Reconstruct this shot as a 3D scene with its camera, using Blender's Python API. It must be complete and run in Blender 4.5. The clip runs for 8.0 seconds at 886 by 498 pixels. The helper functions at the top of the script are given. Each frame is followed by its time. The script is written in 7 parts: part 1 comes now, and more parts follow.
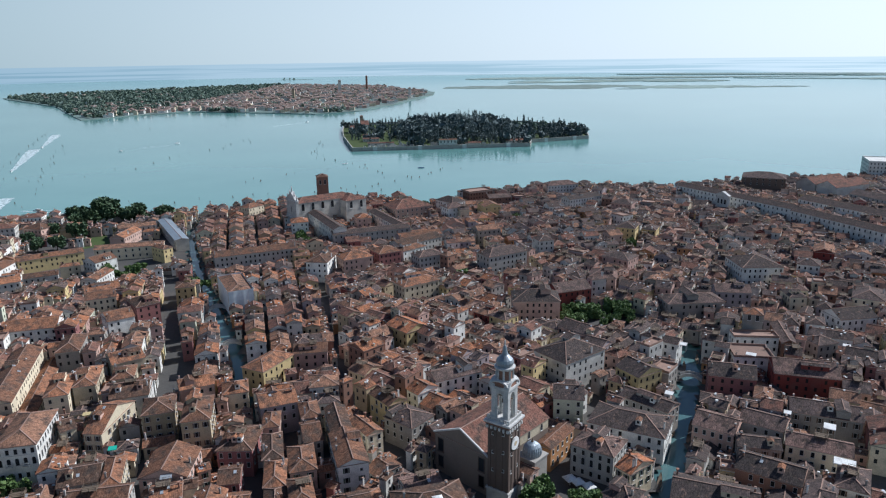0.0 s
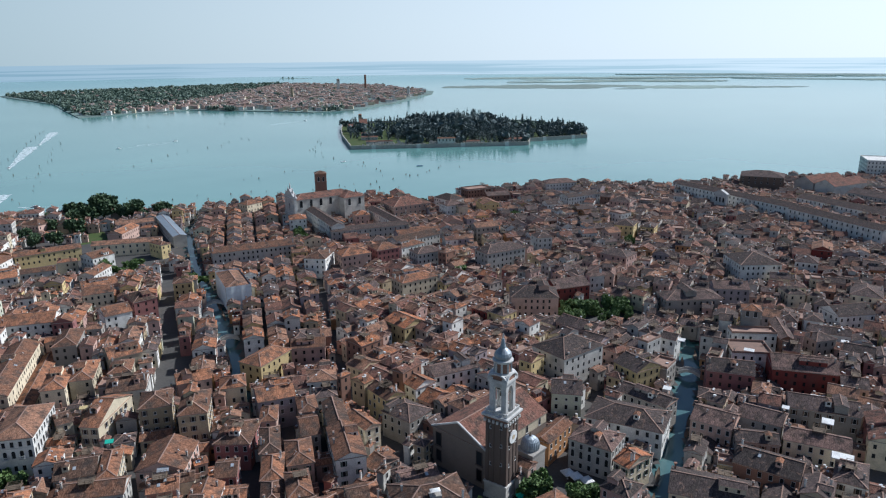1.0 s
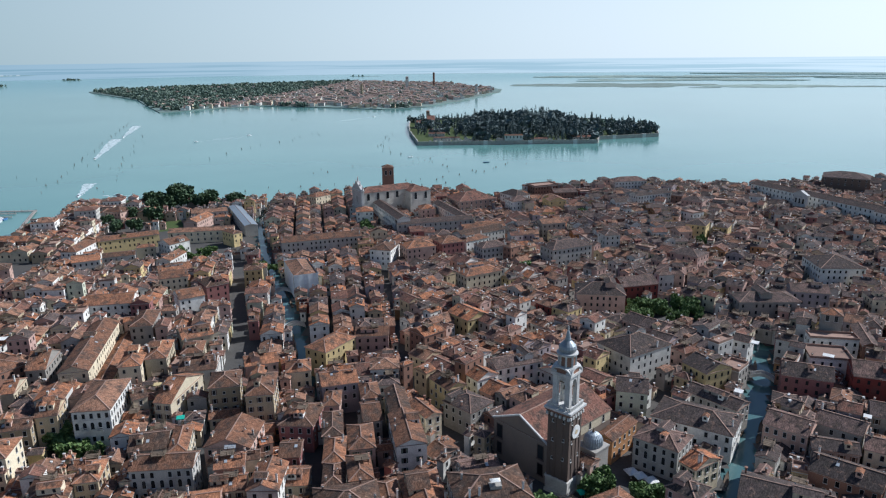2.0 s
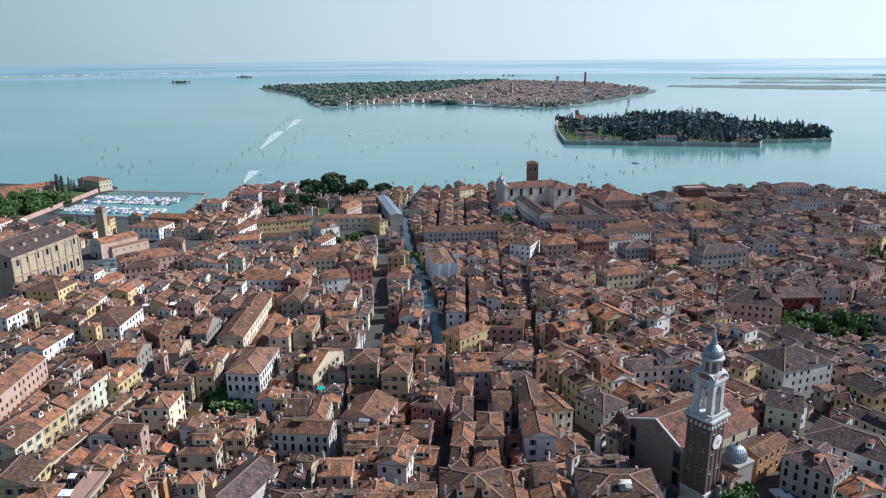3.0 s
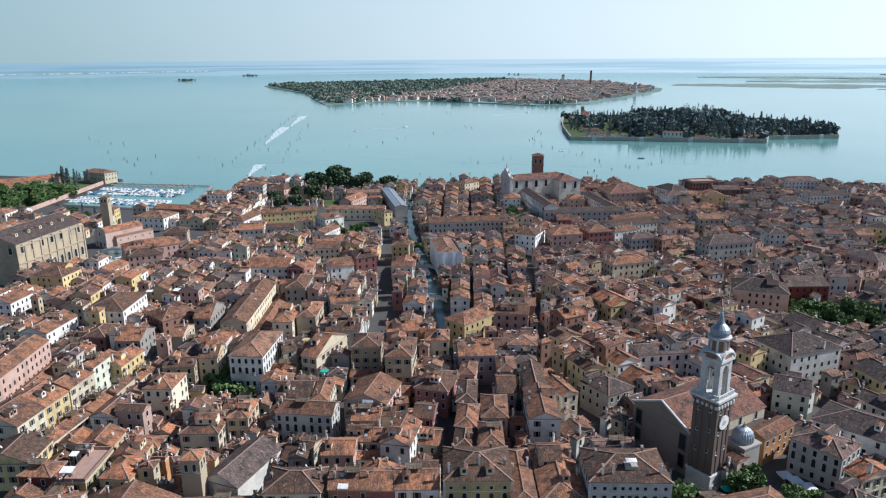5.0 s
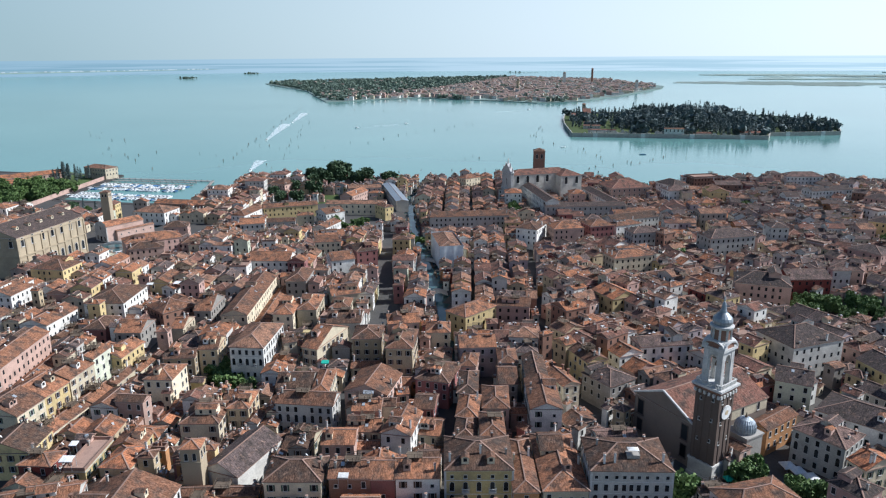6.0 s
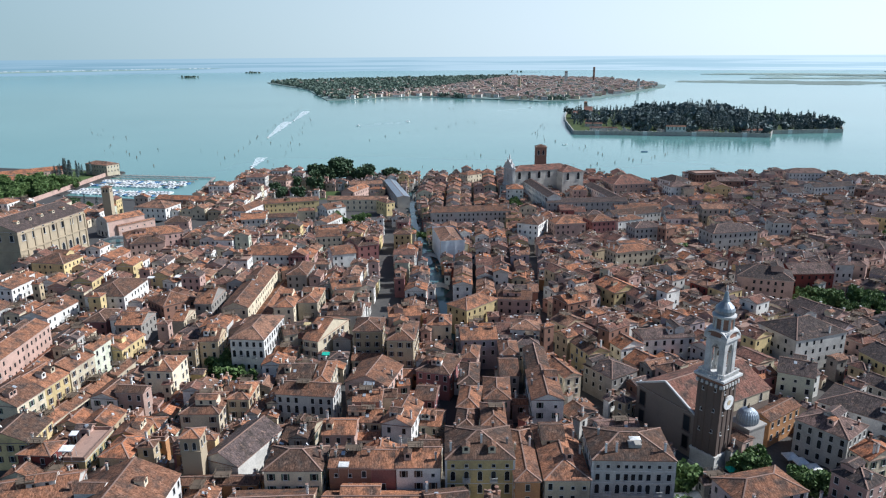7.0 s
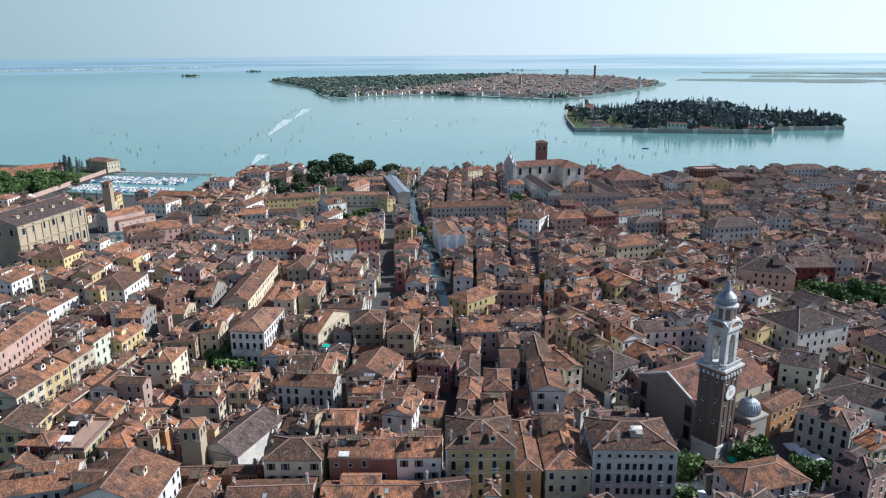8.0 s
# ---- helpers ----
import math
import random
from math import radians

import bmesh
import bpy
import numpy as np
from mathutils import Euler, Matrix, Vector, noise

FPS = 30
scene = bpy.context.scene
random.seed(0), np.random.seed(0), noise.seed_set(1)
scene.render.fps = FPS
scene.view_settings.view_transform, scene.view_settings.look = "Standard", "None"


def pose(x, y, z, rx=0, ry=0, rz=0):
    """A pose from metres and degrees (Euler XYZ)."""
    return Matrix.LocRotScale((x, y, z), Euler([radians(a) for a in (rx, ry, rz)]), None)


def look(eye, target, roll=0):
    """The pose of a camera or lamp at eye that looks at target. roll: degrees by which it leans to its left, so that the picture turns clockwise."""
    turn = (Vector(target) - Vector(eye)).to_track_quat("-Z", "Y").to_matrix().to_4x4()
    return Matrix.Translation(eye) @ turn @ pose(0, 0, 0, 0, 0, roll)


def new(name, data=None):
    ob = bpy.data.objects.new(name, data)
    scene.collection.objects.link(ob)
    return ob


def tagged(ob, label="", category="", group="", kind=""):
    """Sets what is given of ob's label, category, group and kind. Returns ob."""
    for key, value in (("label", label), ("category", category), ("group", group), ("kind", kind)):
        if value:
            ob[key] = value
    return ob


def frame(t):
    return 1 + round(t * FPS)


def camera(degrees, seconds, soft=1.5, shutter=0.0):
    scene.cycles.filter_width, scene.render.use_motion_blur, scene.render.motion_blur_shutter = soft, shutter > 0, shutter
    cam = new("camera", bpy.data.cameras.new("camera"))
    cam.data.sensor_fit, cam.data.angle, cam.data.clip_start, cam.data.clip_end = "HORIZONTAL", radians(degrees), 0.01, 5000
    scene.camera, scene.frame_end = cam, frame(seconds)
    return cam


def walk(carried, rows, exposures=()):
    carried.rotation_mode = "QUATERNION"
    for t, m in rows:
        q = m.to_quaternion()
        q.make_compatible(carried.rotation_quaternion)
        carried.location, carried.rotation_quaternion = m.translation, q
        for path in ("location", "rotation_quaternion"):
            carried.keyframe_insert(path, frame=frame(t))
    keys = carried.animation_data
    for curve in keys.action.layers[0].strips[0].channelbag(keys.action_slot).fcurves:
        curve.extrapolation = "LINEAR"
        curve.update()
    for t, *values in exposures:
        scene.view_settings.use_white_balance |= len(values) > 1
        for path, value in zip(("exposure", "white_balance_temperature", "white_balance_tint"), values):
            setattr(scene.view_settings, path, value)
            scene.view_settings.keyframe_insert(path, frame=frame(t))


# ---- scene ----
cam = camera(64.8, 8.0, soft=1.2)
ROWS = [  # seconds, x, y, z, tilt from straight down, lean, yaw
    (0, 0.25, 0.07, 133.67, 74.44, 0.76, 0.19),
    (0.5, 0.18, 0.09, 132.75, 74.43, 0.67, 0.13),
    (1, 0.19, -0.05, 131.59, 74.43, 0.57, 0.09),
    (1.5, 0.09, -0.06, 130.26, 74.37, 0.55, 0.14),
    (1.6, -0.08, -0.03, 129.93, 74.38, 0.55, 0.40),
    (1.7, -0.17, 0.00, 129.59, 74.37, 0.55, 1.35),
    (1.8, -0.25, 0.03, 129.24, 74.38, 0.55, 2.56),
    (1.9, -0.33, 0.07, 128.91, 74.37, 0.55, 3.91),
    (2, -0.42, 0.10, 128.57, 74.38, 0.55, 5.53),
    (2.1, -0.48, 0.13, 128.21, 74.41, 0.54, 7.31),
    (2.2, -0.54, 0.17, 127.85, 74.43, 0.52, 10.11),
    (3.3, 0.02, -0.14, 123.71, 74.52, 0.45, 17.65),
    (3.5, 0.07, -0.18, 123.04, 74.53, 0.41, 17.68),
    (4, 0.05, -0.16, 121.56, 74.53, 0.42, 17.74),
    (4.5, 0.02, -0.16, 120.01, 74.53, 0.40, 17.84),
    (6, -0.08, 0.03, 115.76, 74.37, 0.37, 18.00),
    (6.5, -0.07, 0.02, 114.31, 74.34, 0.38, 18.08),
    (7, 0.04, 0.05, 112.82, 74.35, 0.37, 18.13),
    (7.5, 0.11, 0.07, 111.37, 74.30, 0.36, 18.19),
    (8, 0.08, 0.15, 110.11, 74.28, 0.41, 18.19),
]
walk(cam, [(t, pose(x, y, z, rx, ry, rz)) for t, x, y, z, rx, ry, rz in ROWS], exposures=[(0, -0.09, 5650, 10), (1.5, -0.09, 5650, 10), (3.5, 0.12, 5700, 10), (8, 0.16, 5700, 10)])

# ---- world, sun, exposure ----
SUN_AZ, SUN_EL = 64.0, 40.0          # degrees right of +y, degrees above the horizon
world = bpy.data.worlds.new("world")
scene.world = world
world.use_nodes = True
wn = world.node_tree.nodes
sky = wn.new("ShaderNodeTexSky")
sky.sky_type, sky.sun_disc = "NISHITA", False
sky.sun_elevation, sky.sun_rotation = radians(SUN_EL), radians(SUN_AZ)
sky.altitude, sky.air_density, sky.dust_density, sky.ozone_density = 0, 0.9, 0.3, 4.0
wn["Background"].inputs["Strength"].default_value = 0.085


def summer_haze(tree):
    """Humid air: a pale veil over the clear sky, thick at the horizon, thin overhead and brighter on the sun's side."""
    n, l = tree.nodes, tree.links
    tc = n.new("ShaderNodeTexCoord")
    sep = n.new("ShaderNodeSeparateXYZ")
    l.new(tc.outputs["Generated"], sep.inputs[0])
    veil = n.new("ShaderNodeMapRange")
    veil.interpolation_type = "SMOOTHSTEP"
    for k, v in zip((1, 2, 3, 4), (0.0, 0.48, 0.95, 0.02)):
        veil.inputs[k].default_value = v
    l.new(sep.outputs["Z"], veil.inputs[0])
    toward = n.new("ShaderNodeVectorMath")
    toward.operation = "DOT_PRODUCT"
    a, e = radians(SUN_AZ), radians(SUN_EL)
    toward.inputs[1].default_value = (math.sin(a) * math.cos(e), math.cos(a) * math.cos(e), math.sin(e))
    l.new(tc.outputs["Generated"], toward.inputs[0])
    half = n.new("ShaderNodeMapRange")
    half.inputs[1].default_value, half.inputs[2].default_value = -1.0, 1.0
    l.new(toward.outputs["Value"], half.inputs[0])
    glow = n.new("ShaderNodeValToRGB")
    while len(glow.color_ramp.elements) < 4:
        glow.color_ramp.elements.new(0.5)
    for el, (p, c) in zip(glow.color_ramp.elements, ((0.0, (0.15, 0.22, 0.25)), (0.36, (0.252, 0.33, 0.336)), (0.76, (0.625, 0.67, 0.668)), (1.0, (0.90, 0.93, 0.91)))):
        el.position, el.color = p, (*c, 1)
    l.new(half.outputs[0], glow.inputs[0])
    ten = n.new("ShaderNodeMix")
    ten.data_type, ten.blend_type = "RGBA", "MULTIPLY"
    ten.inputs[0].default_value, ten.inputs[7].default_value = 1.0, (17, 17, 17, 1)
    l.new(glow.outputs[0], ten.inputs[6])
    both = n.new("ShaderNodeMix")
    both.data_type = "RGBA"
    l.new(veil.outputs[0], both.inputs[0])
    l.new(sky.outputs["Color"], both.inputs[6])
    l.new(ten.outputs[2], both.inputs[7])
    l.new(both.outputs[2], n["Background"].inputs["Color"])


summer_haze(world.node_tree)
sun = new("sun", bpy.data.lights.new("sun", "SUN"))
sun.data.energy, sun.data.angle, sun.data.color = 5.6, radians(0.6), (1.0, 0.955, 0.88)
az, el = radians(SUN_AZ), radians(SUN_EL)
sun.matrix_world = look((0, 0, 300), (-math.sin(az) * 100, -math.cos(az) * 100, 300 - math.tan(el) * 100))

# ---- materials ----
def material(name, rough=0.8, metal=0.0):
    m = bpy.data.materials.new(name)
    m.use_nodes = True
    b = m.node_tree.nodes["Principled BSDF"]
    b.inputs["Roughness"].default_value, b.inputs["Metallic"].default_value = rough, metal
    return m, m.node_tree.nodes, m.node_tree.links, b


def ramp(nodes, stops):
    r = nodes.new("ShaderNodeValToRGB")
    while len(r.color_ramp.elements) < len(stops):
        r.color_ramp.elements.new(0.5)
    for e, (p, c) in zip(r.color_ramp.elements, stops):
        e.position, e.color = p, (*c, 1)
    return r


def noise_node(nodes, links, scale, detail=4.0, coord="Object", w=None):
    tc = nodes.new("ShaderNodeTexCoord")
    n = nodes.new("ShaderNodeTexNoise")
    n.inputs["Scale"].default_value, n.inputs["Detail"].default_value = scale, detail
    links.new(tc.outputs[coord], n.inputs["Vector"])
    if w is not None:
        n.noise_dimensions = "4D"
        links.new(w, n.inputs["W"])
    return n


def mixed(nodes, links, fac, a, b, kind="MIX"):
    """a and b are sockets or colours, fac a socket or a number."""
    m = nodes.new("ShaderNodeMix")
    m.data_type, m.blend_type = "RGBA", kind
    for key, v in ((0, fac), (6, a), (7, b)):
        if isinstance(v, bpy.types.NodeSocket):
            links.new(v, m.inputs[key])
        elif key == 0:
            m.inputs[0].default_value = v
        else:
            m.inputs[key].default_value = (*v, 1)
    return m.outputs[2]


def scaled_random(nodes, links, factor=50.0):
    oi = nodes.new("ShaderNodeObjectInfo")
    mul = nodes.new("ShaderNodeMath")
    mul.operation = "MULTIPLY"
    mul.inputs[1].default_value = factor
    links.new(oi.outputs["Random"], mul.inputs[0])
    return oi.outputs["Random"], mul.outputs[0]


def surface(name, colour, rough=0.85, metal=0.0, spread=0.25, grain=3.0, stain=0.25, bump=0.15, dirt=(0.12, 0.10, 0.085)):
    """Plain mineral or painted surface: object to object change, stains and fine grain."""
    m, n, l, b = material(name, rough, metal)
    b.inputs["Specular IOR Level"].default_value = 0.2 if rough > 0.6 else 0.5
    rnd, w = scaled_random(n, l)
    lo = tuple(max(0, c * (1 - spread)) for c in colour)
    hi = tuple(min(0.9, c * (1 + spread * 0.7)) for c in colour)
    base = ramp(n, [(0, lo), (1, hi)])
    l.new(rnd, base.inputs[0])
    big = noise_node(n, l, stain, 5, w=w)
    mask = ramp(n, [(0.48, (0, 0, 0)), (0.78, (0.5, 0.5, 0.5))])
    l.new(big.outputs[0], mask.inputs[0])
    c1 = mixed(n, l, mask.outputs[0], base.outputs[0], dirt)
    fine = noise_node(n, l, grain, 6, w=w)
    g = ramp(n, [(0.3, (0.82, 0.82, 0.82)), (0.7, (1.12, 1.12, 1.12))])
    l.new(fine.outputs[0], g.inputs[0])
    l.new(mixed(n, l, 1.0, c1, g.outputs[0], "MULTIPLY"), b.inputs["Base Color"])
    if bump:
        bp = n.new("ShaderNodeBump")
        bp.inputs["Strength"].default_value, bp.inputs["Distance"].default_value = bump, 0.05
        l.new(fine.outputs[0], bp.inputs["Height"])
        l.new(bp.outputs[0], b.inputs["Normal"])
    return m


def tile_roof(name, dark, mid, light):
    """Clay pantiles: channels down the slope, colour that changes from roof to roof and tile to tile, lichen and soot."""
    m, n, l, b = material(name, 0.95)
    b.inputs["Specular IOR Level"].default_value = 0.12
    rnd, w = scaled_random(n, l)
    base = ramp(n, [(0.0, dark), (0.5, mid), (1.0, light)])
    l.new(rnd, base.inputs[0])
    patch = noise_node(n, l, 0.35, 6, w=w)
    pm = ramp(n, [(0.44, (0, 0, 0)), (0.64, (0.85, 0.85, 0.85))])
    l.new(patch.outputs[0], pm.inputs[0])
    c1 = mixed(n, l, pm.outputs[0], base.outputs[0], (0.062, 0.053, 0.048))
    patch2 = noise_node(n, l, 0.9, 5, w=w)
    pm2 = ramp(n, [(0.55, (0, 0, 0)), (0.75, (0.55, 0.55, 0.55))])
    l.new(patch2.outputs[0], pm2.inputs[0])
    c2 = mixed(n, l, pm2.outputs[0], c1, (0.32, 0.205, 0.148))
    uv = n.new("ShaderNodeTexCoord")
    vor = n.new("ShaderNodeTexVoronoi")
    mp = n.new("ShaderNodeMapping")
    mp.inputs["Scale"].default_value = (4.6, 2.6, 1)
    l.new(uv.outputs["UV"], mp.inputs["Vector"])
    vor.inputs["Scale"].default_value = 1.0
    l.new(mp.outputs[0], vor.inputs["Vector"])
    hsv = ramp(n, [(0.0, (0.56, 0.56, 0.56)), (1.0, (1.46, 1.42, 1.38))])
    sep = n.new("ShaderNodeSeparateColor")
    l.new(vor.outputs["Color"], sep.inputs[0])
    l.new(sep.outputs[0], hsv.inputs[0])
    streak = n.new("ShaderNodeTexNoise")
    streak.inputs["Scale"].default_value, streak.inputs["Detail"].default_value = 1.0, 3.0
    ms = n.new("ShaderNodeMapping")
    ms.inputs["Scale"].default_value = (3.5, 0.45, 1)
    l.new(uv.outputs["UV"], ms.inputs["Vector"])
    l.new(ms.outputs[0], streak.inputs["Vector"])
    sr = ramp(n, [(0.3, (0.55, 0.55, 0.55)), (0.7, (1.45, 1.42, 1.38))])
    l.new(streak.outputs[0], sr.inputs[0])
    tiles = mixed(n, l, 1.0, c2, hsv.outputs[0], "MULTIPLY")
    l.new(mixed(n, l, 0.8, tiles, sr.outputs[0], "MULTIPLY"), b.inputs["Base Color"])
    wave = n.new("ShaderNodeTexWave")
    wave.wave_type, wave.bands_direction = "BANDS", "X"
    wave.inputs["Scale"].default_value = 1.15
    wave.inputs["Distortion"].default_value = 1.6
    l.new(uv.outputs["UV"], wave.inputs["Vector"])
    bp = n.new("ShaderNodeBump")
    bp.inputs["Strength"].default_value, bp.inputs["Distance"].default_value = 0.5, 0.1
    l.new(wave.outputs["Fac"], bp.inputs["Height"])
    l.new(bp.outputs[0], b.inputs["Normal"])
    return m


ROOF = tile_roof("clay_tiles", (0.088, 0.057, 0.043), (0.18, 0.094, 0.061), (0.38, 0.176, 0.098))
# ROOF_EAST: haze over the backlit east, painted in as greyer tile colours
ROOF_EAST = tile_roof("hazed_east_tiles", (0.066, 0.055, 0.053), (0.112, 0.087, 0.082), (0.22, 0.142, 0.12))
# ROOF_FAR: distance haze painted into the tiles as a paler, greyer colour
ROOF_FAR = tile_roof("hazed_far_tiles", (0.27, 0.215, 0.195), (0.31, 0.235, 0.21), (0.36, 0.265, 0.23))
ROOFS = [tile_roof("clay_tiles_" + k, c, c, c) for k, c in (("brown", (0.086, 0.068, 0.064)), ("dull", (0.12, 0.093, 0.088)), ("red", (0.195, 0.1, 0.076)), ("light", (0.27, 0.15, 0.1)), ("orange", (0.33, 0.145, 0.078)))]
ROOF_NEW = tile_roof("new_clay_tiles", (0.38, 0.16, 0.085), (0.42, 0.175, 0.09), (0.45, 0.19, 0.1))
RIDGE = surface("ridge_tiles", (0.33, 0.215, 0.165), 0.9, spread=0.3, grain=4, stain=0.6)
WALLS = {
    "cream": surface("cream_plaster", (0.66, 0.57, 0.41)),
    "white": surface("white_plaster", (0.78, 0.76, 0.7), spread=0.12),
    "stone": surface("grey_stone_plaster", (0.56, 0.54, 0.49)),
    "grey": surface("grey_plaster", (0.34, 0.315, 0.28)),
    "ochre": surface("ochre_plaster", (0.50, 0.40, 0.26)),
    "mustard": surface("mustard_plaster", (0.43, 0.345, 0.17)),
    "yellow": surface("yellow_plaster", (0.64, 0.50, 0.25)),
    "orange": surface("orange_plaster", (0.46, 0.24, 0.11)),
    "rose": surface("rose_plaster", (0.54, 0.37, 0.3)),
    "pink": surface("pink_plaster", (0.5, 0.33, 0.28)),
    "plum": surface("plum_plaster", (0.29, 0.13, 0.12)),
    "red": surface("red_plaster", (0.22, 0.055, 0.045)),
    "brick": surface("old_brick", (0.28, 0.155, 0.11)),
    "mint": surface("pale_green_plaster", (0.56, 0.57, 0.44)),
    "lilac": surface("lilac_plaster", (0.36, 0.31, 0.32)),
}
WALLS["orangeroof"], WALLS["metal"] = WALLS["yellow"], WALLS["stone"]
SHORE_PLASTER = surface("pale_beige_plaster", (0.58, 0.55, 0.49))
WHITE_STONE = surface("istrian_stone", (0.57, 0.56, 0.53), 0.7, spread=0.1, stain=0.5)
DARK_BRICK = surface("dark_brick", (0.135, 0.10, 0.082), 0.9, spread=0.1, grain=6, stain=0.2)
CHURCH_BRICK = surface("church_brick", (0.26, 0.205, 0.165), 0.9, spread=0.1, grain=6, stain=0.2)
TAN_BRICK = surface("tan_brick", (0.43, 0.35, 0.24), 0.9, spread=0.1, grain=6, stain=0.15)
LEAD = surface("lead_sheet", (0.30, 0.34, 0.37), 0.45, 0.3, spread=0.05, stain=0.4)
PAVING = surface("trachyte_paving", (0.075, 0.072, 0.068), 0.85, grain=1.2, stain=0.06)
SHEETING = surface("scaffold_sheeting", (0.66, 0.70, 0.72), 0.6, spread=0.03, grain=0.6, stain=0.3, dirt=(0.42, 0.47, 0.5))
WOOD = surface("weathered_wood", (0.16, 0.12, 0.085), 0.85)
GREEN_SHUTTER = surface("green_shutter_paint", (0.045, 0.085, 0.055), 0.6)
BROWN_SHUTTER = surface("brown_shutter_paint", (0.12, 0.075, 0.05), 0.6)
CANVAS = surface("white_canvas", (0.78, 0.77, 0.73), 0.8, spread=0.05)
TEAL_CANVAS = surface("teal_canvas", (0.03, 0.42, 0.30), 0.8, spread=0.05)
HULL = surface("white_hull", (0.76, 0.77, 0.76), 0.35, spread=0.1, stain=0.4)
HULL_BLUE = surface("blue_hull_cover", (0.06, 0.16, 0.32), 0.6, spread=0.3)
METAL = surface("zinc_sheet", (0.50, 0.53, 0.55), 0.45, 0.4, spread=0.1)
GRASS = surface("grass", (0.075, 0.11, 0.035), 0.95, grain=0.8, stain=0.1, dirt=(0.12, 0.10, 0.05))
# SCRUB and MARSH: pale ground colours with the lagoon haze painted in
SCRUB = surface("hazed_marsh_scrub", (0.22, 0.30, 0.27), 0.95, grain=0.05, stain=0.01)
MARSH = surface("hazed_salt_marsh", (0.25, 0.32, 0.28), 0.95, grain=0.05, stain=0.01)


def foam():
    m, n, l, b = material("wake_foam", 0.7)
    b.inputs["Base Color"].default_value = (0.62, 0.7, 0.7, 1)
    ns = noise_node(n, l, 0.35, 6)
    r = ramp(n, [(0.34, (0, 0, 0)), (0.54, (0.95, 0.95, 0.95))])
    l.new(ns.outputs[0], r.inputs[0])
    l.new(r.outputs[0], b.inputs["Alpha"])
    return m


WAKE = foam()


def glass():
    m, n, l, b = material("window_glass", 0.2)
    b.inputs["Specular IOR Level"].default_value = 0.12
    rnd, w = scaled_random(n, l)
    r = ramp(n, [(0, (0.01, 0.011, 0.013)), (1, (0.035, 0.038, 0.042))])
    l.new(rnd, r.inputs[0])
    l.new(r.outputs[0], b.inputs["Base Color"])
    return m


GLASS = glass()


def foliage(name, a, c):
    m, n, l, b = material(name, 0.75)
    geo = n.new("ShaderNodeNewGeometry")
    r = ramp(n, [(0, a), (1, c)])
    l.new(geo.outputs["Random Per Island"], r.inputs[0])
    l.new(r.outputs[0], b.inputs["Base Color"])
    return m


LEAF = foliage("broad_leaves", (0.055, 0.11, 0.026), (0.14, 0.21, 0.058))
LEAF_DARK = foliage("dark_leaves", (0.028, 0.06, 0.026), (0.07, 0.115, 0.045))
# CYPRESS and LEAF_FAR: distance haze painted in as paler, bluer greens
CYPRESS = foliage("hazed_cypress_leaves", (0.075, 0.108, 0.104), (0.118, 0.155, 0.148))
LEAF_FAR = foliage("hazed_island_leaves", (0.11, 0.16, 0.125), (0.17, 0.225, 0.165))
BARK = surface("bark", (0.11, 0.085, 0.06), 0.95)


def water(name, deep, shoal, rough, wave, height, far=0.004):
    m, n, l, b = material(name, rough)
    b.inputs["IOR"].default_value = 1.33
    big = noise_node(n, l, far, 4)
    r = ramp(n, [(0.35, deep), (0.65, shoal)])
    l.new(big.outputs[0], r.inputs[0])
    l.new(r.outputs[0], b.inputs["Base Color"])
    small = noise_node(n, l, wave, 3)
    bp = n.new("ShaderNodeBump")
    bp.inputs["Strength"].default_value, bp.inputs["Distance"].default_value = 0.2, height
    l.new(small.outputs[0], bp.inputs["Height"])
    l.new(bp.outputs[0], b.inputs["Normal"])
    return m


LAGOON = water("lagoon_water", (0.108, 0.245, 0.228), (0.145, 0.295, 0.27), 0.14, 0.35, 0.03)
CANAL = water("canal_water", (0.065, 0.13, 0.14), (0.085, 0.155, 0.155), 0.1, 0.8, 0.05)


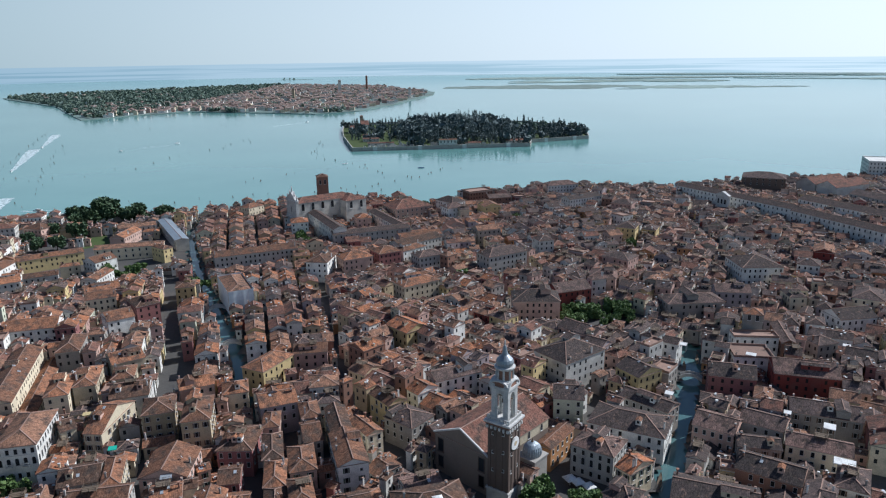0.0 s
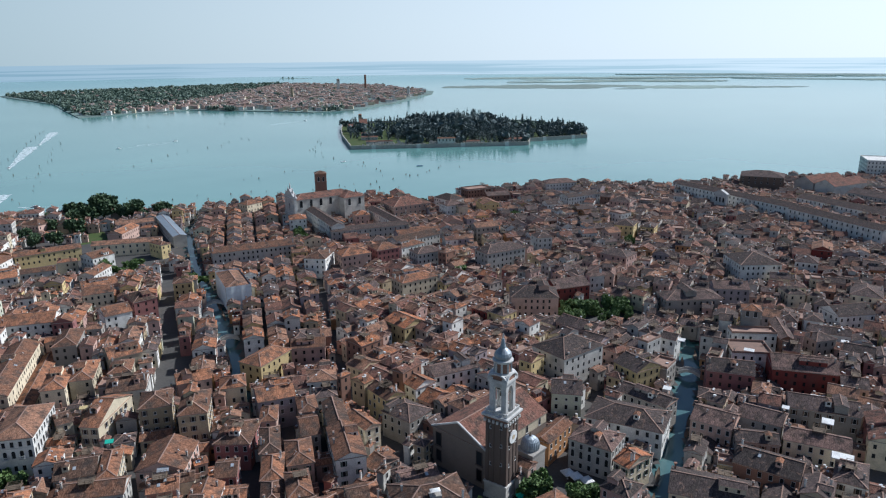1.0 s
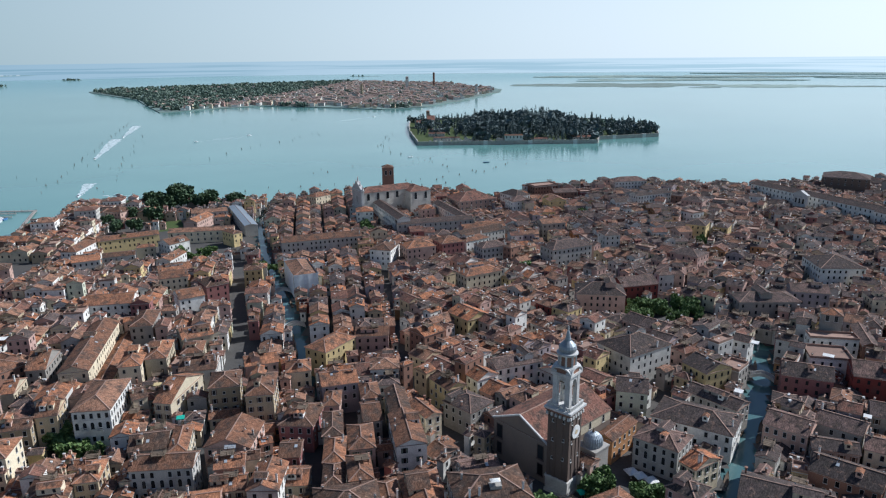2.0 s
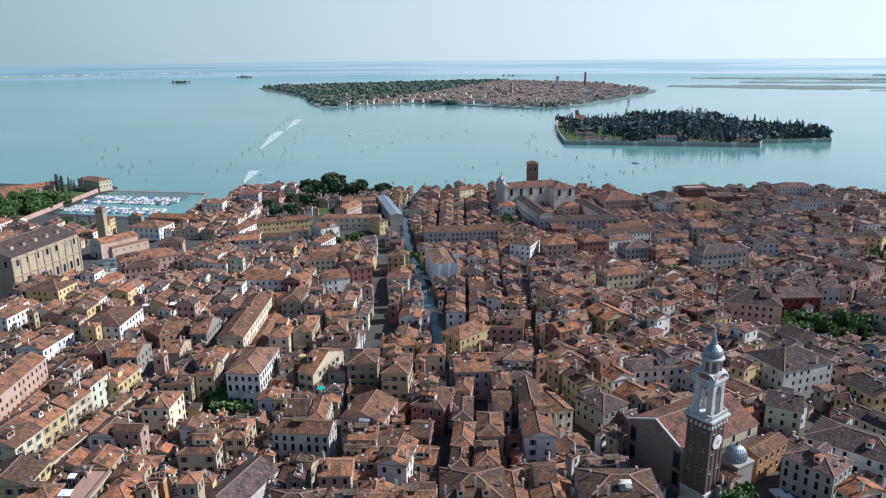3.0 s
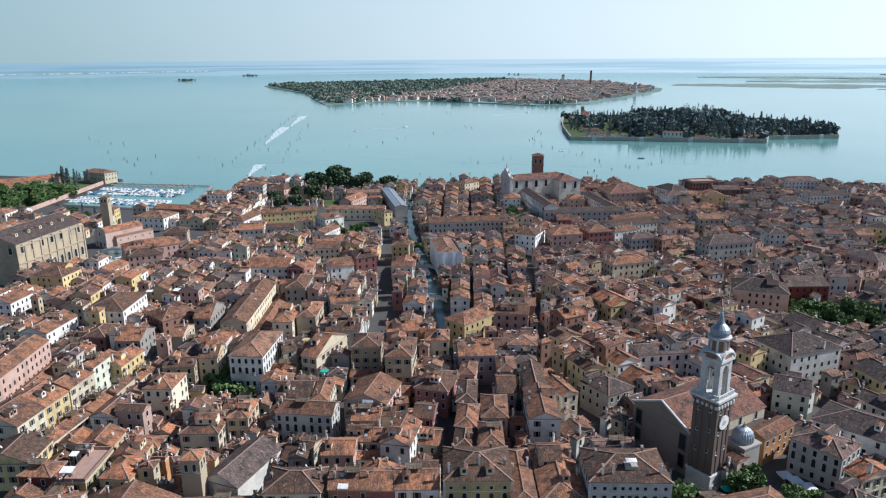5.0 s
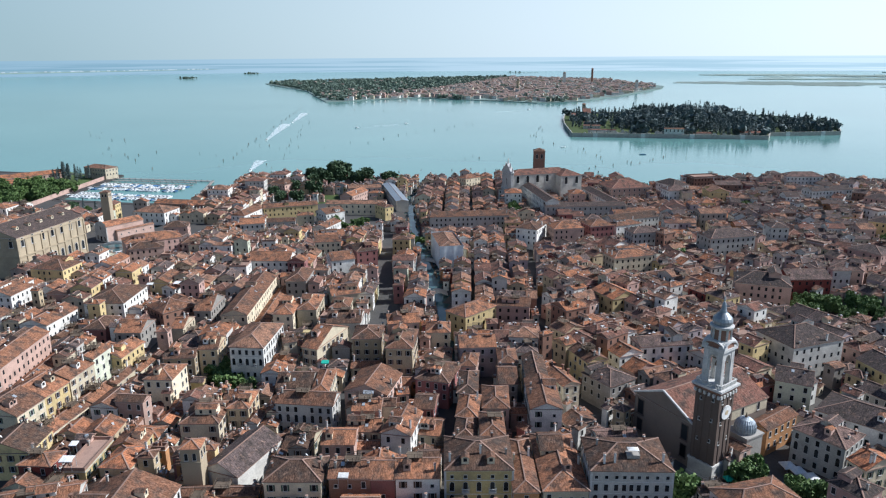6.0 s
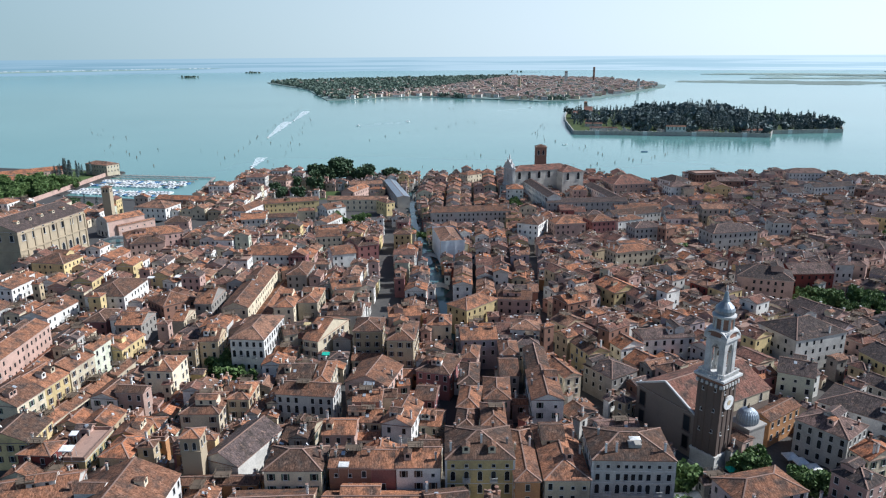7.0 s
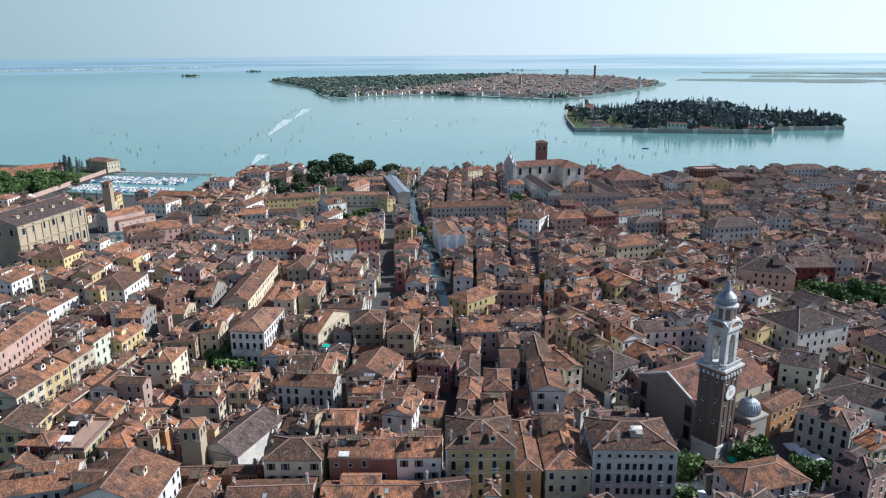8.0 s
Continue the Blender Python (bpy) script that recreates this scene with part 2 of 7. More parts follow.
# ---- mesh helper ----
class Mesh:
    """Collects faces with materials and UVs, and makes one mesh of them."""

    def __init__(self):
        self.v, self.f, self.m, self.uv = [], [], [], []

    def poly(self, pts, mat=0, uv=None):
        k = len(self.v)
        self.v += [tuple(p) for p in pts]
        self.f.append(tuple(range(k, k + len(pts))))
        self.m.append(mat)
        self.uv += uv if uv else [(0.0, 0.0)] * len(pts)

    def box(self, x0, x1, y0, y1, z0, z1, mat=0, top=True, bottom=True):
        a, b, c, d = (x0, y0), (x1, y0), (x1, y1), (x0, y1)
        for p, q in ((a, b), (b, c), (c, d), (d, a)):
            self.poly([(*p, z0), (*q, z0), (*q, z1), (*p, z1)], mat)
        if top:
            self.poly([(*a, z1), (*b, z1), (*c, z1), (*d, z1)], mat)
        if bottom:
            self.poly([(*d, z0), (*c, z0), (*b, z0), (*a, z0)], mat)

    def beam(self, p, q, wide, high, mat=0):
        """A bar from p to q."""
        p, q = Vector(p), Vector(q)
        along = (q - p).normalized()
        side = along.cross(Vector((0, 0, 1)))
        side = (side.normalized() if side.length > 1e-4 else Vector((1, 0, 0))) * wide / 2
        up = side.cross(along).normalized() * high / 2
        ring = [(s * side + u * up) for s, u in ((-1, -1), (1, -1), (1, 1), (-1, 1))]
        for i in range(4):
            j = (i + 1) % 4
            self.poly([p + ring[i], q + ring[i], q + ring[j], p + ring[j]], mat)
        self.poly([p + r for r in ring], mat)
        self.poly([q + r for r in reversed(ring)], mat)

    def slope(self, pts, mat=0):
        """A roof plane: its first edge is the eave; u runs along the eave, v up the slope."""
        o, e = Vector(pts[0]), (Vector(pts[1]) - Vector(pts[0])).normalized()
        nrm = e.cross(Vector(pts[2]) - o).normalized()
        upv = nrm.cross(e)
        self.poly(pts, mat, [((Vector(p) - o).dot(e), (Vector(p) - o).dot(upv)) for p in pts])

    def lathe(self, profile, sides=16, cx=0.0, cy=0.0, mat=0, turn=0.0):
        """Rings of (radius, z), from below to above."""
        rings = [[(cx + r * math.cos(turn + 2 * math.pi * i / sides), cy + r * math.sin(turn + 2 * math.pi * i / sides), z) for i in range(sides)] for r, z in profile]
        for lo, hi in zip(rings, rings[1:]):
            for i in range(sides):
                j = (i + 1) % sides
                self.poly([lo[i], lo[j], hi[j], hi[i]], mat)
        self.poly(rings[-1], mat)

    def absorb(self, other, matrix, mats, table):
        """Takes over another collection, moved by matrix; table is this one's material list."""
        k = len(self.v)
        self.v += [tuple(matrix @ Vector(p)) for p in other.v]
        self.f += [tuple(i + k for i in f) for f in other.f]
        for mat in mats:
            if mat not in table:
                table.append(mat)
        self.m += [table.index(mats[i]) for i in other.m]
        self.uv += other.uv

    def weld(self):
        """Joins corners that lie on one another."""
        seen, to, v = {}, [], []
        for p in self.v:
            k = (round(p[0], 3), round(p[1], 3), round(p[2], 3))
            if k not in seen:
                seen[k] = len(v)
                v.append(p)
            to.append(seen[k])
        self.v, self.f = v, [tuple(to[i] for i in f) for f in self.f]

    def data(self, name, mats):
        me = bpy.data.meshes.new(name)
        me.from_pydata(self.v, [], self.f)
        for mat in mats:
            me.materials.append(mat)
        me.polygons.foreach_set("material_index", self.m)
        layer = me.uv_layers.new(name="UVMap")
        layer.data.foreach_set("uv", [c for uv in self.uv for c in uv])
        me.update()
        return me


def thing(name, me, m, label, category, group="", kind=""):
    ob = new(name, me)
    ob.matrix_world = m
    return tagged(ob, label, category, group, kind)


def part(name, me, parent, m=None, label=""):
    ob = new(name, me)
    ob.parent = parent
    if m is not None:
        ob.matrix_basis = m
    return tagged(ob, label) if label else ob


# ---- plan: shore, canals, streets ----
SHORE = [(-355, 490), (-385, 572), (-340, 575), (-300, 580), (-248, 590), (-195, 605), (-160, 620), (-80, 640), (-30, 625), (-22, 600), (-8, 610),
         (20, 650), (60, 665), (110, 685), (175, 690), (240, 690), (300, 715), (330, 725), (400, 715), (480, 765), (560, 810), (700, 880), (900, 900),
         (900, -200), (-900, -200), (-900, 520), (-640, 540), (-519, 556), (-482, 440), (-400, 446), (-363, 462)]
CANALS = [  # line, width
    ([(-75, 232), (-88, 270), (-98, 295), (-108, 318), (-120, 345), (-132, 370), (-150, 405), (-172, 455), (-198, 520), (-215, 610)], 7.5),
    ([(48, 140), (64, 180), (74, 205), (84, 226), (104, 274), (112, 300)], 8.5),
    ([(-372, 480), (-352, 420), (-340, 375), (-327, 340), (-317, 318), (-309, 299)], 16.0),
]
STREETS = [  # line, width
    ([(-38, 141.5), (12, 155)], 9.0),
    ([(-40, 120), (-43.8, 136.7), (-59.6, 202), (-66, 234)], 2.4),
    ([(-38, 150), (-41.3, 163), (-60, 232.6)], 2.0),
    ([(-20, 130), (-22.6, 149), (-43.4, 226)], 2.4),
    ([(-74, 120), (-81.6, 141.8), (-103.2, 208.6), (-112, 250)], 3.0),
    ([(-112, 250), (-116, 272), (-141, 332), (-157, 372), (-175, 420)], 7.5),
    ([(-160, 110), (-168, 140), (-182, 194), (-200, 260)], 3.5),
    ([(-137, 195), (-160, 262), (-178, 330)], 3.0),
    ([(-120, 130), (-128, 150), (-134, 185)], 2.5),
    ([(1, 150), (-6, 185), (-40, 250), (-60, 330), (-80, 420)], 3.0),
    ([(42, 200), (60, 245), (40, 300), (30, 390), (20, 480)], 3.0),
    ([(135, 170), (128, 215), (140, 290), (180, 420), (200, 560)], 4.0),
    ([(-250, 200), (-230, 300), (-200, 400)], 3.0),
    ([(100, 300), (60, 380), (40, 470)], 2.5),
]
SQUARES = [(-103.6, 486.2, 5), (-107.9, 498.2, 5), (-27, 444.6, 5), (-21.3, 437.7, 5), (-19.2, 443.9, 5), (-16.7, 436.3, 5), (56.1, 550.7, 5), (126.8, 464.7, 5), (7.7, 398.6, 5), (-143, 190, 9), (-136, 189, 6), (-151, 197, 6), (13, 172, 9), (9, 164, 11), (13, 159, 8), (24, 178, 9), (38, 179, 11), (33, 187, 10), (42, 190, 8), (35, 203, 8), (-139, 190, 5), (60, 338, 11), (75, 338, 12), (90, 340, 10), (62, 322, 10), (76, 324, 11), (90, 328, 9), (-206, 423, 15), (-222, 492, 15), (-268, 510, 16), (-290, 484, 14), (-283, 512, 12), (-128, 528, 9), (-137, 522, 8), (-150, 397, 9),
           (-213, 460, 12), (-300, 570, 18), (-275, 555, 20), (-250, 570, 14), (-318, 335, 10), (-322, 360, 8), (-335, 255, 16), (-330, 235, 12), (-98, 560, 6)]


def inside(x, y, ring):
    hit = False
    for (x0, y0), (x1, y1) in zip(ring, ring[1:] + ring[:1]):
        if (y0 > y) != (y1 > y) and x < (x1 - x0) * (y - y0) / (y1 - y0) + x0:
            hit = not hit
    return hit


def line_distance(x, y, pts):
    best = 1e9
    for (x0, y0), (x1, y1) in zip(pts, pts[1:]):
        dx, dy = x1 - x0, y1 - y0
        t = max(0, min(1, ((x - x0) * dx + (y - y0) * dy) / (dx * dx + dy * dy)))
        best = min(best, math.hypot(x - x0 - t * dx, y - y0 - t * dy))
    return best


# ---- sea, town ground, distance ----
GROUND = 1.2
sea = Mesh()
RADII = [0, 400, 900, 1600, 2500, 3600, 4960]
for r0, r1 in zip(RADII, RADII[1:]):
    for i in range(72):
        a0, a1 = 2 * math.pi * i / 72, 2 * math.pi * (i + 1) / 72
        q = [(r0 * math.cos(a0), r0 * math.sin(a0), 0), (r1 * math.cos(a0), r1 * math.sin(a0), 0), (r1 * math.cos(a1), r1 * math.sin(a1), 0), (r0 * math.cos(a1), r0 * math.sin(a1), 0)]
        sea.poly(q[1:] if r0 == 0 else q)
thing("water", sea.data("water", [LAGOON]), Matrix(), "pale turquoise lagoon water with fine ripples", "water", kind="structure")

CELL = 4.0
town = Mesh()
wet = set()
for i in range(-175, 176):
    for j in range(10, 226):
        x, y = i * CELL, j * CELL
        if not inside(x, y, SHORE):
            continue
        if any(line_distance(x, y, pts) < wide / 2 for pts, wide in CANALS):
            wet.add((i, j))
            continue
        h = CELL / 2
        town.poly([(x - h, y - h, GROUND), (x + h, y - h, GROUND), (x + h, y + h, GROUND), (x - h, y + h, GROUND)])
thing("ground", town.data("ground", [PAVING]), Matrix(), "grey stone-paved ground of the old town", "ground", kind="structure")
for pts, wide in CANALS:
    strip = Mesh()
    for (x0, y0), (x1, y1) in zip(pts, pts[1:]):
        nx, ny = y1 - y0, x0 - x1
        k = (wide / 2 + 1.5) / math.hypot(nx, ny)
        strip.poly([(x0 - nx * k, y0 - ny * k, 0.02), (x0 + nx * k, y0 + ny * k, 0.02), (x1 + nx * k, y1 + ny * k, 0.02), (x1 - nx * k, y1 - ny * k, 0.02)])
    thing("canal_water", strip.data("canal_water", [CANAL]), Matrix(), "dark green canal water between house walls", "canal", kind="structure")
quay = Mesh()
for (x0, y0), (x1, y1) in zip(SHORE, SHORE[1:] + SHORE[:1]):
    if max(y0, y1) < 350:
        continue
    quay.beam((x0, y0, 0.7), (x1, y1, 0.7), 6.5, 1.3)
thing("quay", quay.data("quay", [PAVING]), Matrix(), "pale stone quay edge along the lagoon shore", "quay", kind="structure")

# ---- houses ----
placed = []        # oriented boxes: centre, half sizes, axes
grid = {}


def corners(x, y, w, d, a):
    c, s = math.cos(a), math.sin(a)
    return [(x + u * c - v * s, y + u * s + v * c) for u, v in ((-w / 2, -d / 2), (w / 2, -d / 2), (w / 2, d / 2), (-w / 2, d / 2))]


def overlaps(p, q, slack=0.25):
    for ring in (p, q):
        for i in range(2):
            ax, ay = ring[i + 1][0] - ring[i][0], ring[i + 1][1] - ring[i][1]
            k = math.hypot(ax, ay)
            ax, ay = ax / k, ay / k
            pa, qa = [x * ax + y * ay for x, y in p], [x * ax + y * ay for x, y in q]
            if max(pa) - slack <= min(qa) or max(qa) - slack <= min(pa):
                return False
    return True


def claim(ring, test=True, slack=0.25):
    xs, ys = [p[0] for p in ring], [p[1] for p in ring]
    keys = [(i, j) for i in range(int(min(xs) // 25), int(max(xs) // 25) + 1) for j in range(int(min(ys) // 25), int(max(ys) // 25) + 1)]
    if test:
        for k in keys:
            for other in grid.get(k, ()):
                if overlaps(ring, other, slack):
                    return False
    for k in keys:
        grid.setdefault(k, []).append(ring)
    return True


def window_mesh(name, wide, high, shutter, arch=False, frame_mat=WHITE_STONE):
    """A window with stone surround, sunk pane and sill; origin at the middle of its foot, facing -y."""
    m = Mesh()
    a, t = wide / 2, 0.09
    m.box(-a - t, -a, -0.09, 0.02, 0, high, 1)
    m.box(a, a + t, -0.09, 0.02, 0, high, 1)
    m.box(-a - t - 0.06, a + t + 0.06, -0.2, 0.02, -0.14, 0, 1)
    if arch:
        pts = [(a * math.cos(math.pi * i / 6), high + a * math.sin(math.pi * i / 6)) for i in range(7)]
        out = [((a + t) * math.cos(math.pi * i / 6), high + (a + t) * math.sin(math.pi * i / 6)) for i in range(7)]
        for i in range(6):
            m.poly([(*pts[i][:1], -0.09, pts[i][1]), (out[i][0], -0.09, out[i][1]), (out[i + 1][0], -0.09, out[i + 1][1]), (pts[i + 1][0], -0.09, pts[i + 1][1])][::-1], 1)
        m.poly([(x, -0.03, z) for x, z in pts] + [(-a, -0.03, 0), (a, -0.03, 0)], 0)
    else:
        m.box(-a - t, a + t, -0.09, 0.02, high, high + t, 1)
        m.poly([(-a, -0.03, 0), (a, -0.03, 0), (a, -0.03, high), (-a, -0.03, high)], 0)
    if shutter is not None:
        for s in (-1, 1):
            x0, x1 = sorted((s * (a + t), s * (a + t + wide * 0.48)))
            m.box(x0, x1, -0.11, -0.04, 0, high, 2)
    return m.data(name, [GLASS, frame_mat, shutter or frame_mat])


WINDOWS = {
    "plain": window_mesh("window", 1.0, 1.75, None),
    "green": window_mesh("window", 0.95, 1.75, GREEN_SHUTTER),
    "brown": window_mesh("window", 0.95, 1.75, BROWN_SHUTTER),
    "arch": window_mesh("window", 1.1, 2.0, None, True),
    "small": window_mesh("window", 0.8, 0.9, None),
    "bare": window_mesh("window", 1.0, 1.75, None, False, DARK_BRICK),
    "slit": window_mesh("window", 0.5, 0.85, None, False, WHITE_STONE),
    "tall": window_mesh("window", 1.1, 2.2, GREEN_SHUTTER),
}


def chimney_mesh(high, cap, mat):
    m = Mesh()
    m.box(-0.24, 0.24, -0.24, 0.24, -1.2, high, 0)
    if cap == "cone":
        m.lathe([(0.3, high), (0.32, high + 0.1), (0.52, high + 0.6), (0.52, high + 0.72), (0.2, high + 0.78)], 8, mat=0)
    else:
        m.box(-0.32, 0.32, -0.32, 0.32, high, high + 0.12, 1)
        for sx in (-0.26, 0.17):
            for sy in (-0.26, 0.17):
                m.box(sx, sx + 0.09, sy, sy + 0.09, high + 0.14, high + 0.42, 1)
        m.box(-0.34, 0.34, -0.34, 0.34, high + 0.42, high + 0.53, 2)
    return m.data("chimney", [mat, WHITE_STONE, RIDGE])


CHIMNEYS = [chimney_mesh(h, c, WALLS[k]) for h, c, k in ((1.0, "slab", "brick"), (1.5, "slab", "grey"), (1.3, "cone", "brick"), (2.2, "slab", "white"), (0.9, "slab", "cream"), (1.2, "slab", "brick"), (0.7, "slab", "grey"))]


def dish_mesh():
    m = Mesh()
    m.lathe([(0.02, 0), (0.3, 0.08), (0.45, 0.2)], 8)
    m.beam((0, 0, -0.9), (0, 0, 0), 0.06, 0.06)
    return m.data("satellite_dish", [HULL])


def skylight_mesh():
    m = Mesh()
    m.box(-0.45, 0.45, -0.6, 0.6, -0.3, 0.12, 1)
    m.poly([(-0.38, -0.52, 0.13), (0.38, -0.52, 0.13), (0.38, 0.52, 0.13), (-0.38, 0.52, 0.13)], 0)
    return m.data("skylight", [METAL, METAL])


DISH, SKYLIGHT = dish_mesh(), skylight_mesh()


def dormer_mesh(wall):
    m = Mesh()
    m.box(-0.9, 0.9, -1.2, 1.2, -1.0, 1.3, 0)
    m.poly([(-0.45, -1.22, 0.2), (0.45, -1.22, 0.2), (0.45, -1.22, 1.15), (-0.45, -1.22, 1.15)], 2)
    m.slope([(-1.1, 1.4, 1.25), (-1.1, -1.4, 1.25), (0, -1.4, 1.75), (0, 1.4, 1.75)], 1)
    m.slope([(1.1, -1.4, 1.25), (1.1, 1.4, 1.25), (0, 1.4, 1.75), (0, -1.4, 1.75)], 1)
    m.poly([(-1.0, -1.2, 1.3), (1.0, -1.2, 1.3), (0, -1.2, 1.74)], 0)
    return m.data("dormer", [wall, ROOF, GLASS])


DORMERS = [dormer_mesh(WALLS[k]) for k in ("cream", "white", "rose")]


def altana_meshes():
    """A wooden roof deck: floor, one post, railing."""
    deck, post, long_rail, short_rail, full = Mesh(), Mesh(), Mesh(), Mesh(), Mesh()
    deck.box(-2.0, 2.0, -1.5, 1.5, 1.0, 1.12)
    post.beam((0, 0, -1.5), (0, 0, 2.1), 0.12, 0.12)
    long_rail.beam((-1.9, 0, 0), (1.9, 0, 0), 0.07, 0.07)
    short_rail.beam((0, -1.4, 0), (0, 1.4, 0), 0.07, 0.07)
    for u in (-1.9, 1.9):
        for v in (-1.4, 1.4):
            full.beam((u, v, -1.5), (u, v, 2.1), 0.14, 0.14)
    for z in (1.6, 2.1):
        for k in (-1, 1):
            full.beam((-1.9, 1.4 * k, z), (1.9, 1.4 * k, z), 0.1, 0.1)
            full.beam((1.9 * k, -1.4, z), (1.9 * k, 1.4, z), 0.1, 0.1)
    full.box(-2.0, 2.0, -1.5, 1.5, 1.0, 1.12)
    return deck.data("roof_deck", [WOOD]), post.data("post", [WOOD]), long_rail.data("rail", [WOOD]), short_rail.data("rail", [WOOD]), full.data("roof_deck", [WOOD]), full


ALTANA = altana_meshes()


def attic_mesh(wide, deep, high, wall, tiles):
    """A raised attic room standing out of a roof: walls, two panes, a small gabled roof."""
    m = Mesh()
    a, b = wide / 2, deep / 2
    m.box(-a, a, -b, b, -2.5, high, 0)
    for k in (-1, 1):
        m.poly([(k * a * 0.45 - 0.4, -b - 0.03, high - 1.5), (k * a * 0.45 + 0.4, -b - 0.03, high - 1.5), (k * a * 0.45 + 0.4, -b - 0.03, high - 0.4), (k * a * 0.45 - 0.4, -b - 0.03, high - 0.4)], 2)
        m.poly([(k * a, -b * k, high), (k * a, b * k, high), (k * a, 0, high + b * 0.4)], 0)
    o = 0.25
    A, B, C, D, R, S = (-a - o, -b - o, high), (a + o, -b - o, high), (a + o, b + o, high), (-a - o, b + o, high), (-a - o, 0, high + b * 0.42), (a + o, 0, high + b * 0.42)
    m.slope([A, B, S, R], 1), m.slope([C, D, R, S], 1)
    m.poly([D, C, B, A], 3)
    m.beam((-a - o, 0, high + b * 0.42 + 0.04), (a + o, 0, high + b * 0.42 + 0.04), 0.3, 0.14, 3)
    return m, [wall, tiles, GLASS, RIDGE]


def roof_shape(w, d, roof, pitch):
    """Height of the ridge over the eaves, and a function giving the height of the roof at local x, y."""
    o = 0.35
    a, b = w / 2 + o, d / 2 + o
    if roof == "h":
        rise = min(a, b) * pitch
        return rise, lambda x, y: pitch * max(0, min(a - abs(x), b - abs(y)))
    if roof == "g":
        return b * pitch, lambda x, y: pitch * (b - abs(y))
    if roof == "G":
        return a * pitch, lambda x, y: pitch * (a - abs(x))
    return 0.0, lambda x, y: 0.05


def made(name, pair):
    return pair[0].data(name, pair[1])


def roof_mesh(w, d, h, roof, pitch, tiles=None, bars=None):
    """The tiled roof; ridge and hip bars (or parapets) go to the list bars where one is given, else into the same mesh."""
    m = Mesh()
    o, t = 0.35, 0.2
    a, b = w / 2 + o, d / 2 + o
    rise, _ = roof_shape(w, d, roof, pitch)
    z0, z1 = h, h + rise
    if roof == "f":
        m.box(-w / 2, w / 2, -d / 2, d / 2, h - 0.05, h + 0.06, 1)
        for q in ((-w / 2, w / 2, -d / 2, -d / 2 + 0.25), (-w / 2, w / 2, d / 2 - 0.25, d / 2), (-w / 2, -w / 2 + 0.25, -d / 2 + 0.25, d / 2 - 0.25), (w / 2 - 0.25, w / 2, -d / 2 + 0.25, d / 2 - 0.25)):
            if bars is None:
                m.box(*q, h + 0.06, h + 0.95, 1)
            else:
                bars.append(Mesh())
                bars[-1].box(*q, h + 0.06, h + 0.95, 0)
        return m, [tiles or ROOF, tiles if tiles in (METAL, WALLS["white"]) else RIDGE]
    A, B, C, D = (-a, -b, z0), (a, -b, z0), (a, b, z0), (-a, b, z0)
    if roof == "h":
        if a >= b:
            R, S = (-a + b, 0, z1), (a - b, 0, z1)
            m.slope([A, B, S, R]), m.slope([C, D, R, S]), m.slope([B, C, S]), m.slope([D, A, R])
            hips = [(A, R), (D, R), (B, S), (C, S)]
        else:
            R, S = (0, -b + a, z1), (0, b - a, z1)
            m.slope([A, B, R]), m.slope([C, D, S]), m.slope([B, C, S, R]), m.slope([D, A, R, S])
            hips = [(A, R), (B, R), (C, S), (D, S)]
    elif roof == "g":
        R, S = (-a, 0, z1), (a, 0, z1)
        m.slope([A, B, S, R]), m.slope([C, D, R, S])
        hips = []
    else:
        R, S = (0, -b, z1), (0, b, z1)
        m.slope([B, C, S, R]), m.slope([D, A, R, S])
        hips = []
    for p, q in [(R, S)] + hips:
        if (Vector(p) - Vector(q)).length > 0.3:
            bar, mat = m, 1
            if bars is not None:
                bars.append(Mesh())
                bar, mat = bars[-1], 0
            bar.beam(Vector(p) + Vector((0, 0, 0.04)), Vector(q) + Vector((0, 0, 0.04)), 0.34, 0.16, mat)
    low = lambda p: (p[0], p[1], p[2] - t)
    edge = [A, B, C, D] if roof == "h" else ([A, B, S, C, D, R] if roof == "g" else [A, R, B, C, S, D])
    for p, q in zip(edge, edge[1:] + edge[:1]):
        m.poly([low(p), low(q), q, p], 1)
    m.poly([low(p) for p in (D, C, B, A)], 1)
    return m, [tiles or ROOF, RIDGE]


def add_roof(ob, w, d, h, roof, pitch, tiles=None):
    """Roof as one part, each ridge, hip or parapet a part of it."""
    bars = []
    m, mats = roof_mesh(w, d, h, roof, pitch, tiles, bars)
    m.weld()
    top = part("roof", m.data("roof", mats), ob)
    for bar in bars:
        bar.weld()
        part("parapet" if roof == "f" else "ridge", bar.data("ridge", [tiles if tiles in (METAL, WALLS["white"]) else RIDGE]), top)
    return top


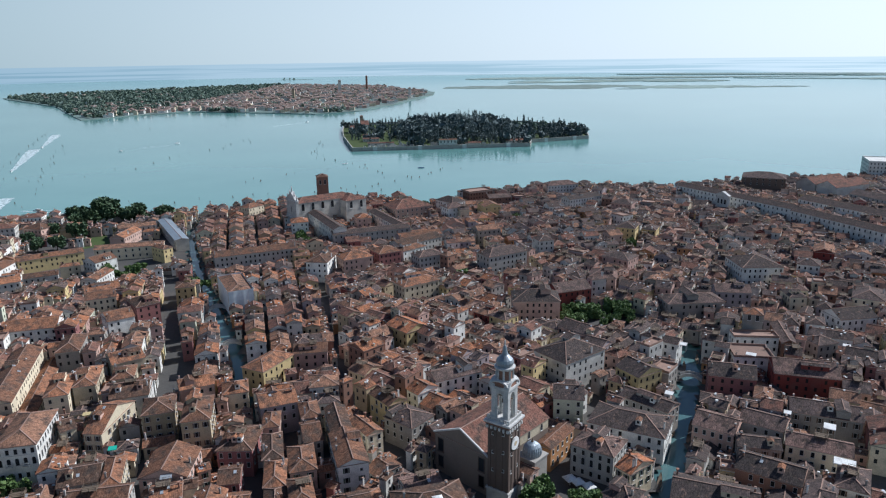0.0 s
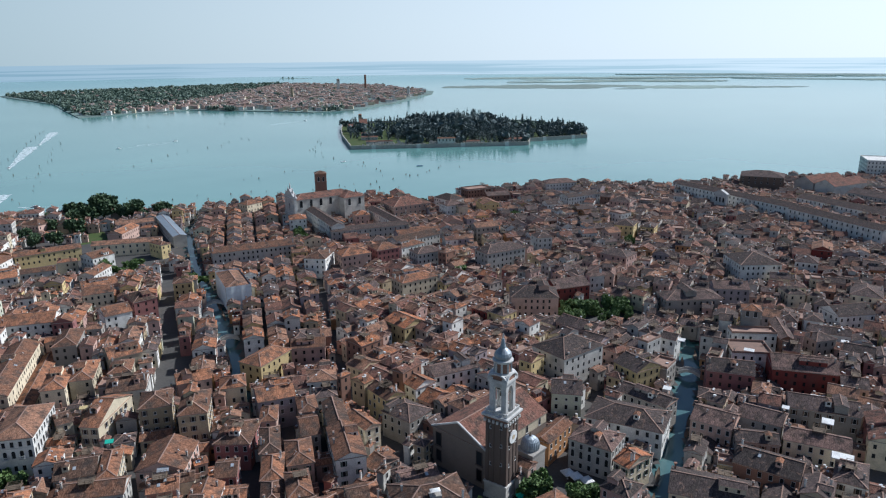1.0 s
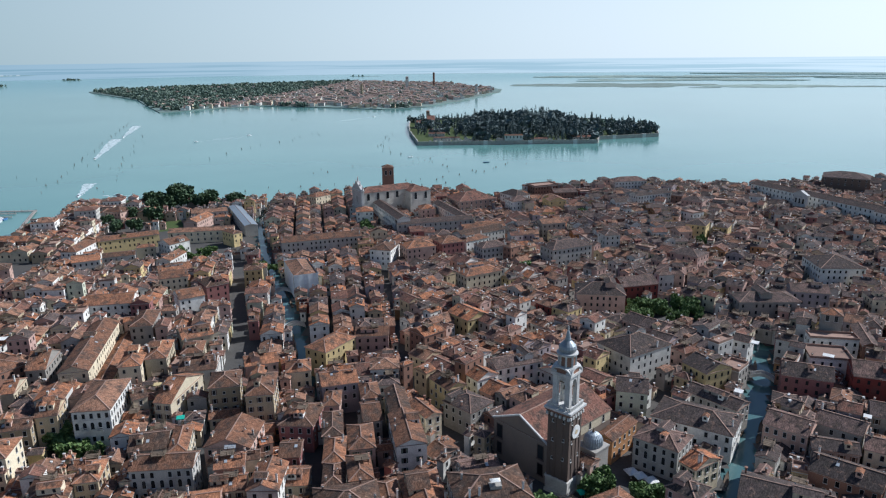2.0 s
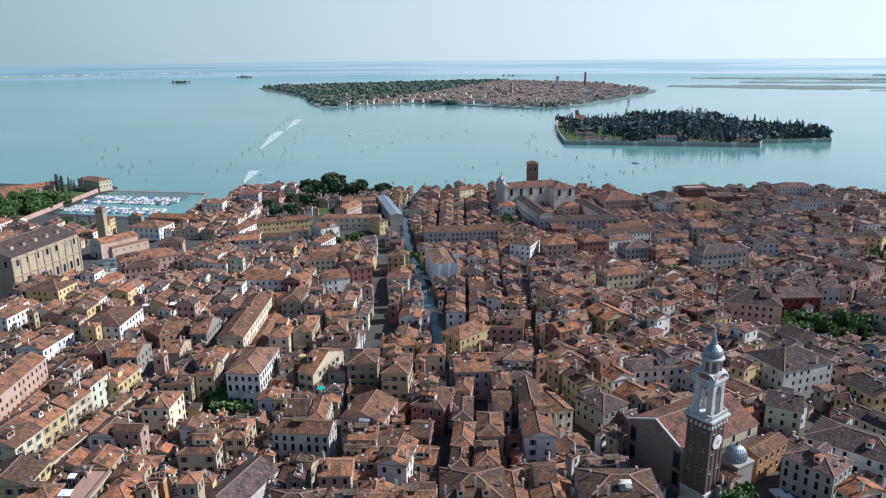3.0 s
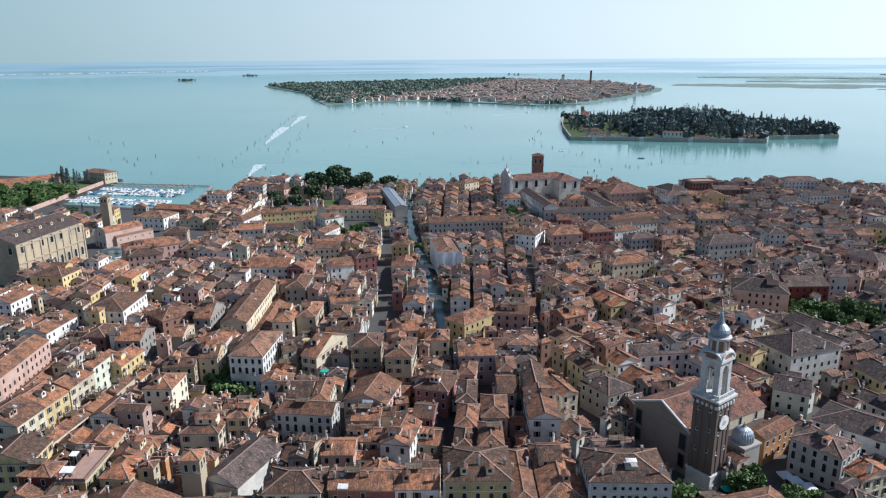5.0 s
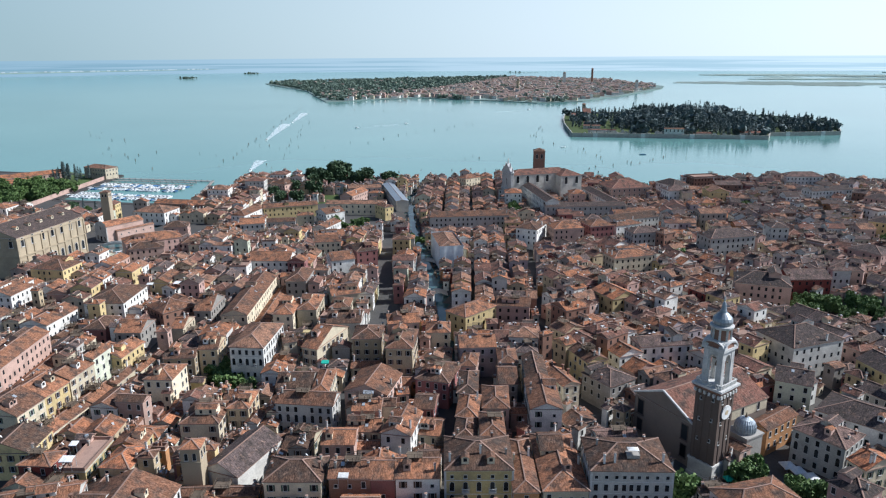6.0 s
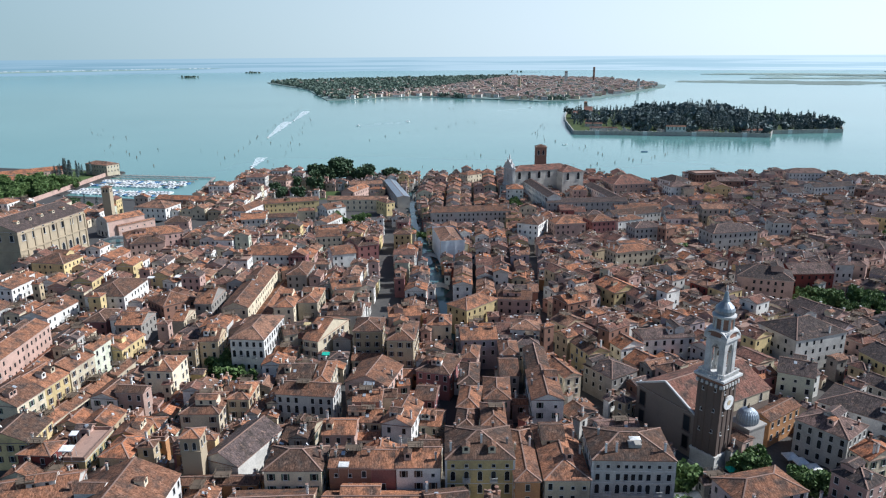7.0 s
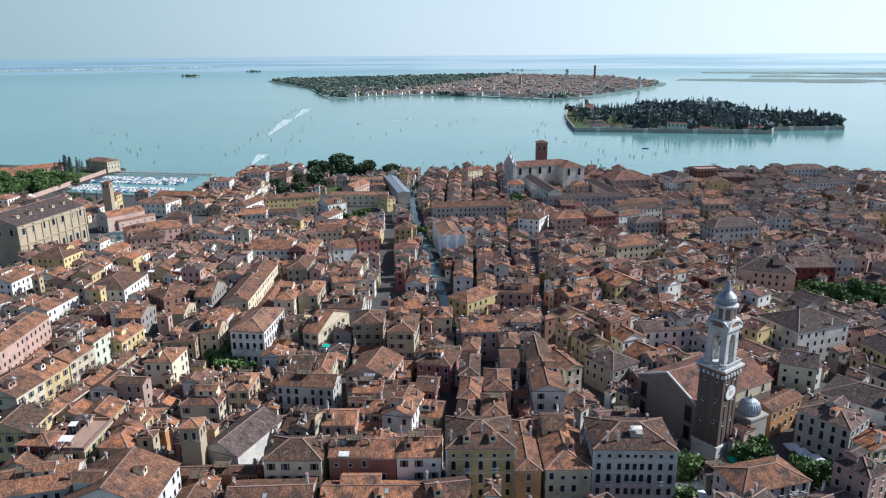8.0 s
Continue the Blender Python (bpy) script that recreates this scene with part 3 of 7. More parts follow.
def house_mesh(w, d, h, roof, pitch, wall, rng, sides):
    """Outer walls with plinth and cornice; windows on the sides named are sunk panes in the wall's own mesh."""
    m = Mesh()
    a, b = w / 2, d / 2
    m.box(-a, a, -b, b, -0.3, h, 0)
    rise, _ = roof_shape(w, d, roof, pitch)
    if roof == "g":
        for s in (-1, 1):
            m.poly([(s * a, -b * s, h), (s * a, b * s, h), (s * a, 0, h + rise - 0.15)], 0)
    elif roof == "G":
        for s in (-1, 1):
            m.poly([(a * s, s * b, h), (-a * s, s * b, h), (0, s * b, h + rise - 0.15)], 0)
    m.box(-a - 0.12, a + 0.12, -b - 0.12, b + 0.12, h - 0.42, h - 0.21, 1)
    for side in sides:
        span = w if side in "FB" else d
        floors = max(1, int((h - 1.0) / 3.3))
        count = max(1, int(span / 2.9))
        for f in range(floors):
            z = h - 2.9 - f * 3.3
            if z < 0.6:
                break
            for k in range(count):
                if rng.random() < 0.12:
                    continue
                u = -span / 2 + span * (k + 0.5) / count
                x0, x1, zz = u - 0.48, u + 0.48, z + 1.55
                if side == "F":
                    q = [(x0, -b - 0.03, z), (x1, -b - 0.03, z), (x1, -b - 0.03, zz), (x0, -b - 0.03, zz)]
                elif side == "B":
                    q = [(x1, b + 0.03, z), (x0, b + 0.03, z), (x0, b + 0.03, zz), (x1, b + 0.03, zz)]
                elif side == "R":
                    q = [(a + 0.03, x0, z), (a + 0.03, x1, z), (a + 0.03, x1, zz), (a + 0.03, x0, zz)]
                else:
                    q = [(-a - 0.03, x1, z), (-a - 0.03, x0, z), (-a - 0.03, x0, zz), (-a - 0.03, x1, zz)]
                m.poly(q, 2)
    return m, [wall, WHITE_STONE, GLASS]


COLOUR_WORDS = {"cream": "cream-plastered", "white": "white-plastered", "stone": "grey stone-faced", "grey": "weathered grey-plastered", "ochre": "ochre-plastered", "mustard": "mustard-plastered",
                "yellow": "yellow-plastered", "orange": "orange-plastered", "rose": "rose-plastered", "pink": "dull pink-plastered", "plum": "plum-red plastered", "red": "dark red-plastered",
                "brick": "old brick", "mint": "pale green-plastered", "lilac": "lilac-grey plastered", "orangeroof": "yellow-plastered", "metal": "metal-roofed stone"}
ROOF_WORDS = {"h": "hipped clay-tile roof", "g": "gabled clay-tile roof", "G": "gable-fronted clay-tile roof", "f": "flat roof terrace"}
house_count = 0
window_count = 0


def house(x, y, w, d, h, turn, roof="g", colour="cream", near=None, style=None, rng=random.Random(5)):
    """One house: walls, roof, chimneys, and on near ones each window."""
    global house_count, window_count
    rng = random.Random(int(x * 7.3) * 1009 + int(y * 3.7))
    far = math.hypot(x, y)
    if near is None:
        near = far < 262 and window_count < 2450
    pitch = rng.uniform(0.36, 0.46)
    # east of x = -15 the tile colour has haze painted in
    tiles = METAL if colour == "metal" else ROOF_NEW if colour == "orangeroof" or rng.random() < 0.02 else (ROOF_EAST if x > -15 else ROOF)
    m = pose(x, y, GROUND, 0, 0, turn)
    floors = max(1, int((h + 0.5) / 3.3))
    label = f"{COLOUR_WORDS[colour]} house with {floors} storeys and a {ROOF_WORDS[roof]}"
    a, b = w / 2, d / 2
    sides = {"F": (0, -1), "R": (1, 0), "B": (0, 1), "L": (-1, 0)}
    c, s = math.cos(radians(turn)), math.sin(radians(turn))
    seen = []
    for key, (u, v) in sides.items():
        nx, ny = u * c - v * s, u * s + v * c
        if nx * x + ny * y < -0.12 * far:
            seen.append(key)
    plain = "".join(k for k in sides if not (near and k in seen))
    ob = thing("house", made("house", house_mesh(w, d, h, roof, pitch, WALLS[colour], rng, plain)), m, label, "house", "town houses")
    add_roof(ob, w, d, h, roof, pitch, tiles)
    rise, top = roof_shape(w, d, roof, pitch)
    house_count += 1
    if roof != "f" and min(w, d) > 6.5 and rng.random() < (0.5 if w * d > 130 else 0.25):
        aw, ad = rng.uniform(3.2, max(4.0, w * 0.55)), rng.uniform(2.8, max(3.2, d * 0.4))
        px, py = rng.uniform(-0.5, 0.5) * (w - aw), rng.uniform(-0.3, 0.5) * (d - ad)
        m2, mats = attic_mesh(aw, ad, rng.uniform(0.5, 1.2), WALLS[colour], tiles)
        part("attic", m2.data("attic", mats), ob, pose(px, py, h + min(top(px, py), rise * 0.8), 0, 0, rng.choice((0, 0, 90))))
    n = rng.choice((1, 2, 2, 3))
    for _ in range(n):
        px, py = rng.choice((-1, 1)) * (a - rng.uniform(0.5, 1.4)), rng.uniform(-b * 0.7, b * 0.7)
        part("chimney", rng.choice(CHIMNEYS), ob, pose(px, py, h + top(px, py)))
    if near:
        kind = style or ("arch" if colour == "stone" else rng.choice(("plain", "plain", "green", "brown", "plain", "plain")))
        for key in seen:
            span = w if key in "FB" else d
            if span < 3.5:
                continue
            step = 2.5 if colour == "stone" else rng.uniform(2.6, 3.4)
            count = max(1, int(span / step))
            for f in range(min(4, floors)):
                z = h - 2.75 - f * 3.4
                if z < 0.5:
                    break
                for k in range(count):
                    if rng.random() < 0.08:
                        continue
                    u = -span / 2 + span * (k + 0.5) / count
                    place = {"F": pose(u, -b, z), "R": pose(a, u, z, 0, 0, 90), "B": pose(-u, b, z, 0, 0, 180), "L": pose(-a, -u, z, 0, 0, -90)}[key]
                    part("window", WINDOWS["small" if f == 0 and h > 12 and rng.random() < 0.5 else ("arch" if kind == "arch" and f == 1 else ("plain" if kind == "arch" else kind))], ob, place)
                    window_count += 1
    if far < 330 and roof != "f":
        for _ in range(rng.choice((1, 1, 2, 3))):
            px, py = rng.uniform(-a * 0.6, a * 0.6), rng.uniform(-b * 0.6, b * 0.6)
            what = rng.random()
            if what < 0.16:
                part("satellite_dish", DISH, ob, pose(px, py, h + top(px, py) + 0.9, 50, 0, 130 - turn), "white satellite dish")
            elif what < 0.5:
                tilt = math.degrees(math.atan(pitch))
                if roof == "g":
                    part("skylight", SKYLIGHT, ob, pose(px, -abs(py), h + top(px, py), tilt, 0, 0))
            elif what < 0.85 and w > 6 and d > 8:
                if roof == "g":
                    part("dormer", rng.choice(DORMERS), ob, pose(px, -b * 0.45, h + top(px, b * 0.45), 0, 0, 0))
                elif roof == "h" and w > 9:
                    part("dormer", rng.choice(DORMERS), ob, pose(px * 0.5, -b * 0.5, h + top(0, b * 0.5), 0, 0, 0))
            elif w > 6:
                if far > 205:
                    tagged(part("roof_deck", ALTANA[4], ob, pose(px * 0.4, py * 0.4, h + rise * 0.8, 0, 0, rng.choice((0, 90))), "weathered wooden roof deck on posts"), kind="stuff")
                    continue
                deck = part("roof_deck", ALTANA[0], ob, pose(px * 0.4, py * 0.4, h + rise * 0.8), "weathered wooden roof deck on posts")
                for ux in (-1.9, 0, 1.9):
                    for uy in (-1.4, 1.4):
                        part("post", ALTANA[1], deck, pose(ux, uy, 0))
                for z in (1.6, 2.1):
                    for k in (-1, 1):
                        part("rail", ALTANA[2], deck, pose(0, 1.4 * k, z))
                        part("rail", ALTANA[3], deck, pose(1.9 * k, 0, z))
    return ob


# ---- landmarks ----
SEEN_FRONTS = []         # fronts kept in the camera's sight: distance, bearing, half width, height


def claim_box(x, y, w, d, turn):
    claim(corners(x, y, w, d, radians(turn)), False)


def building(name, label, category, x, y, w, d, h, turn, roof, wall, pitch=0.4, tiles=None, rows=2, step=4.0, style="arch", sides="FRL", scale=1.0, windows=True):
    """A large building: walls, roof and rows of windows."""
    claim_box(x, y, w, d, turn)
    if w < 90:
        SEEN_FRONTS.append((math.hypot(x, y) - (w + d) / 4, math.atan2(x, y), (w + d) / 4, h))
    rng = random.Random(int(x * 11 + y * 5))
    ob = thing(name, made(name, house_mesh(w, d, h, roof, pitch, wall, rng, "")), pose(x, y, GROUND, 0, 0, turn), label, category)
    add_roof(ob, w, d, h, roof, pitch, tiles)
    a, b = w / 2, d / 2
    for key in sides if windows else "":
        span = w if key in "FB" else d
        count = max(1, int(span / step))
        for f in range(rows):
            z = h - (2.9 + f * 3.9) * scale
            if z < 0.4:
                break
            for k in range(count):
                u = -span / 2 + span * (k + 0.5) / count
                place = {"F": pose(u, -b, z), "R": pose(a, u, z, 0, 0, 90), "B": pose(-u, b, z, 0, 0, 180), "L": pose(-a, -u, z, 0, 0, -90)}[key]
                part("window", WINDOWS[style], ob, place @ Matrix.Scale(scale, 4))
    return ob


def disc(radius, thick, sides=24):
    """A flat disc facing -y, centred on the origin."""
    m = Mesh()
    ring = [(radius * math.cos(2 * math.pi * i / sides), radius * math.sin(2 * math.pi * i / sides)) for i in range(sides)]
    m.poly([(x, -thick, z) for x, z in ring])
    for (x0, z0), (x1, z1) in zip(ring, ring[1:] + ring[:1]):
        m.poly([(x0, 0, z0), (x1, 0, z1), (x1, -thick, z1), (x0, -thick, z0)])
    return m


def bell_tower(x, y, turn):
    """The brick campanile with its white stone belfry, drum and onion dome."""
    claim_box(x, y, 8, 8, turn)
    root = thing("bell_tower", None, pose(x, y, GROUND, 0, 0, turn) @ Matrix.Diagonal((1.1, 1.1, 1, 1)), "tall dark brick bell tower with white stone belfry", "bell tower")
    s = 3.15
    m = Mesh()
    m.box(-s, s, -s, s, 5.4, 27.8)
    part("shaft", m.data("shaft", [DARK_BRICK]), root)
    m = Mesh()
    m.box(-0.42, 0.42, -s - 0.16, -s, 5.4, 25.6)
    strip = m.data("pilaster", [DARK_BRICK])
    for i in range(4):                     # flat buttress strips on all four faces
        for cx in (-2.73, -1.0, 1.0, 2.73):
            part("pilaster", strip, root, pose(0, 0, 0, 0, 0, 90 * i) @ pose(cx, 0, 0))
    lift = pose(0, 0, -5.6)
    crown = pose(0, 0, -11.4) @ Matrix.Diagonal((0.98, 0.98, 1.171, 1))
    m = Mesh()
    m.box(-s - 0.3, s + 0.3, -s - 0.3, s + 0.3, -0.3, 4.9)
    m.box(-s - 0.5, s + 0.5, -s - 0.5, s + 0.5, 4.9, 5.5)
    m.box(-s - 0.5, s + 0.5, -s - 0.5, s + 0.5, -0.3, 1.0)
    part("plinth", m.data("plinth", [WALLS["stone"]]), root, None, "weathered pale stone plinth")
    m = Mesh()
    for z0, z1, o in ((32.2, 32.8, 0.25), (32.8, 33.3, 0.55), (33.3, 33.9, 0.95)):
        m.box(-s - o, s + o, -s - o, s + o, z0, z1)
    for i in range(6):                     # corbels
        u = -s + 2 * s * i / 5
        for k in (-1, 1):
            m.box(u - 0.3, u + 0.3, k * (s + 0.35) - 0.3, k * (s + 0.35) + 0.3, 31.3, 32.2)
            m.box(k * (s + 0.35) - 0.3, k * (s + 0.35) + 0.3, u - 0.3, u + 0.3, 31.3, 32.2)
    part("cornice", m.data("cornice", [WHITE_STONE]), root, lift, "white stone cornice on corbels")
    m = Mesh()
    m.box(-s - 0.32, s + 0.32, -s - 0.32, s + 0.32, 32.25, 32.78)
    m.box(-s - 0.72, s + 0.72, -s - 0.72, s + 0.72, 32.85, 33.25)
    part("frieze", m.data("frieze", [WALLS["brick"]]), root, lift, "dull red brick frieze between the mouldings")
    b = 2.6
    m = Mesh()                             # balustrade
    for k in (-1, 1):
        m.box(-s - 0.3, s + 0.3, k * (s + 0.2) - 0.12, k * (s + 0.2) + 0.12, 34.9, 35.15)
        m.box(k * (s + 0.2) - 0.12, k * (s + 0.2) + 0.12, -s - 0.3, s + 0.3, 34.9, 35.15)
        for i in range(12):
            u = -s + 2 * s * i / 11
            m.box(u - 0.11, u + 0.11, k * (s + 0.2) - 0.1, k * (s + 0.2) + 0.1, 33.9, 34.9)
            m.box(k * (s + 0.2) - 0.1, k * (s + 0.2) + 0.1, u - 0.11, u + 0.11, 33.9, 34.9)
    part("balustrade", m.data("balustrade", [WHITE_STONE]), root, lift)
    for i in range(4):                     # belfry: corner piers, arches and segmental gables
        t = crown @ pose(0, 0, 0, 0, 0, 90 * i)
        m = Mesh()
        m.box(-b, -b + 1.3, -b, -b + 1.3, 33.9, 42.6)
        m.box(-b + 1.3, -b + 1.65, -b + 0.2, -b + 0.6, 33.9, 42.0)
        m.box(b - 1.65, b - 1.3, -b + 0.2, -b + 0.6, 33.9, 42.0)
        part("pier", m.data("pier", [WHITE_STONE]), root, t)
        m = Mesh()
        arc = [(0.95 * math.cos(math.pi * k / 8), 40.6 + 0.95 * math.sin(math.pi * k / 8)) for k in range(9)]
        for (x0, z0), (x1, z1) in zip(arc, arc[1:]):
            m.poly([(x0, -b + 0.1, z0), (x1, -b + 0.1, z1), (x1, -b + 0.1, 42.6), (x0, -b + 0.1, 42.6)][::-1])
            m.poly([(x0, -b + 0.1, z0), (x0, -b + 1.0, z0), (x1, -b + 1.0, z1), (x1, -b + 0.1, z1)])
        m.box(-1.3, -0.95, -b + 0.1, -b + 1.0, 40.2, 42.6)
        m.box(0.95, 1.3, -b + 0.1, -b + 1.0, 40.2, 42.6)
        part("arch", m.data("arch", [WHITE_STONE]), root, t)
        m = Mesh()
        arc = [(3.0 * math.cos(math.pi * k / 10), 43.3 + 1.7 * math.sin(math.pi * k / 10)) for k in range(11)]
        inn = [(2.6 * math.cos(math.pi * k / 10), 43.3 + 1.35 * math.sin(math.pi * k / 10)) for k in range(11)]
        for k in range(10):
            (x0, z0), (x1, z1), (u0, w0), (u1, w1) = arc[k], arc[k + 1], inn[k], inn[k + 1]
            m.poly([(x0, -b - 0.5, z0), (x1, -b - 0.5, z1), (u1, -b - 0.5, w1), (u0, -b - 0.5, w0)])
            m.poly([(x0, -b - 0.5, z0), (x0, -b + 1.2, z0), (x1, -b + 1.2, z1), (x1, -b - 0.5, z1)])
        m.poly([(u, -b - 0.2, w) for u, w in inn][::-1], 1)
        part("gable", m.data("gable", [WHITE_STONE, WALLS["brick"]]), root, t)
    m = Mesh()
    m.box(-b - 0.45, b + 0.45, -b - 0.45, b + 0.45, 42.6, 43.3)
    m.box(-b + 0.2, b - 0.2, -b + 0.2, b - 0.2, 43.3, 44.6)
    part("entablature", m.data("entablature", [WHITE_STONE]), root, crown)
    m = Mesh()
    m.lathe([(0.25, 38.0), (0.8, 38.2), (0.6, 39.0), (0.35, 39.5), (0.1, 39.6)], 12)
    m.beam((-b, 0, 39.7), (b, 0, 39.7), 0.2, 0.2)
    part("bell", m.data("bell", [WOOD]), root, crown, "dark bronze bell on its beam")
    m = Mesh()
    m.lathe([(2.25, 44.6), (2.25, 47.6)], 8, turn=math.pi / 8, mat=1)
    for i in range(8):
        an = math.pi / 8 + math.pi / 4 * i
        m.lathe([(0.32, 44.6), (0.32, 47.6)], 6, 2.25 * math.cos(an), 2.25 * math.sin(an), 0)
    m.lathe([(2.7, 47.6), (2.9, 47.9), (2.9, 48.2), (2.3, 48.3)], 16, mat=0)
    m.lathe([(2.7, 44.5), (2.7, 44.8), (2.2, 44.9)], 16, mat=0)
    part("drum", m.data("drum", [WHITE_STONE, WALLS["brick"]]), root, crown, "white octagonal drum with brick-red panels")
    m = Mesh()
    m.lathe([(2.0, 48.2), (2.35, 48.7), (2.45, 49.3), (2.2, 50.0), (1.5, 50.7), (0.9, 51.2), (0.65, 52.0), (0.5, 53.0), (0.3, 53.6)], 16)
    part("dome", m.data("dome", [LEAD]), root, crown, "grey lead onion dome")
    m = Mesh()
    m.lathe([(0.1, 53.0), (0.3, 53.2), (0.3, 53.5), (0.12, 53.7), (0.28, 54.1), (0.2, 54.7), (0.08, 55.0)], 8)
    part("finial", m.data("finial", [WHITE_STONE]), root, crown)
    clock = part("clock_face", disc(2.0, 0.25).data("clock_face", [CANVAS]), root, pose(0, 0, 0, 0, 0, 90) @ pose(0, -s - 0.2, 20.8))
    part("clock_ring", disc(0.7, 0.05).data("clock_ring", [WALLS["ochre"]]), clock, pose(0, -0.26, 0))
    for face in (0, 90, 180, 270):
        for u, z in ((-1.6, 23.6), (1.6, 24.2), (-1.6, 17.4), (1.6, 18.2), (-1.6, 11.4), (1.6, 12.0)):
            if face == 90 and 19 < z < 22.6:
                continue
            part("window", WINDOWS["slit"], root, pose(0, 0, 0, 0, 0, face) @ pose(u, -s - 0.02, z))
    return root


def church(x, y, w, d, h, turn):
    ob = building("church", "large plain brick church with a broad clay-tile roof", "church", x, y, w, d, h, turn, "G", CHURCH_BRICK, 0.46, windows=False, tiles=ROOFS[2])
    m = Mesh()
    rise = (w / 2 + 0.35) * 0.46
    for s in (-1, 1):
        m.beam((s * (w / 2 + 0.3), -d / 2 - 0.25, h + 0.05), (0, -d / 2 - 0.25, h + rise + 0.05), 0.5, 0.5)
    part("coping", m.data("coping", [WHITE_STONE]), ob, None, "white stone coping along the gable")
    for u in (-8.6, 8.6):
        part("window", WINDOWS["bare"], ob, pose(u, -d / 2, h - 6.2) @ Matrix.Diagonal((2.2, 1.5, 2.6, 1)))
        part("window", WINDOWS["bare"], ob, pose(u, -d / 2, h - 11.8) @ Matrix.Diagonal((2.0, 1.5, 2.2, 1)))
    m = Mesh()
    m.box(w / 2 - 0.05, w / 2 + 0.08, -d / 2 + 6, d / 2 - 0.2, h - 3.6, h - 0.5)
    part("upper_wall", m.data("upper_wall", [WALLS["cream"]]), ob, None, "pale plaster band below the eaves")
    for v in (-2, 5, 12):
        part("window", WINDOWS["arch"], ob, pose(w / 2 + 0.08, v, h - 3.1, 0, 0, 90))
    return ob


bell_tower(16.5, 187.0, -35)
church(14.5, 207.9, 22.3, 32, 14.0, -43)
claim_box(-0.9, 191.4, 22, 11, -43)      # paved strip before the church front


def chapel(x, y, turn):
    claim_box(x, y, 8, 8, turn)
    m = Mesh()
    m.box(-3.4, 3.4, -3.4, 3.4, -0.3, 10.4)
    m.box(-3.7, 3.7, -3.7, 3.7, 10.4, 10.9)
    ob = thing("chapel", m.data("chapel", [WALLS["grey"]]), pose(x, y, GROUND, 0, 0, turn), "small stone chapel with a ribbed pale lead dome", "chapel")
    m = Mesh()
    n = 24
    prof = [(2.95, 12.5), (3.1, 13.4), (3.0, 14.4), (2.6, 15.4), (1.8, 16.2), (0.8, 16.7), (0.2, 16.8)]
    for (r0, z0), (r1, z1) in zip(prof, prof[1:]):
        for i in range(2 * n):
            a0, a1 = math.pi * i / n, math.pi * (i + 1) / n
            k0, k1 = (1.0, 0.94) if i % 2 else (0.94, 1.0)
            m.poly([(r0 * k0 * math.cos(a0), r0 * k0 * math.sin(a0), z0), (r0 * k1 * math.cos(a1), r0 * k1 * math.sin(a1), z0), (r1 * k1 * math.cos(a1), r1 * k1 * math.sin(a1), z1), (r1 * k0 * math.cos(a0), r1 * k0 * math.sin(a0), z1)])
    part("dome", m.data("dome", [LEAD]), ob, pose(0, 0, -1.6), "pale ribbed lead dome")
    m = Mesh()
    m.lathe([(0.35, 16.7), (0.45, 17.0), (0.2, 17.4), (0.06, 18.2)], 8)
    part("finial", m.data("finial", [WOOD]), ob, pose(0, 0, -1.6))
    m = Mesh()
    m.box(-2.2, 2.2, -5.6, -3.4, -0.3, 5.2)
    arc = [(2.2 * math.cos(math.pi * k / 10), 5.2 + 2.2 * math.sin(math.pi * k / 10)) for k in range(11)]
    for (x0, z0), (x1, z1) in zip(arc, arc[1:]):
        m.poly([(x0, -5.6, z0), (x0, -3.4, z0), (x1, -3.4, z1), (x1, -5.6, z1)])
    m.poly([(u, -5.6, w) for u, w in arc][::-1])
    part("apse", m.data("apse", [WALLS["grey"]]), ob, None, "round-topped stone apse")
    return ob


chapel(26.1, 194.9, -42)
building("house", "small rose-plastered house with a clay-tile roof beside the chapel", "house", 24.0, 190.4, 5.6, 4.6, 8.6, -42, "g", WALLS["rose"], style="plain", sides="FR", rows=2, step=3.0)
building("house", "orange-red brick house with stone trim along the church square", "house", 35.6, 209.1, 16, 5.5, 8.8, 53, "g", WALLS["orange"], style="plain", sides="F", rows=2, step=3.2)

# great brick guild hall in the west
hall = building("guild_hall", "huge tan brick guild hall with two rows of arched windows", "hall", -342.0, 291.5, 53.0, 30, 22.8, 98.5, "g", TAN_BRICK, 0.36, step=7.0, rows=1, scale=1.9, sides="FL", tiles=ROOFS[0])
for u in range(9):
    x = -53.0 / 2 + 53.0 * (u + 0.5) / 9
    part("window", WINDOWS["arch"], hall, pose(x, -15, 3.5) @ Matrix.Scale(2.0, 4))
m = Mesh()
for z0, z1, o in ((11.6, 12.3, 0.5), (20.8, 21.5, 0.35), (0, 1.0, 0.4)):
    m.box(-26.5 - o, 26.5 + o, -15 - o, 15 + o, z0, z1)
for u in range(10):
    x = -26.5 + 53.0 * u / 9
    m.box(x - 0.5, x + 0.5, -15.5, -14.9, -0.2, 21.0)
part("moulding", m.data("moulding", [TAN_BRICK]), hall)
for u in (-18, -9, 0, 9, 18):
    part("dormer", DORMERS[0], hall, pose(u, -8, 25.2))

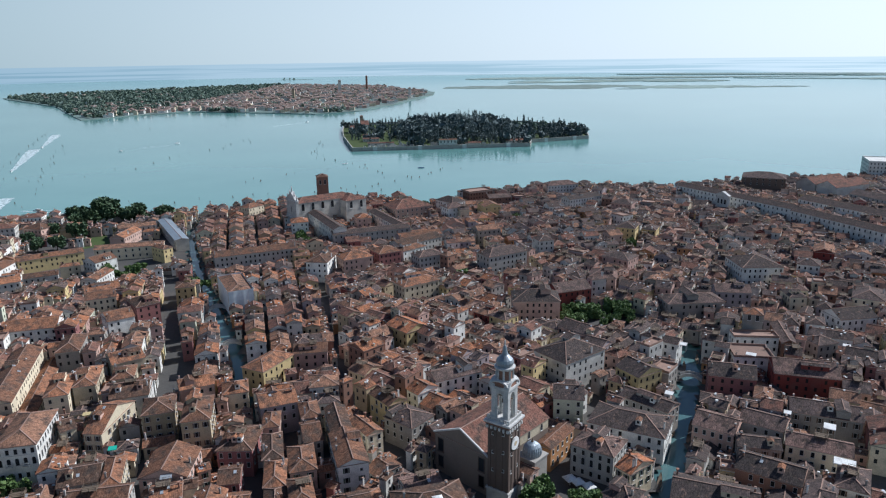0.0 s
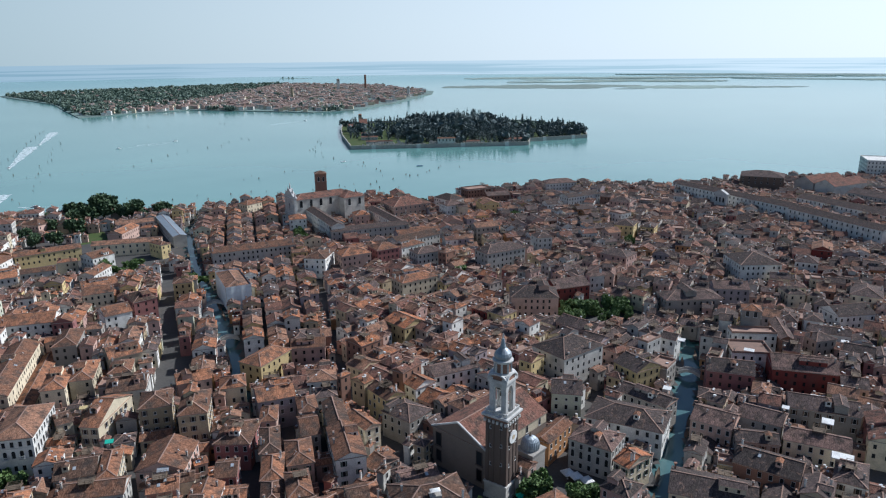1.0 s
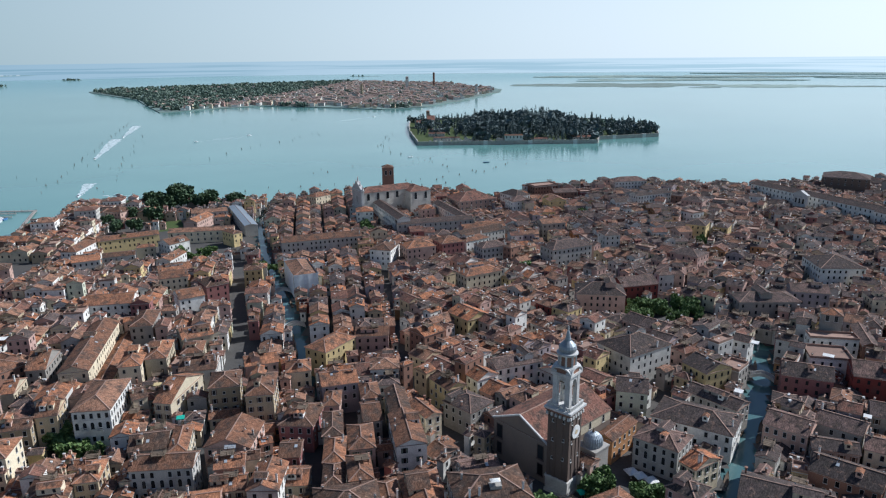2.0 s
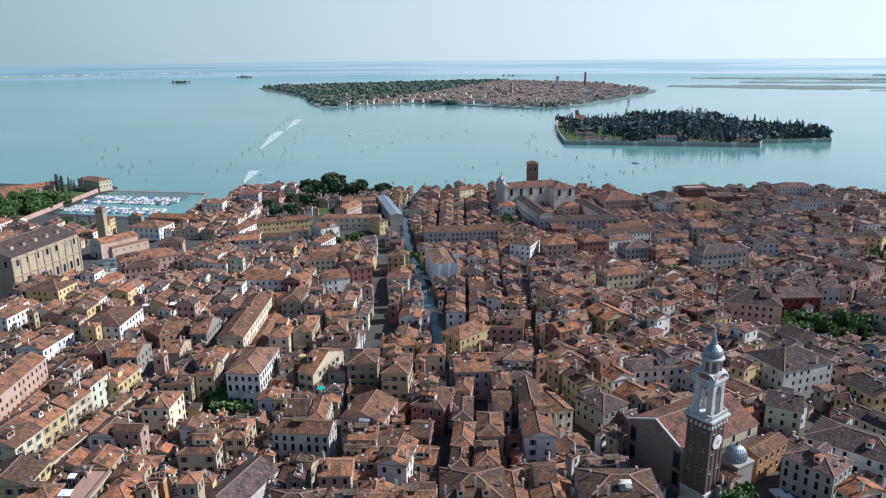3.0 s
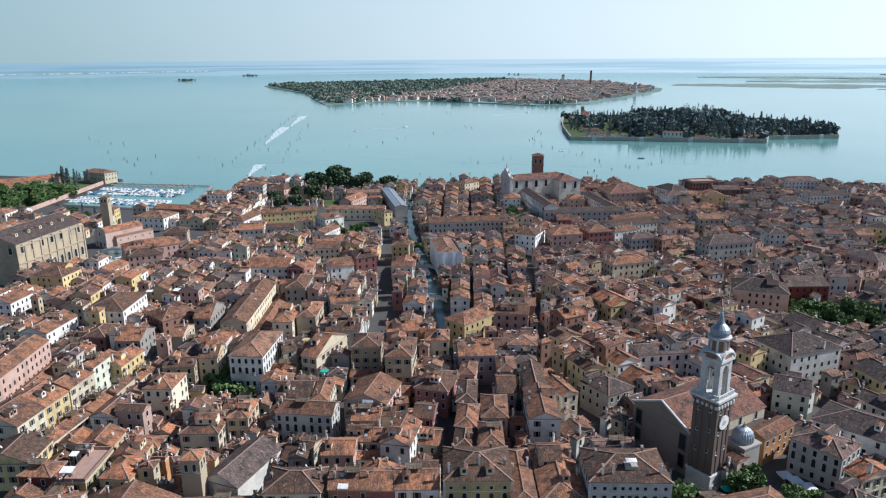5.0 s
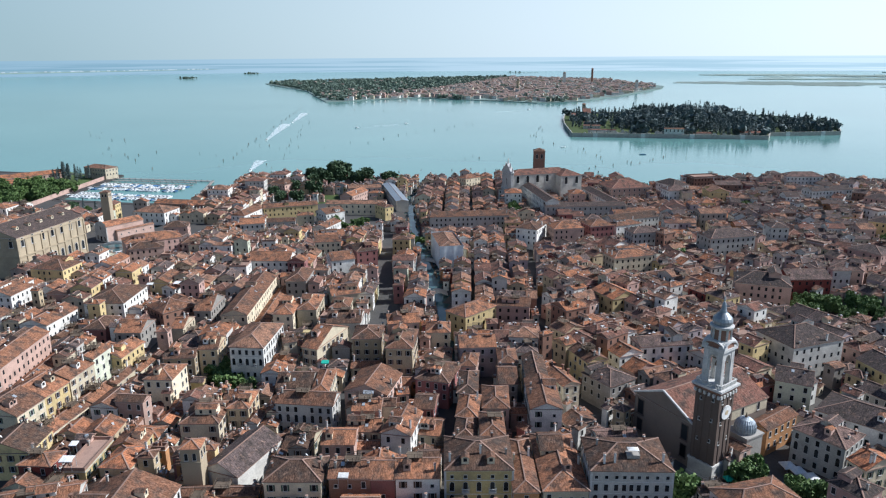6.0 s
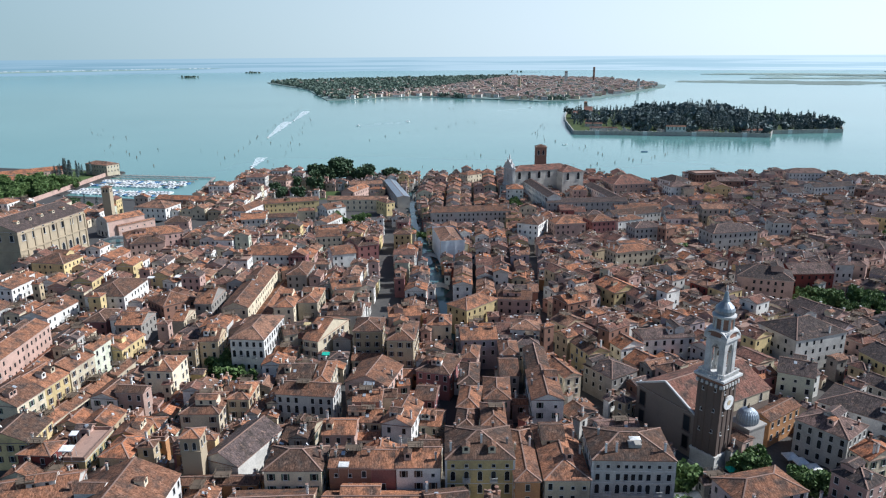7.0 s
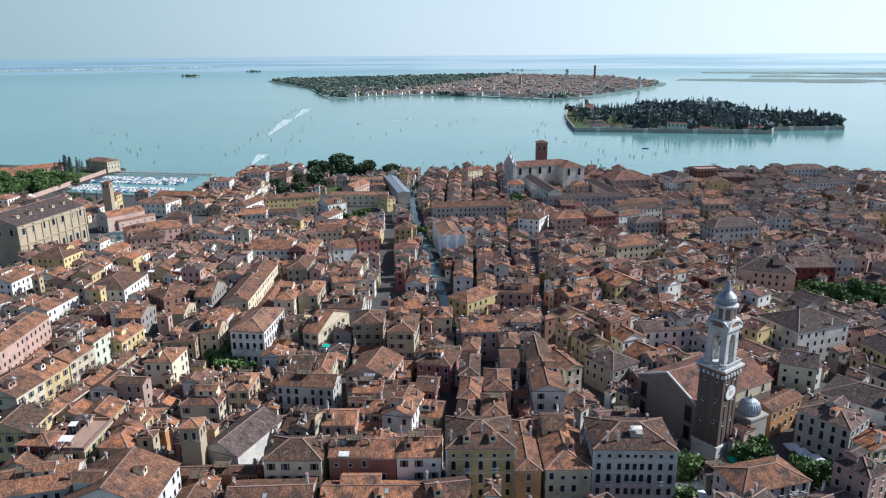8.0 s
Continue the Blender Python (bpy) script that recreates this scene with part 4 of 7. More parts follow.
# small white church and its brick campanile by the canal
small = building("church", "small church with a white stone front by the canal", "church", -338.7, 356.9, 11, 26, 10, -17, "G", WALLS["rose"], 0.42, windows=False)
m = Mesh()
m.box(-6.6, 6.6, -13.6, -12.9, -0.2, 9.5)
m.poly([(-6.6, -13.6, 9.5), (6.6, -13.6, 9.5), (4.0, -13.6, 12.0), (0, -13.6, 13.2), (-4.0, -13.6, 12.0)])
m.poly([(6.6, -12.9, 9.5), (-6.6, -12.9, 9.5), (-4.0, -12.9, 12.0), (0, -12.9, 13.2), (4.0, -12.9, 12.0)])
part("front", m.data("front", [WHITE_STONE]), small, None, "white stone church front with curved gable")
for u, z in ((-4, 1.0), (4, 1.0), (0, 7.5)):
    part("window", WINDOWS["arch"], small, pose(u, -13.6, z))
part("door", WINDOWS["plain"], small, pose(0, -13.6, 0.1) @ Matrix.Scale(1.9, 4))


building("church_aisle", "low rose-plastered side aisle of the small canal church", "church", -331.4, 361.0, 26, 3.4, 6.2, 73, "g", WALLS["rose"], 0.3, style="small", step=5, rows=1, sides="F", tiles=ROOFS[3])


def plain_tower(x, y, side, h, turn, wall, label, top=3.2, roof="h", claimed=True):
    """A square campanile with belfry openings and a low tiled roof."""
    if claimed:
        claim_box(x, y, side, side, turn)
    m = Mesh()
    a = side / 2
    m.box(-a, a, -a, a, -0.3, h)
    m.box(-a - 0.2, a + 0.2, -a - 0.2, a + 0.2, h - top - 0.8, h - top - 0.45, 1)
    m.box(-a - 0.25, a + 0.25, -a - 0.25, a + 0.25, h - 0.4, h, 1)
    ob = thing("bell_tower", m.data("bell_tower", [wall, wall]), pose(x, y, GROUND, 0, 0, turn), label, "bell tower")
    add_roof(ob, side, side, h + 0.02, roof, 0.45)
    for face in (0, 90, 180, 270):
        for u in (-a * 0.42, a * 0.42):
            part("opening", WINDOWS["arch"], ob, pose(0, 0, 0, 0, 0, face) @ pose(u, -a - 0.01, h - top) @ Matrix.Scale(side / 6.2, 4))
    return ob


plain_tower(-362, 372, 5.2, 26, 20, TAN_BRICK, "short brick bell tower of the small canal church")
plain_tower(-112.2, 132.6, 5.0, 17.6, 20, TAN_BRICK, "stump of a weathered tan bell tower with arched openings", 3.4)
plain_tower(-102, 566, 9.0, 38, 14, WALLS["brick"], "brown brick bell tower with paired belfry arches by the shore", 6.0)
plain_tower(139, 299, 8.0, 18, -20, WALLS["grey"], "tall plain grey tower among the houses", 3.0)
building("church", "old church with a long clay-tile roof and pale side wall", "church", -106.3, 145.3, 20, 11.5, 8.4, 87, "g", WALLS["stone"], 0.5, windows=False, tiles=ROOFS[1])

# baroque church on the shore with its convent round a cloister
nave = building("church", "large shore church with a clay-tile roof and pale walls", "church", -99, 549, 50, 15, 23.0, 35, "h", SHORE_PLASTER, 0.42, step=7.5, rows=1, scale=2.2, sides="F", tiles=ROOFS[2])
tran = building("church", "choir of the shore church with a hipped clay-tile roof", "church", -79, 556, 18, 23, 22.0, 35, "h", SHORE_PLASTER, 0.4, step=7, rows=1, scale=2.2, sides="FR", tiles=ROOFS[2])
m = Mesh()
m.box(-9, 9, -1.0, 1.0, -0.3, 20.5)
m.poly([(-9, -1.0, 20.5), (9, -1.0, 20.5), (0, -1.0, 25.5)])
m.poly([(9, 1.0, 20.5), (-9, 1.0, 20.5), (0, 1.0, 25.5)])
m.beam((-9.6, 0, 20.4), (0, 0, 25.7), 2.6, 0.5)
m.beam((0, 0, 25.7), (9.6, 0, 20.4), 2.6, 0.5)
m.box(-9.5, 9.5, -1.5, 1.2, 9.5, 10.4)
m.box(-9.5, 9.5, -1.5, 1.2, 19.8, 20.5)
claim_box(-121, 534, 4, 20, -55)
front = part("front", m.data("front", [WHITE_STONE]), nave, pose(-26.1, 0, 0, 0, 0, -90) @ Matrix.Diagonal((1, 1, 1.22, 1)), "white baroque stone front with columns and roof statues")
column, pilaster, figure = Mesh(), Mesh(), Mesh()
column.lathe([(0.8, -0.2), (0.8, 0.6), (0.6, 0.7), (0.55, 8.8), (0.8, 9.0), (0.8, 9.5)], 10)
pilaster.box(-0.5, 0.5, -0.4, 0, 10.4, 19.8)
figure.lathe([(0.6, -0.3), (0.6, 0.5), (0.5, 0.6), (0.6, 1.1), (0.4, 1.9), (0.5, 2.5), (0.2, 2.7), (0.25, 3.2), (0.08, 3.5)], 8)
column, pilaster, figure = column.data("column", [WHITE_STONE]), pilaster.data("pilaster", [WHITE_STONE]), figure.data("roof_figure", [WHITE_STONE])
for i in range(8):
    part("column", column, front, pose(-8.4 + 16.8 * i / 7, -1.75, 0))
    part("pilaster", pilaster, front, pose(-8.4 + 16.8 * i / 7, -1.0, 0))
for u, z in ((-9, 20.6), (-4.5, 23.2), (0, 25.9), (4.5, 23.2), (9, 20.6)):
    part("roof_figure", figure, front, pose(u, 0, z))
part("door", WINDOWS["plain"], front, pose(0, -1.05, 0.2) @ Matrix.Scale(2.4, 4))
part("window", WINDOWS["arch"], front, pose(0, -1.05, 12) @ Matrix.Scale(1.8, 4))
for i, (x, y, w, t, n) in enumerate(((-94.1, 515.1, 82, -63.4, "FR"), (-55.4, 488.9, 56, 20.4, "FR"), (-45, 525, 62, -63.4, "FR"))):
    building("convent_wing", "long white convent wing with rows of dark windows", "convent", x, y, w, 9.5, 15.0 if i == 0 else 11.5, t, "g", WALLS["white" if i != 1 else "stone"], 0.4, style="plain", step=3.6, rows=4 if i == 0 else 2, sides="F", tiles=ROOFS[0])
building("palace", "big rose-plastered palace with hipped roof by the shore", "palace", -33, 570, 34, 26, 12.5, 30, "h", WALLS["rose"], 0.4, step=4.2, style="plain", sides="FL", tiles=ROOFS[2])

# house wrapped in scaffold sheeting beside the canal
wrapped = building("wrapped_house", "house under repair, wrapped in pale scaffold sheeting", "house", -117.3, 365.1, 12.4, 32, 12.6, 27, "h", WALLS["cream"], 0.36, windows=False, tiles=ROOFS[3])
m = Mesh()
for key in range(4):
    t = pose(0, 0, 0, 0, 0, 90 * key)
    half, off = ((6.6, 16.4) if key % 2 == 0 else (16.4, 6.6))
    n = int(half / 1.2)
    pts = [(-half + 2 * half * i / n, -off - 0.18 * (i % 2)) for i in range(n + 1)]
    for (x0, y0), (x1, y1) in zip(pts, pts[1:]):
        m.poly([t @ Vector((x0, y0, 0.2)), t @ Vector((x1, y1, 0.2)), t @ Vector((x1, y1, 13.6)), t @ Vector((x0, y0, 13.6))])
part("sheeting", m.data("sheeting", [SHEETING]), wrapped, None, "pale blue-grey scaffold sheeting in folds")

# long hospital range and halls in the east
building("hospital_wing", "very long pale hospital wing with rows of windows", "hospital", 245.5, 585, 122, 13, 13.8, -62.9, "g", WALLS["white"], 0.38, style="plain", step=4.0, rows=2, sides="F", tiles=ROOFS[0])
building("hospital_wing", "long grey hospital wing with a plain tiled roof", "hospital", 284.3, 491.8, 78, 13, 13.8, -68.6, "g", WALLS["white"], 0.38, style="plain", step=4.0, rows=3, sides="F", tiles=ROOFS[0])
m = Mesh()
m.box(-6, 6, -1.2, 1.2, -0.2, 16)
m.poly([(-7, -1.2, 16), (7, -1.2, 16), (0, -1.2, 19)])
m.beam((-7, 0, 16), (0, 0, 19.1), 3, 0.5), m.beam((0, 0, 19.1), (7, 0, 16), 3, 0.5)
portal = thing("portal", m.data("portal", [WHITE_STONE]), pose(231.5, 576, GROUND, 0, 0, -62.9), "white stone gabled portal of the hospital wing", "portal")
for u in (-3.5, 0, 3.5):
    for z in (1, 9):
        part("window", WINDOWS["arch"], portal, pose(u, -1.22, z) @ Matrix.Scale(1.6, 4))
building("brick_block", "tall dark brick block with a hipped roof", "building", 306, 668, 38, 26, 16, -25, "h", DARK_BRICK, 0.3, step=5, style="plain", sides="FL", tiles=ROOFS[1])
for dx, dy in ((0, 0), (-9.4, 19.2)):
    building("hall", "great hall with pale gable ends and a red tile roof", "hall", 367.5 + dx, 640.6 + dy, 46, 20, 12, 26, "g", WALLS["stone"], 0.5, windows=False, tiles=ROOFS[2])
building("modern_block", "large modern white block with window bands and a roof overhang", "building", 476, 735, 60, 40, 19, -20, "f", WALLS["white"], 0.3, tiles=WALLS["white"], step=3.2, rows=4, style="plain", sides="FL")
building("hospital_wing", "long low hospital range with a brown tile roof", "hospital", 330, 540, 110, 16, 10, -66, "g", WALLS["white"], 0.35, style="plain", sides="F", tiles=ROOFS[0])
building("hospital_wing", "grey hospital range with a brown tile roof", "hospital", 385, 560, 110, 18, 10, -66, "g", WALLS["stone"], 0.35, style="plain", sides="F", tiles=ROOFS[1])

# west shore: the house on the point, walls and villas beyond the marina
building("shore_house", "white three-storey house on the point by the marina", "house", -527, 540, 30, 14, 10.5, -8, "h", WALLS["cream"], 0.35, style="plain", step=3.4, sides="FR", tiles=ROOFS[3])
building("villa", "white villa with battlements near the marina", "villa", -458, 371, 18, 14, 10.5, 15, "h", WALLS["white"], 0.3, style="plain", step=3.5, sides="FR")
building("long_shed", "long low building with an orange tile roof", "building", -575, 500, 60, 14, 6.5, 60, "g", WALLS["rose"], 0.4, style="plain", sides="F", tiles=ROOFS[4])
building("long_shed", "long low building with an orange tile roof by the wall", "building", -560, 470, 44, 12, 6.0, 62, "g", WALLS["rose"], 0.4, style="plain", sides="F", tiles=ROOFS[4])
building("boat_shed", "brick boat shed with an orange tile roof by the marina", "shed", -352, 436, 40, 12, 6.5, 8, "g", WALLS["brick"], 0.35, style="plain", sides="F", tiles=ROOFS[4])
building("warehouse", "white building with an orange tile roof behind the marina", "building", -345.5, 400, 24, 19, 9.0, 6, "h", WALLS["white"], 0.36, style="plain", sides="FR", tiles=ROOFS[3])


# ---- palaces along the street nearest the camera ----
def balcony_mesh(wide):
    m = Mesh()
    m.box(-wide / 2, wide / 2, -0.9, 0, -0.2, 0)
    for u in (-wide / 2 + 0.2, wide / 2 - 0.2):
        m.box(u - 0.1, u + 0.1, -0.6, 0, -0.55, -0.2)
    return m


def rail_mesh(wide):
    m = Mesh()
    m.box(-wide / 2, wide / 2, -0.9, -0.78, 0.85, 1.0)
    n = int(wide / 0.24)
    for i in range(n + 1):
        u = -wide / 2 + 0.06 + (wide - 0.12) * i / n
        m.box(u - 0.045, u + 0.045, -0.88, -0.8, 0, 0.85)
    for s in (-1, 1):
        x0, x1 = sorted((s * wide / 2, s * (wide / 2 - 0.12)))
        m.box(x0, x1, -0.78, 0, 0.85, 1.0)
    return m


BALCONY = {w: (balcony_mesh(w).data("balcony", [WHITE_STONE]), rail_mesh(w).data("balustrade", [WHITE_STONE])) for w in (1.9, 6.2)}


def balcony(ob, wide, place):
    b = part("balcony", BALCONY[wide][0], ob, place)
    part("balustrade", BALCONY[wide][1], b)


def palace(label, x, y, w, d, h, turn, wall, rows, cols, sides="F", middle=0, belts=(), quoins=False, tiles=None):
    """A palace with one window kind per storey from the top, stone belts and quoins; rows are (drop below the eaves, kind)."""
    claim_box(x, y, w, d, turn)
    rng = random.Random(int(x * 3 + y))
    ob = thing("palace", made("palace", house_mesh(w, d, h, "h", 0.4, wall, rng, "BL")), pose(x, y, GROUND, 0, 0, turn), label, "palace")
    add_roof(ob, w, d, h, "h", 0.4, tiles or ROOF)
    a, b = w / 2, d / 2
    for drop in belts:
        m = Mesh()
        m.box(-a - 0.1, a + 0.1, -b - 0.1, b + 0.1, h - drop, h - drop + 0.18)
        part("string_course", m.data("string_course", [WHITE_STONE]), ob)
    if quoins:
        m = Mesh()
        for s in (-1, 1):
            m.box(s * a - 0.28, s * a + 0.28, -b - 0.06, -b + 0.28, 0, h - 0.5)
        part("quoin", m.data("quoin", [WHITE_STONE]), ob)
    for key in sides:
        span = w if key == "F" else d
        n = cols if key == "F" else max(2, int(cols * d / w))
        for drop, kind in rows:
            for k in range(n):
                u = -span / 2 + span * (k + 0.5) / n
                if middle and key == "F" and abs(u) < middle:
                    continue
                place = pose(u, -b, h - drop) if key == "F" else pose(a, u, h - drop, 0, 0, 90)
                part("window", WINDOWS[kind], ob, place)
                if kind == "arch" and k in (1, n - 2) and key == "F":
                    balcony(ob, 1.9, place)
        if middle and key == "F":
            for drop, kind in rows:
                for u in (-1.75, 0, 1.75):
                    part("window", WINDOWS[kind], ob, pose(u, -b, h - drop))
                if kind == "arch":
                    balcony(ob, 6.2, pose(0, -b, h - drop))
    return ob


ROW5 = ((2.3, "small"), (5.6, "plain"), (9.3, "arch"), (12.4, "plain"), (15.9, "tall"))
grey_palace = palace("tall grey stone-faced palace with five rows of windows and balconies", -4.9, 161.8, 19.6, 15, 17.3, 16, WALLS["stone"], ROW5, 8, "FR", 3.2, (3.2, 6.4, 10.1, 13.2), True)
rise, top = roof_shape(19.6, 15, "h", 0.4)
m = Mesh()
m.box(-1.9, 1.9, -1.3, 1.3, -1.6, 0.9, 0)
m.box(-2.0, 2.0, -1.4, 1.4, 0.9, 1.0, 1)
loggia = part("roof_loggia", m.data("roof_loggia", [WALLS["grey"], WALLS["grey"]]), grey_palace, pose(0.8, -3.4, 17.0 + top(0, 3.4)) @ Matrix.Scale(0.8, 4), "roof terrace with a pale parapet")
m = Mesh()
for p, q in (((-1.7, -1.1), (1.7, -1.1)), ((1.7, -1.1), (1.7, 1.1)), ((1.7, 1.1), (-1.7, 1.1)), ((-1.7, 1.1), (-1.7, -1.1))):
    m.poly([(*p, 2.5), (*q, 2.5), (q[0] * 0.4, 0, 2.9), (p[0] * 0.4, 0, 2.9)])
    m.beam((*p, 1.0), (*p, 2.5), 0.08, 0.08)
part("awning", m.data("awning", [CANVAS]), loggia, None, "white canvas awning on thin posts")
for u, v, k in ((-6.5, -5.6, 3), (-3.9, -5.4, 3), (7.8, -5.2, 3), (-7.0, 2.0, 1), (5.0, 3.0, 5)):
    part("chimney", CHIMNEYS[k], grey_palace, pose(u, v, 17.3 + top(u, v)))
mustard = palace("mustard-plastered palace with white stone quoins and arched windows", -41.2, 153.3, 16.7, 15.5, 16.0, 18, WALLS["mustard"], ((2.4, "small"), (6.0, "arch"), (9.6, "arch"), (13.2, "plain")), 5, "FR", 0, (3.1, 7.0), True)
rise, top = roof_shape(16.7, 15.5, "h", 0.4)
for u in (-3.4, 3.0):
    part("dormer", DORMERS[0], mustard, pose(u, -5.2, 16.0 + top(u, 5.2)))
for u, v, k in ((-7.2, -5, 3), (7.0, -2, 1), (0.5, -3.4, 3), (-6, 5, 0), (4, 6, 5)):
    part("chimney", CHIMNEYS[k], mustard, pose(u, v, 16.0 + top(u, v)))
palace("tall white-plastered palace with rows of dark windows and a balcony", -139.6, 206, 12.2, 23, 15.4, 13, WALLS["white"], ((2.9, "plain"), (6.9, "arch"), (11.4, "plain")), 5, "FR", 0, (3.5,), False, ROOFS[3])
SEEN_FRONTS.append((227.0, math.atan2(-137, 195), 9.0, 15.4))
palace("pale grey palace with a hipped clay-tile roof beside the square", 26.3, 163.5, 18.4, 10.8, 10.8, 34, WALLS["lilac"], ((2.6, "arch"), (6.4, "tall")), 6, "FR", 0, (3.4,), True)


def plot(x, y, w, d, h, turn, roof, colour):
    """A house placed to fit the camera's view, at an assumed eave height."""
    SEEN_FRONTS.append((math.hypot(x, y) - d / 2, math.atan2(x, y), w / 2, h))
    ring = corners(x, y, w, d, radians(turn))
    for dw, dd in ((1, 1), (0.9, 0.85), (0.8, 0.7), (0.65, 0.6)):
        ring = corners(x, y, w * dw, d * dd, radians(turn))
        if claim(ring, True, 0.9):
            return house(x, y, w * dw, d * dd, h, turn, roof, colour)


building("convent_wing", "convent wing with a pale blue-grey sheet metal roof", "convent", -208, 512.5, 9, 76, 8.2, 30.5, "G", WALLS["stone"], 0.22, style="plain", step=4.0, rows=2, sides="L", tiles=LEAD)
building("convent_wing", "white convent wing with two rows of windows behind the court", "convent", -239.5, 523.6, 27, 10, 8.6, 28.2, "g", WALLS["stone"], 0.36, style="plain", step=3.4, rows=2, sides="F", tiles=ROOFS[3])
building("convent_wing", "long cream convent wing with a clay-tile roof facing a garden", "convent", -219.2, 464.2, 44, 10, 8.4, 16.3, "g", WALLS["cream"], 0.36, style="plain", step=4.4, rows=2, sides="F", tiles=ROOFS[3])

# palaces and tall houses placed one by one to fit the camera's view: x, y, width, depth, height, turn, roof, colour
plot(-286.5, 325.1, 31.2, 16, 11.5, 49.5, 'h', 'pink')
plot(-298.9, 362.7, 14.4, 12, 9.5, 29.9, 'h', 'rose')
plot(-265.1, 333.1, 13.8, 12, 9, 35.5, 'h', 'rose')
plot(-296.7, 265.7, 18.1, 15, 11, 9, 'h', 'yellow')
plot(-212.6, 321.9, 9.1, 14, 9, 16.7, 'h', 'white')
plot(-200.5, 325.5, 12.5, 13, 9, 17, 'G', 'white')
plot(-74.3, 264.9, 19.2, 11, 12, 63.6, 'h', 'yellow')
plot(-59.2, 277.6, 14, 11, 12, 9.5, 'g', 'pink')
plot(-17.2, 385.3, 24.1, 14, 9, 24.9, 'h', 'white')
plot(5.9, 560.3, 17.2, 14, 13, 26.1, 'h', 'white')
plot(-20, 475.9, 30.9, 10, 11, 23.3, 'g', 'lilac')
plot(2, 252.6, 19.8, 10, 12, 26.2, 'g', 'white')
plot(-12.9, 192.3, 14.8, 13, 12, 27.5, 'h', 'white')
plot(-8.7, 180.8, 11.1, 8, 11, 23.5, 'g', 'stone')
plot(178.6, 390.6, 23.4, 24, 14, 1.3, 'h', 'white')
plot(123.2, 334.4, 28.9, 14, 12, 4.6, 'h', 'grey')
plot(147.8, 345.8, 17.1, 12, 13, -9.8, 'g', 'lilac')
plot(88.2, 377.2, 14.2, 14, 12, -15.8, 'h', 'rose')

# convent wings round their court in the north-west: x, y, width, depth, height, turn, roof, colour
plot(-261.5, 440.9, 38.7, 9, 8.8, 36, 'g', 'yellow')
plot(-249.1, 406.9, 18.6, 8, 5.8, 27, 'g', 'stone')
plot(-238, 420.5, 11, 6, 7.8, 24, 'h', 'cream')
plot(-279.8, 414.1, 30.5, 12, 8.8, 94, 'h', 'white')
plot(-210.3, 399.3, 9.5, 20.3, 7.8, -2, 'G', 'white')
plot(-223.1, 429.3, 13.2, 15, 9.3, -31, 'G', 'white')
plot(-193.3, 455.4, 6.9, 14, 9.8, 54, 'h', 'yellow')
plot(-238.4, 501.2, 13.7, 37.8, 7.8, -3, 'G', 'rose')
plot(-196.6, 375, 18.1, 11, 7.8, 35, 'g', 'white')
plot(-256.1, 383.2, 15.2, 12, 9.8, 31, 'g', 'stone')
plot(-310.9, 516.8, 16, 14, 9.8, -16, 'h', 'rose')

# palaces towards the northern shore: x, y, width, depth, height, turn, roof, colour
plot(3, 580.7, 16.3, 24.7, 13.8, 41, 'h', 'white')
plot(109.1, 662.7, 30.9, 14, 11.8, 15, 'h', 'white')
plot(117.7, 599.9, 35.4, 12, 11.8, 30, 'g', 'white')
plot(27.9, 628.9, 23.9, 14, 12.8, 28, 'f', 'brick')
plot(45.8, 615, 20.6, 12, 9.8, 15, 'g', 'brick')
plot(34, 419.4, 28.3, 14, 13.8, 31, 'h', 'stone')
plot(-57.9, 417.5, 19, 14, 12.8, 29, 'h', 'rose')
plot(-39.8, 429.7, 15.2, 14, 12.8, 32, 'h', 'plum')
plot(-77.6, 414.2, 13.2, 21.4, 12.8, -8, 'h', 'white')
plot(-21.4, 458.6, 35.9, 12, 11.8, 41, 'g', 'stone')
plot(-17.4, 368.8, 25.3, 14, 11.8, 35, 'h', 'cream')
plot(-12.4, 423.9, 17.4, 12, 11.8, 29, 'h', 'stone')
plot(82.3, 367, 13.4, 8.9, 12.8, 16, 'h', 'stone')
plot(-166.2, 581.8, 16.4, 12, 10.8, 57, 'h', 'cream')
plot(136.4, 531.6, 11, 12, 10.8, 34, 'f', 'white')

# houses along the street nearest the camera: x, y, width, depth, height, turn, roof, colour
plot(-30.4, 156.5, 6, 24, 12.8, 18, 'h', 'orange')
plot(-21.7, 160.8, 10.9, 26, 12.8, 18, 'h', 'cream')
plot(-84.1, 136.3, 14.2, 11, 13.4, 17.5, 'h', 'cream')
plot(-70.9, 141.1, 10.4, 9.5, 13.4, 16.5, 'g', 'brick')
plot(-63.1, 143.5, 6.0, 9.5, 13.2, 17.5, 'g', 'plum')
plot(-55.1, 146.7, 10.9, 10.5, 13.4, 18.5, 'g', 'white')
plot(-82.5, 157.6, 8.9, 9, 11, 17.5, 'g', 'rose')
plot(-68.6, 170, 8.7, 14, 11, 6, 'G', 'white')
plot(-82.6, 176.9, 8.4, 8, 11, 17, 'g', 'rose')
plot(-101.3, 173.7, 17.9, 9, 12, 11, 'g', 'stone')
plot(-60.9, 131.2, 24.3, 12, 7.8, 18, 'g', 'grey')
plot(-83.8, 123.1, 19.6, 12, 8.8, 21, 'g', 'cream')
plot(-44.2, 135.7, 12.4, 14, 9.8, 27, 'g', 'cream')
plot(-116.1, 111.1, 16.5, 21, 12.8, 107, 'g', 'white')
plot(-140.1, 108.6, 20.4, 12, 10.8, 33, 'g', 'stone')
plot(-103.4, 130.6, 19.5, 4, 6.8, 19, 'g', 'orange')
plot(49.1, 171.9, 8.6, 8.1, 12.8, -41, 'h', 'pink')

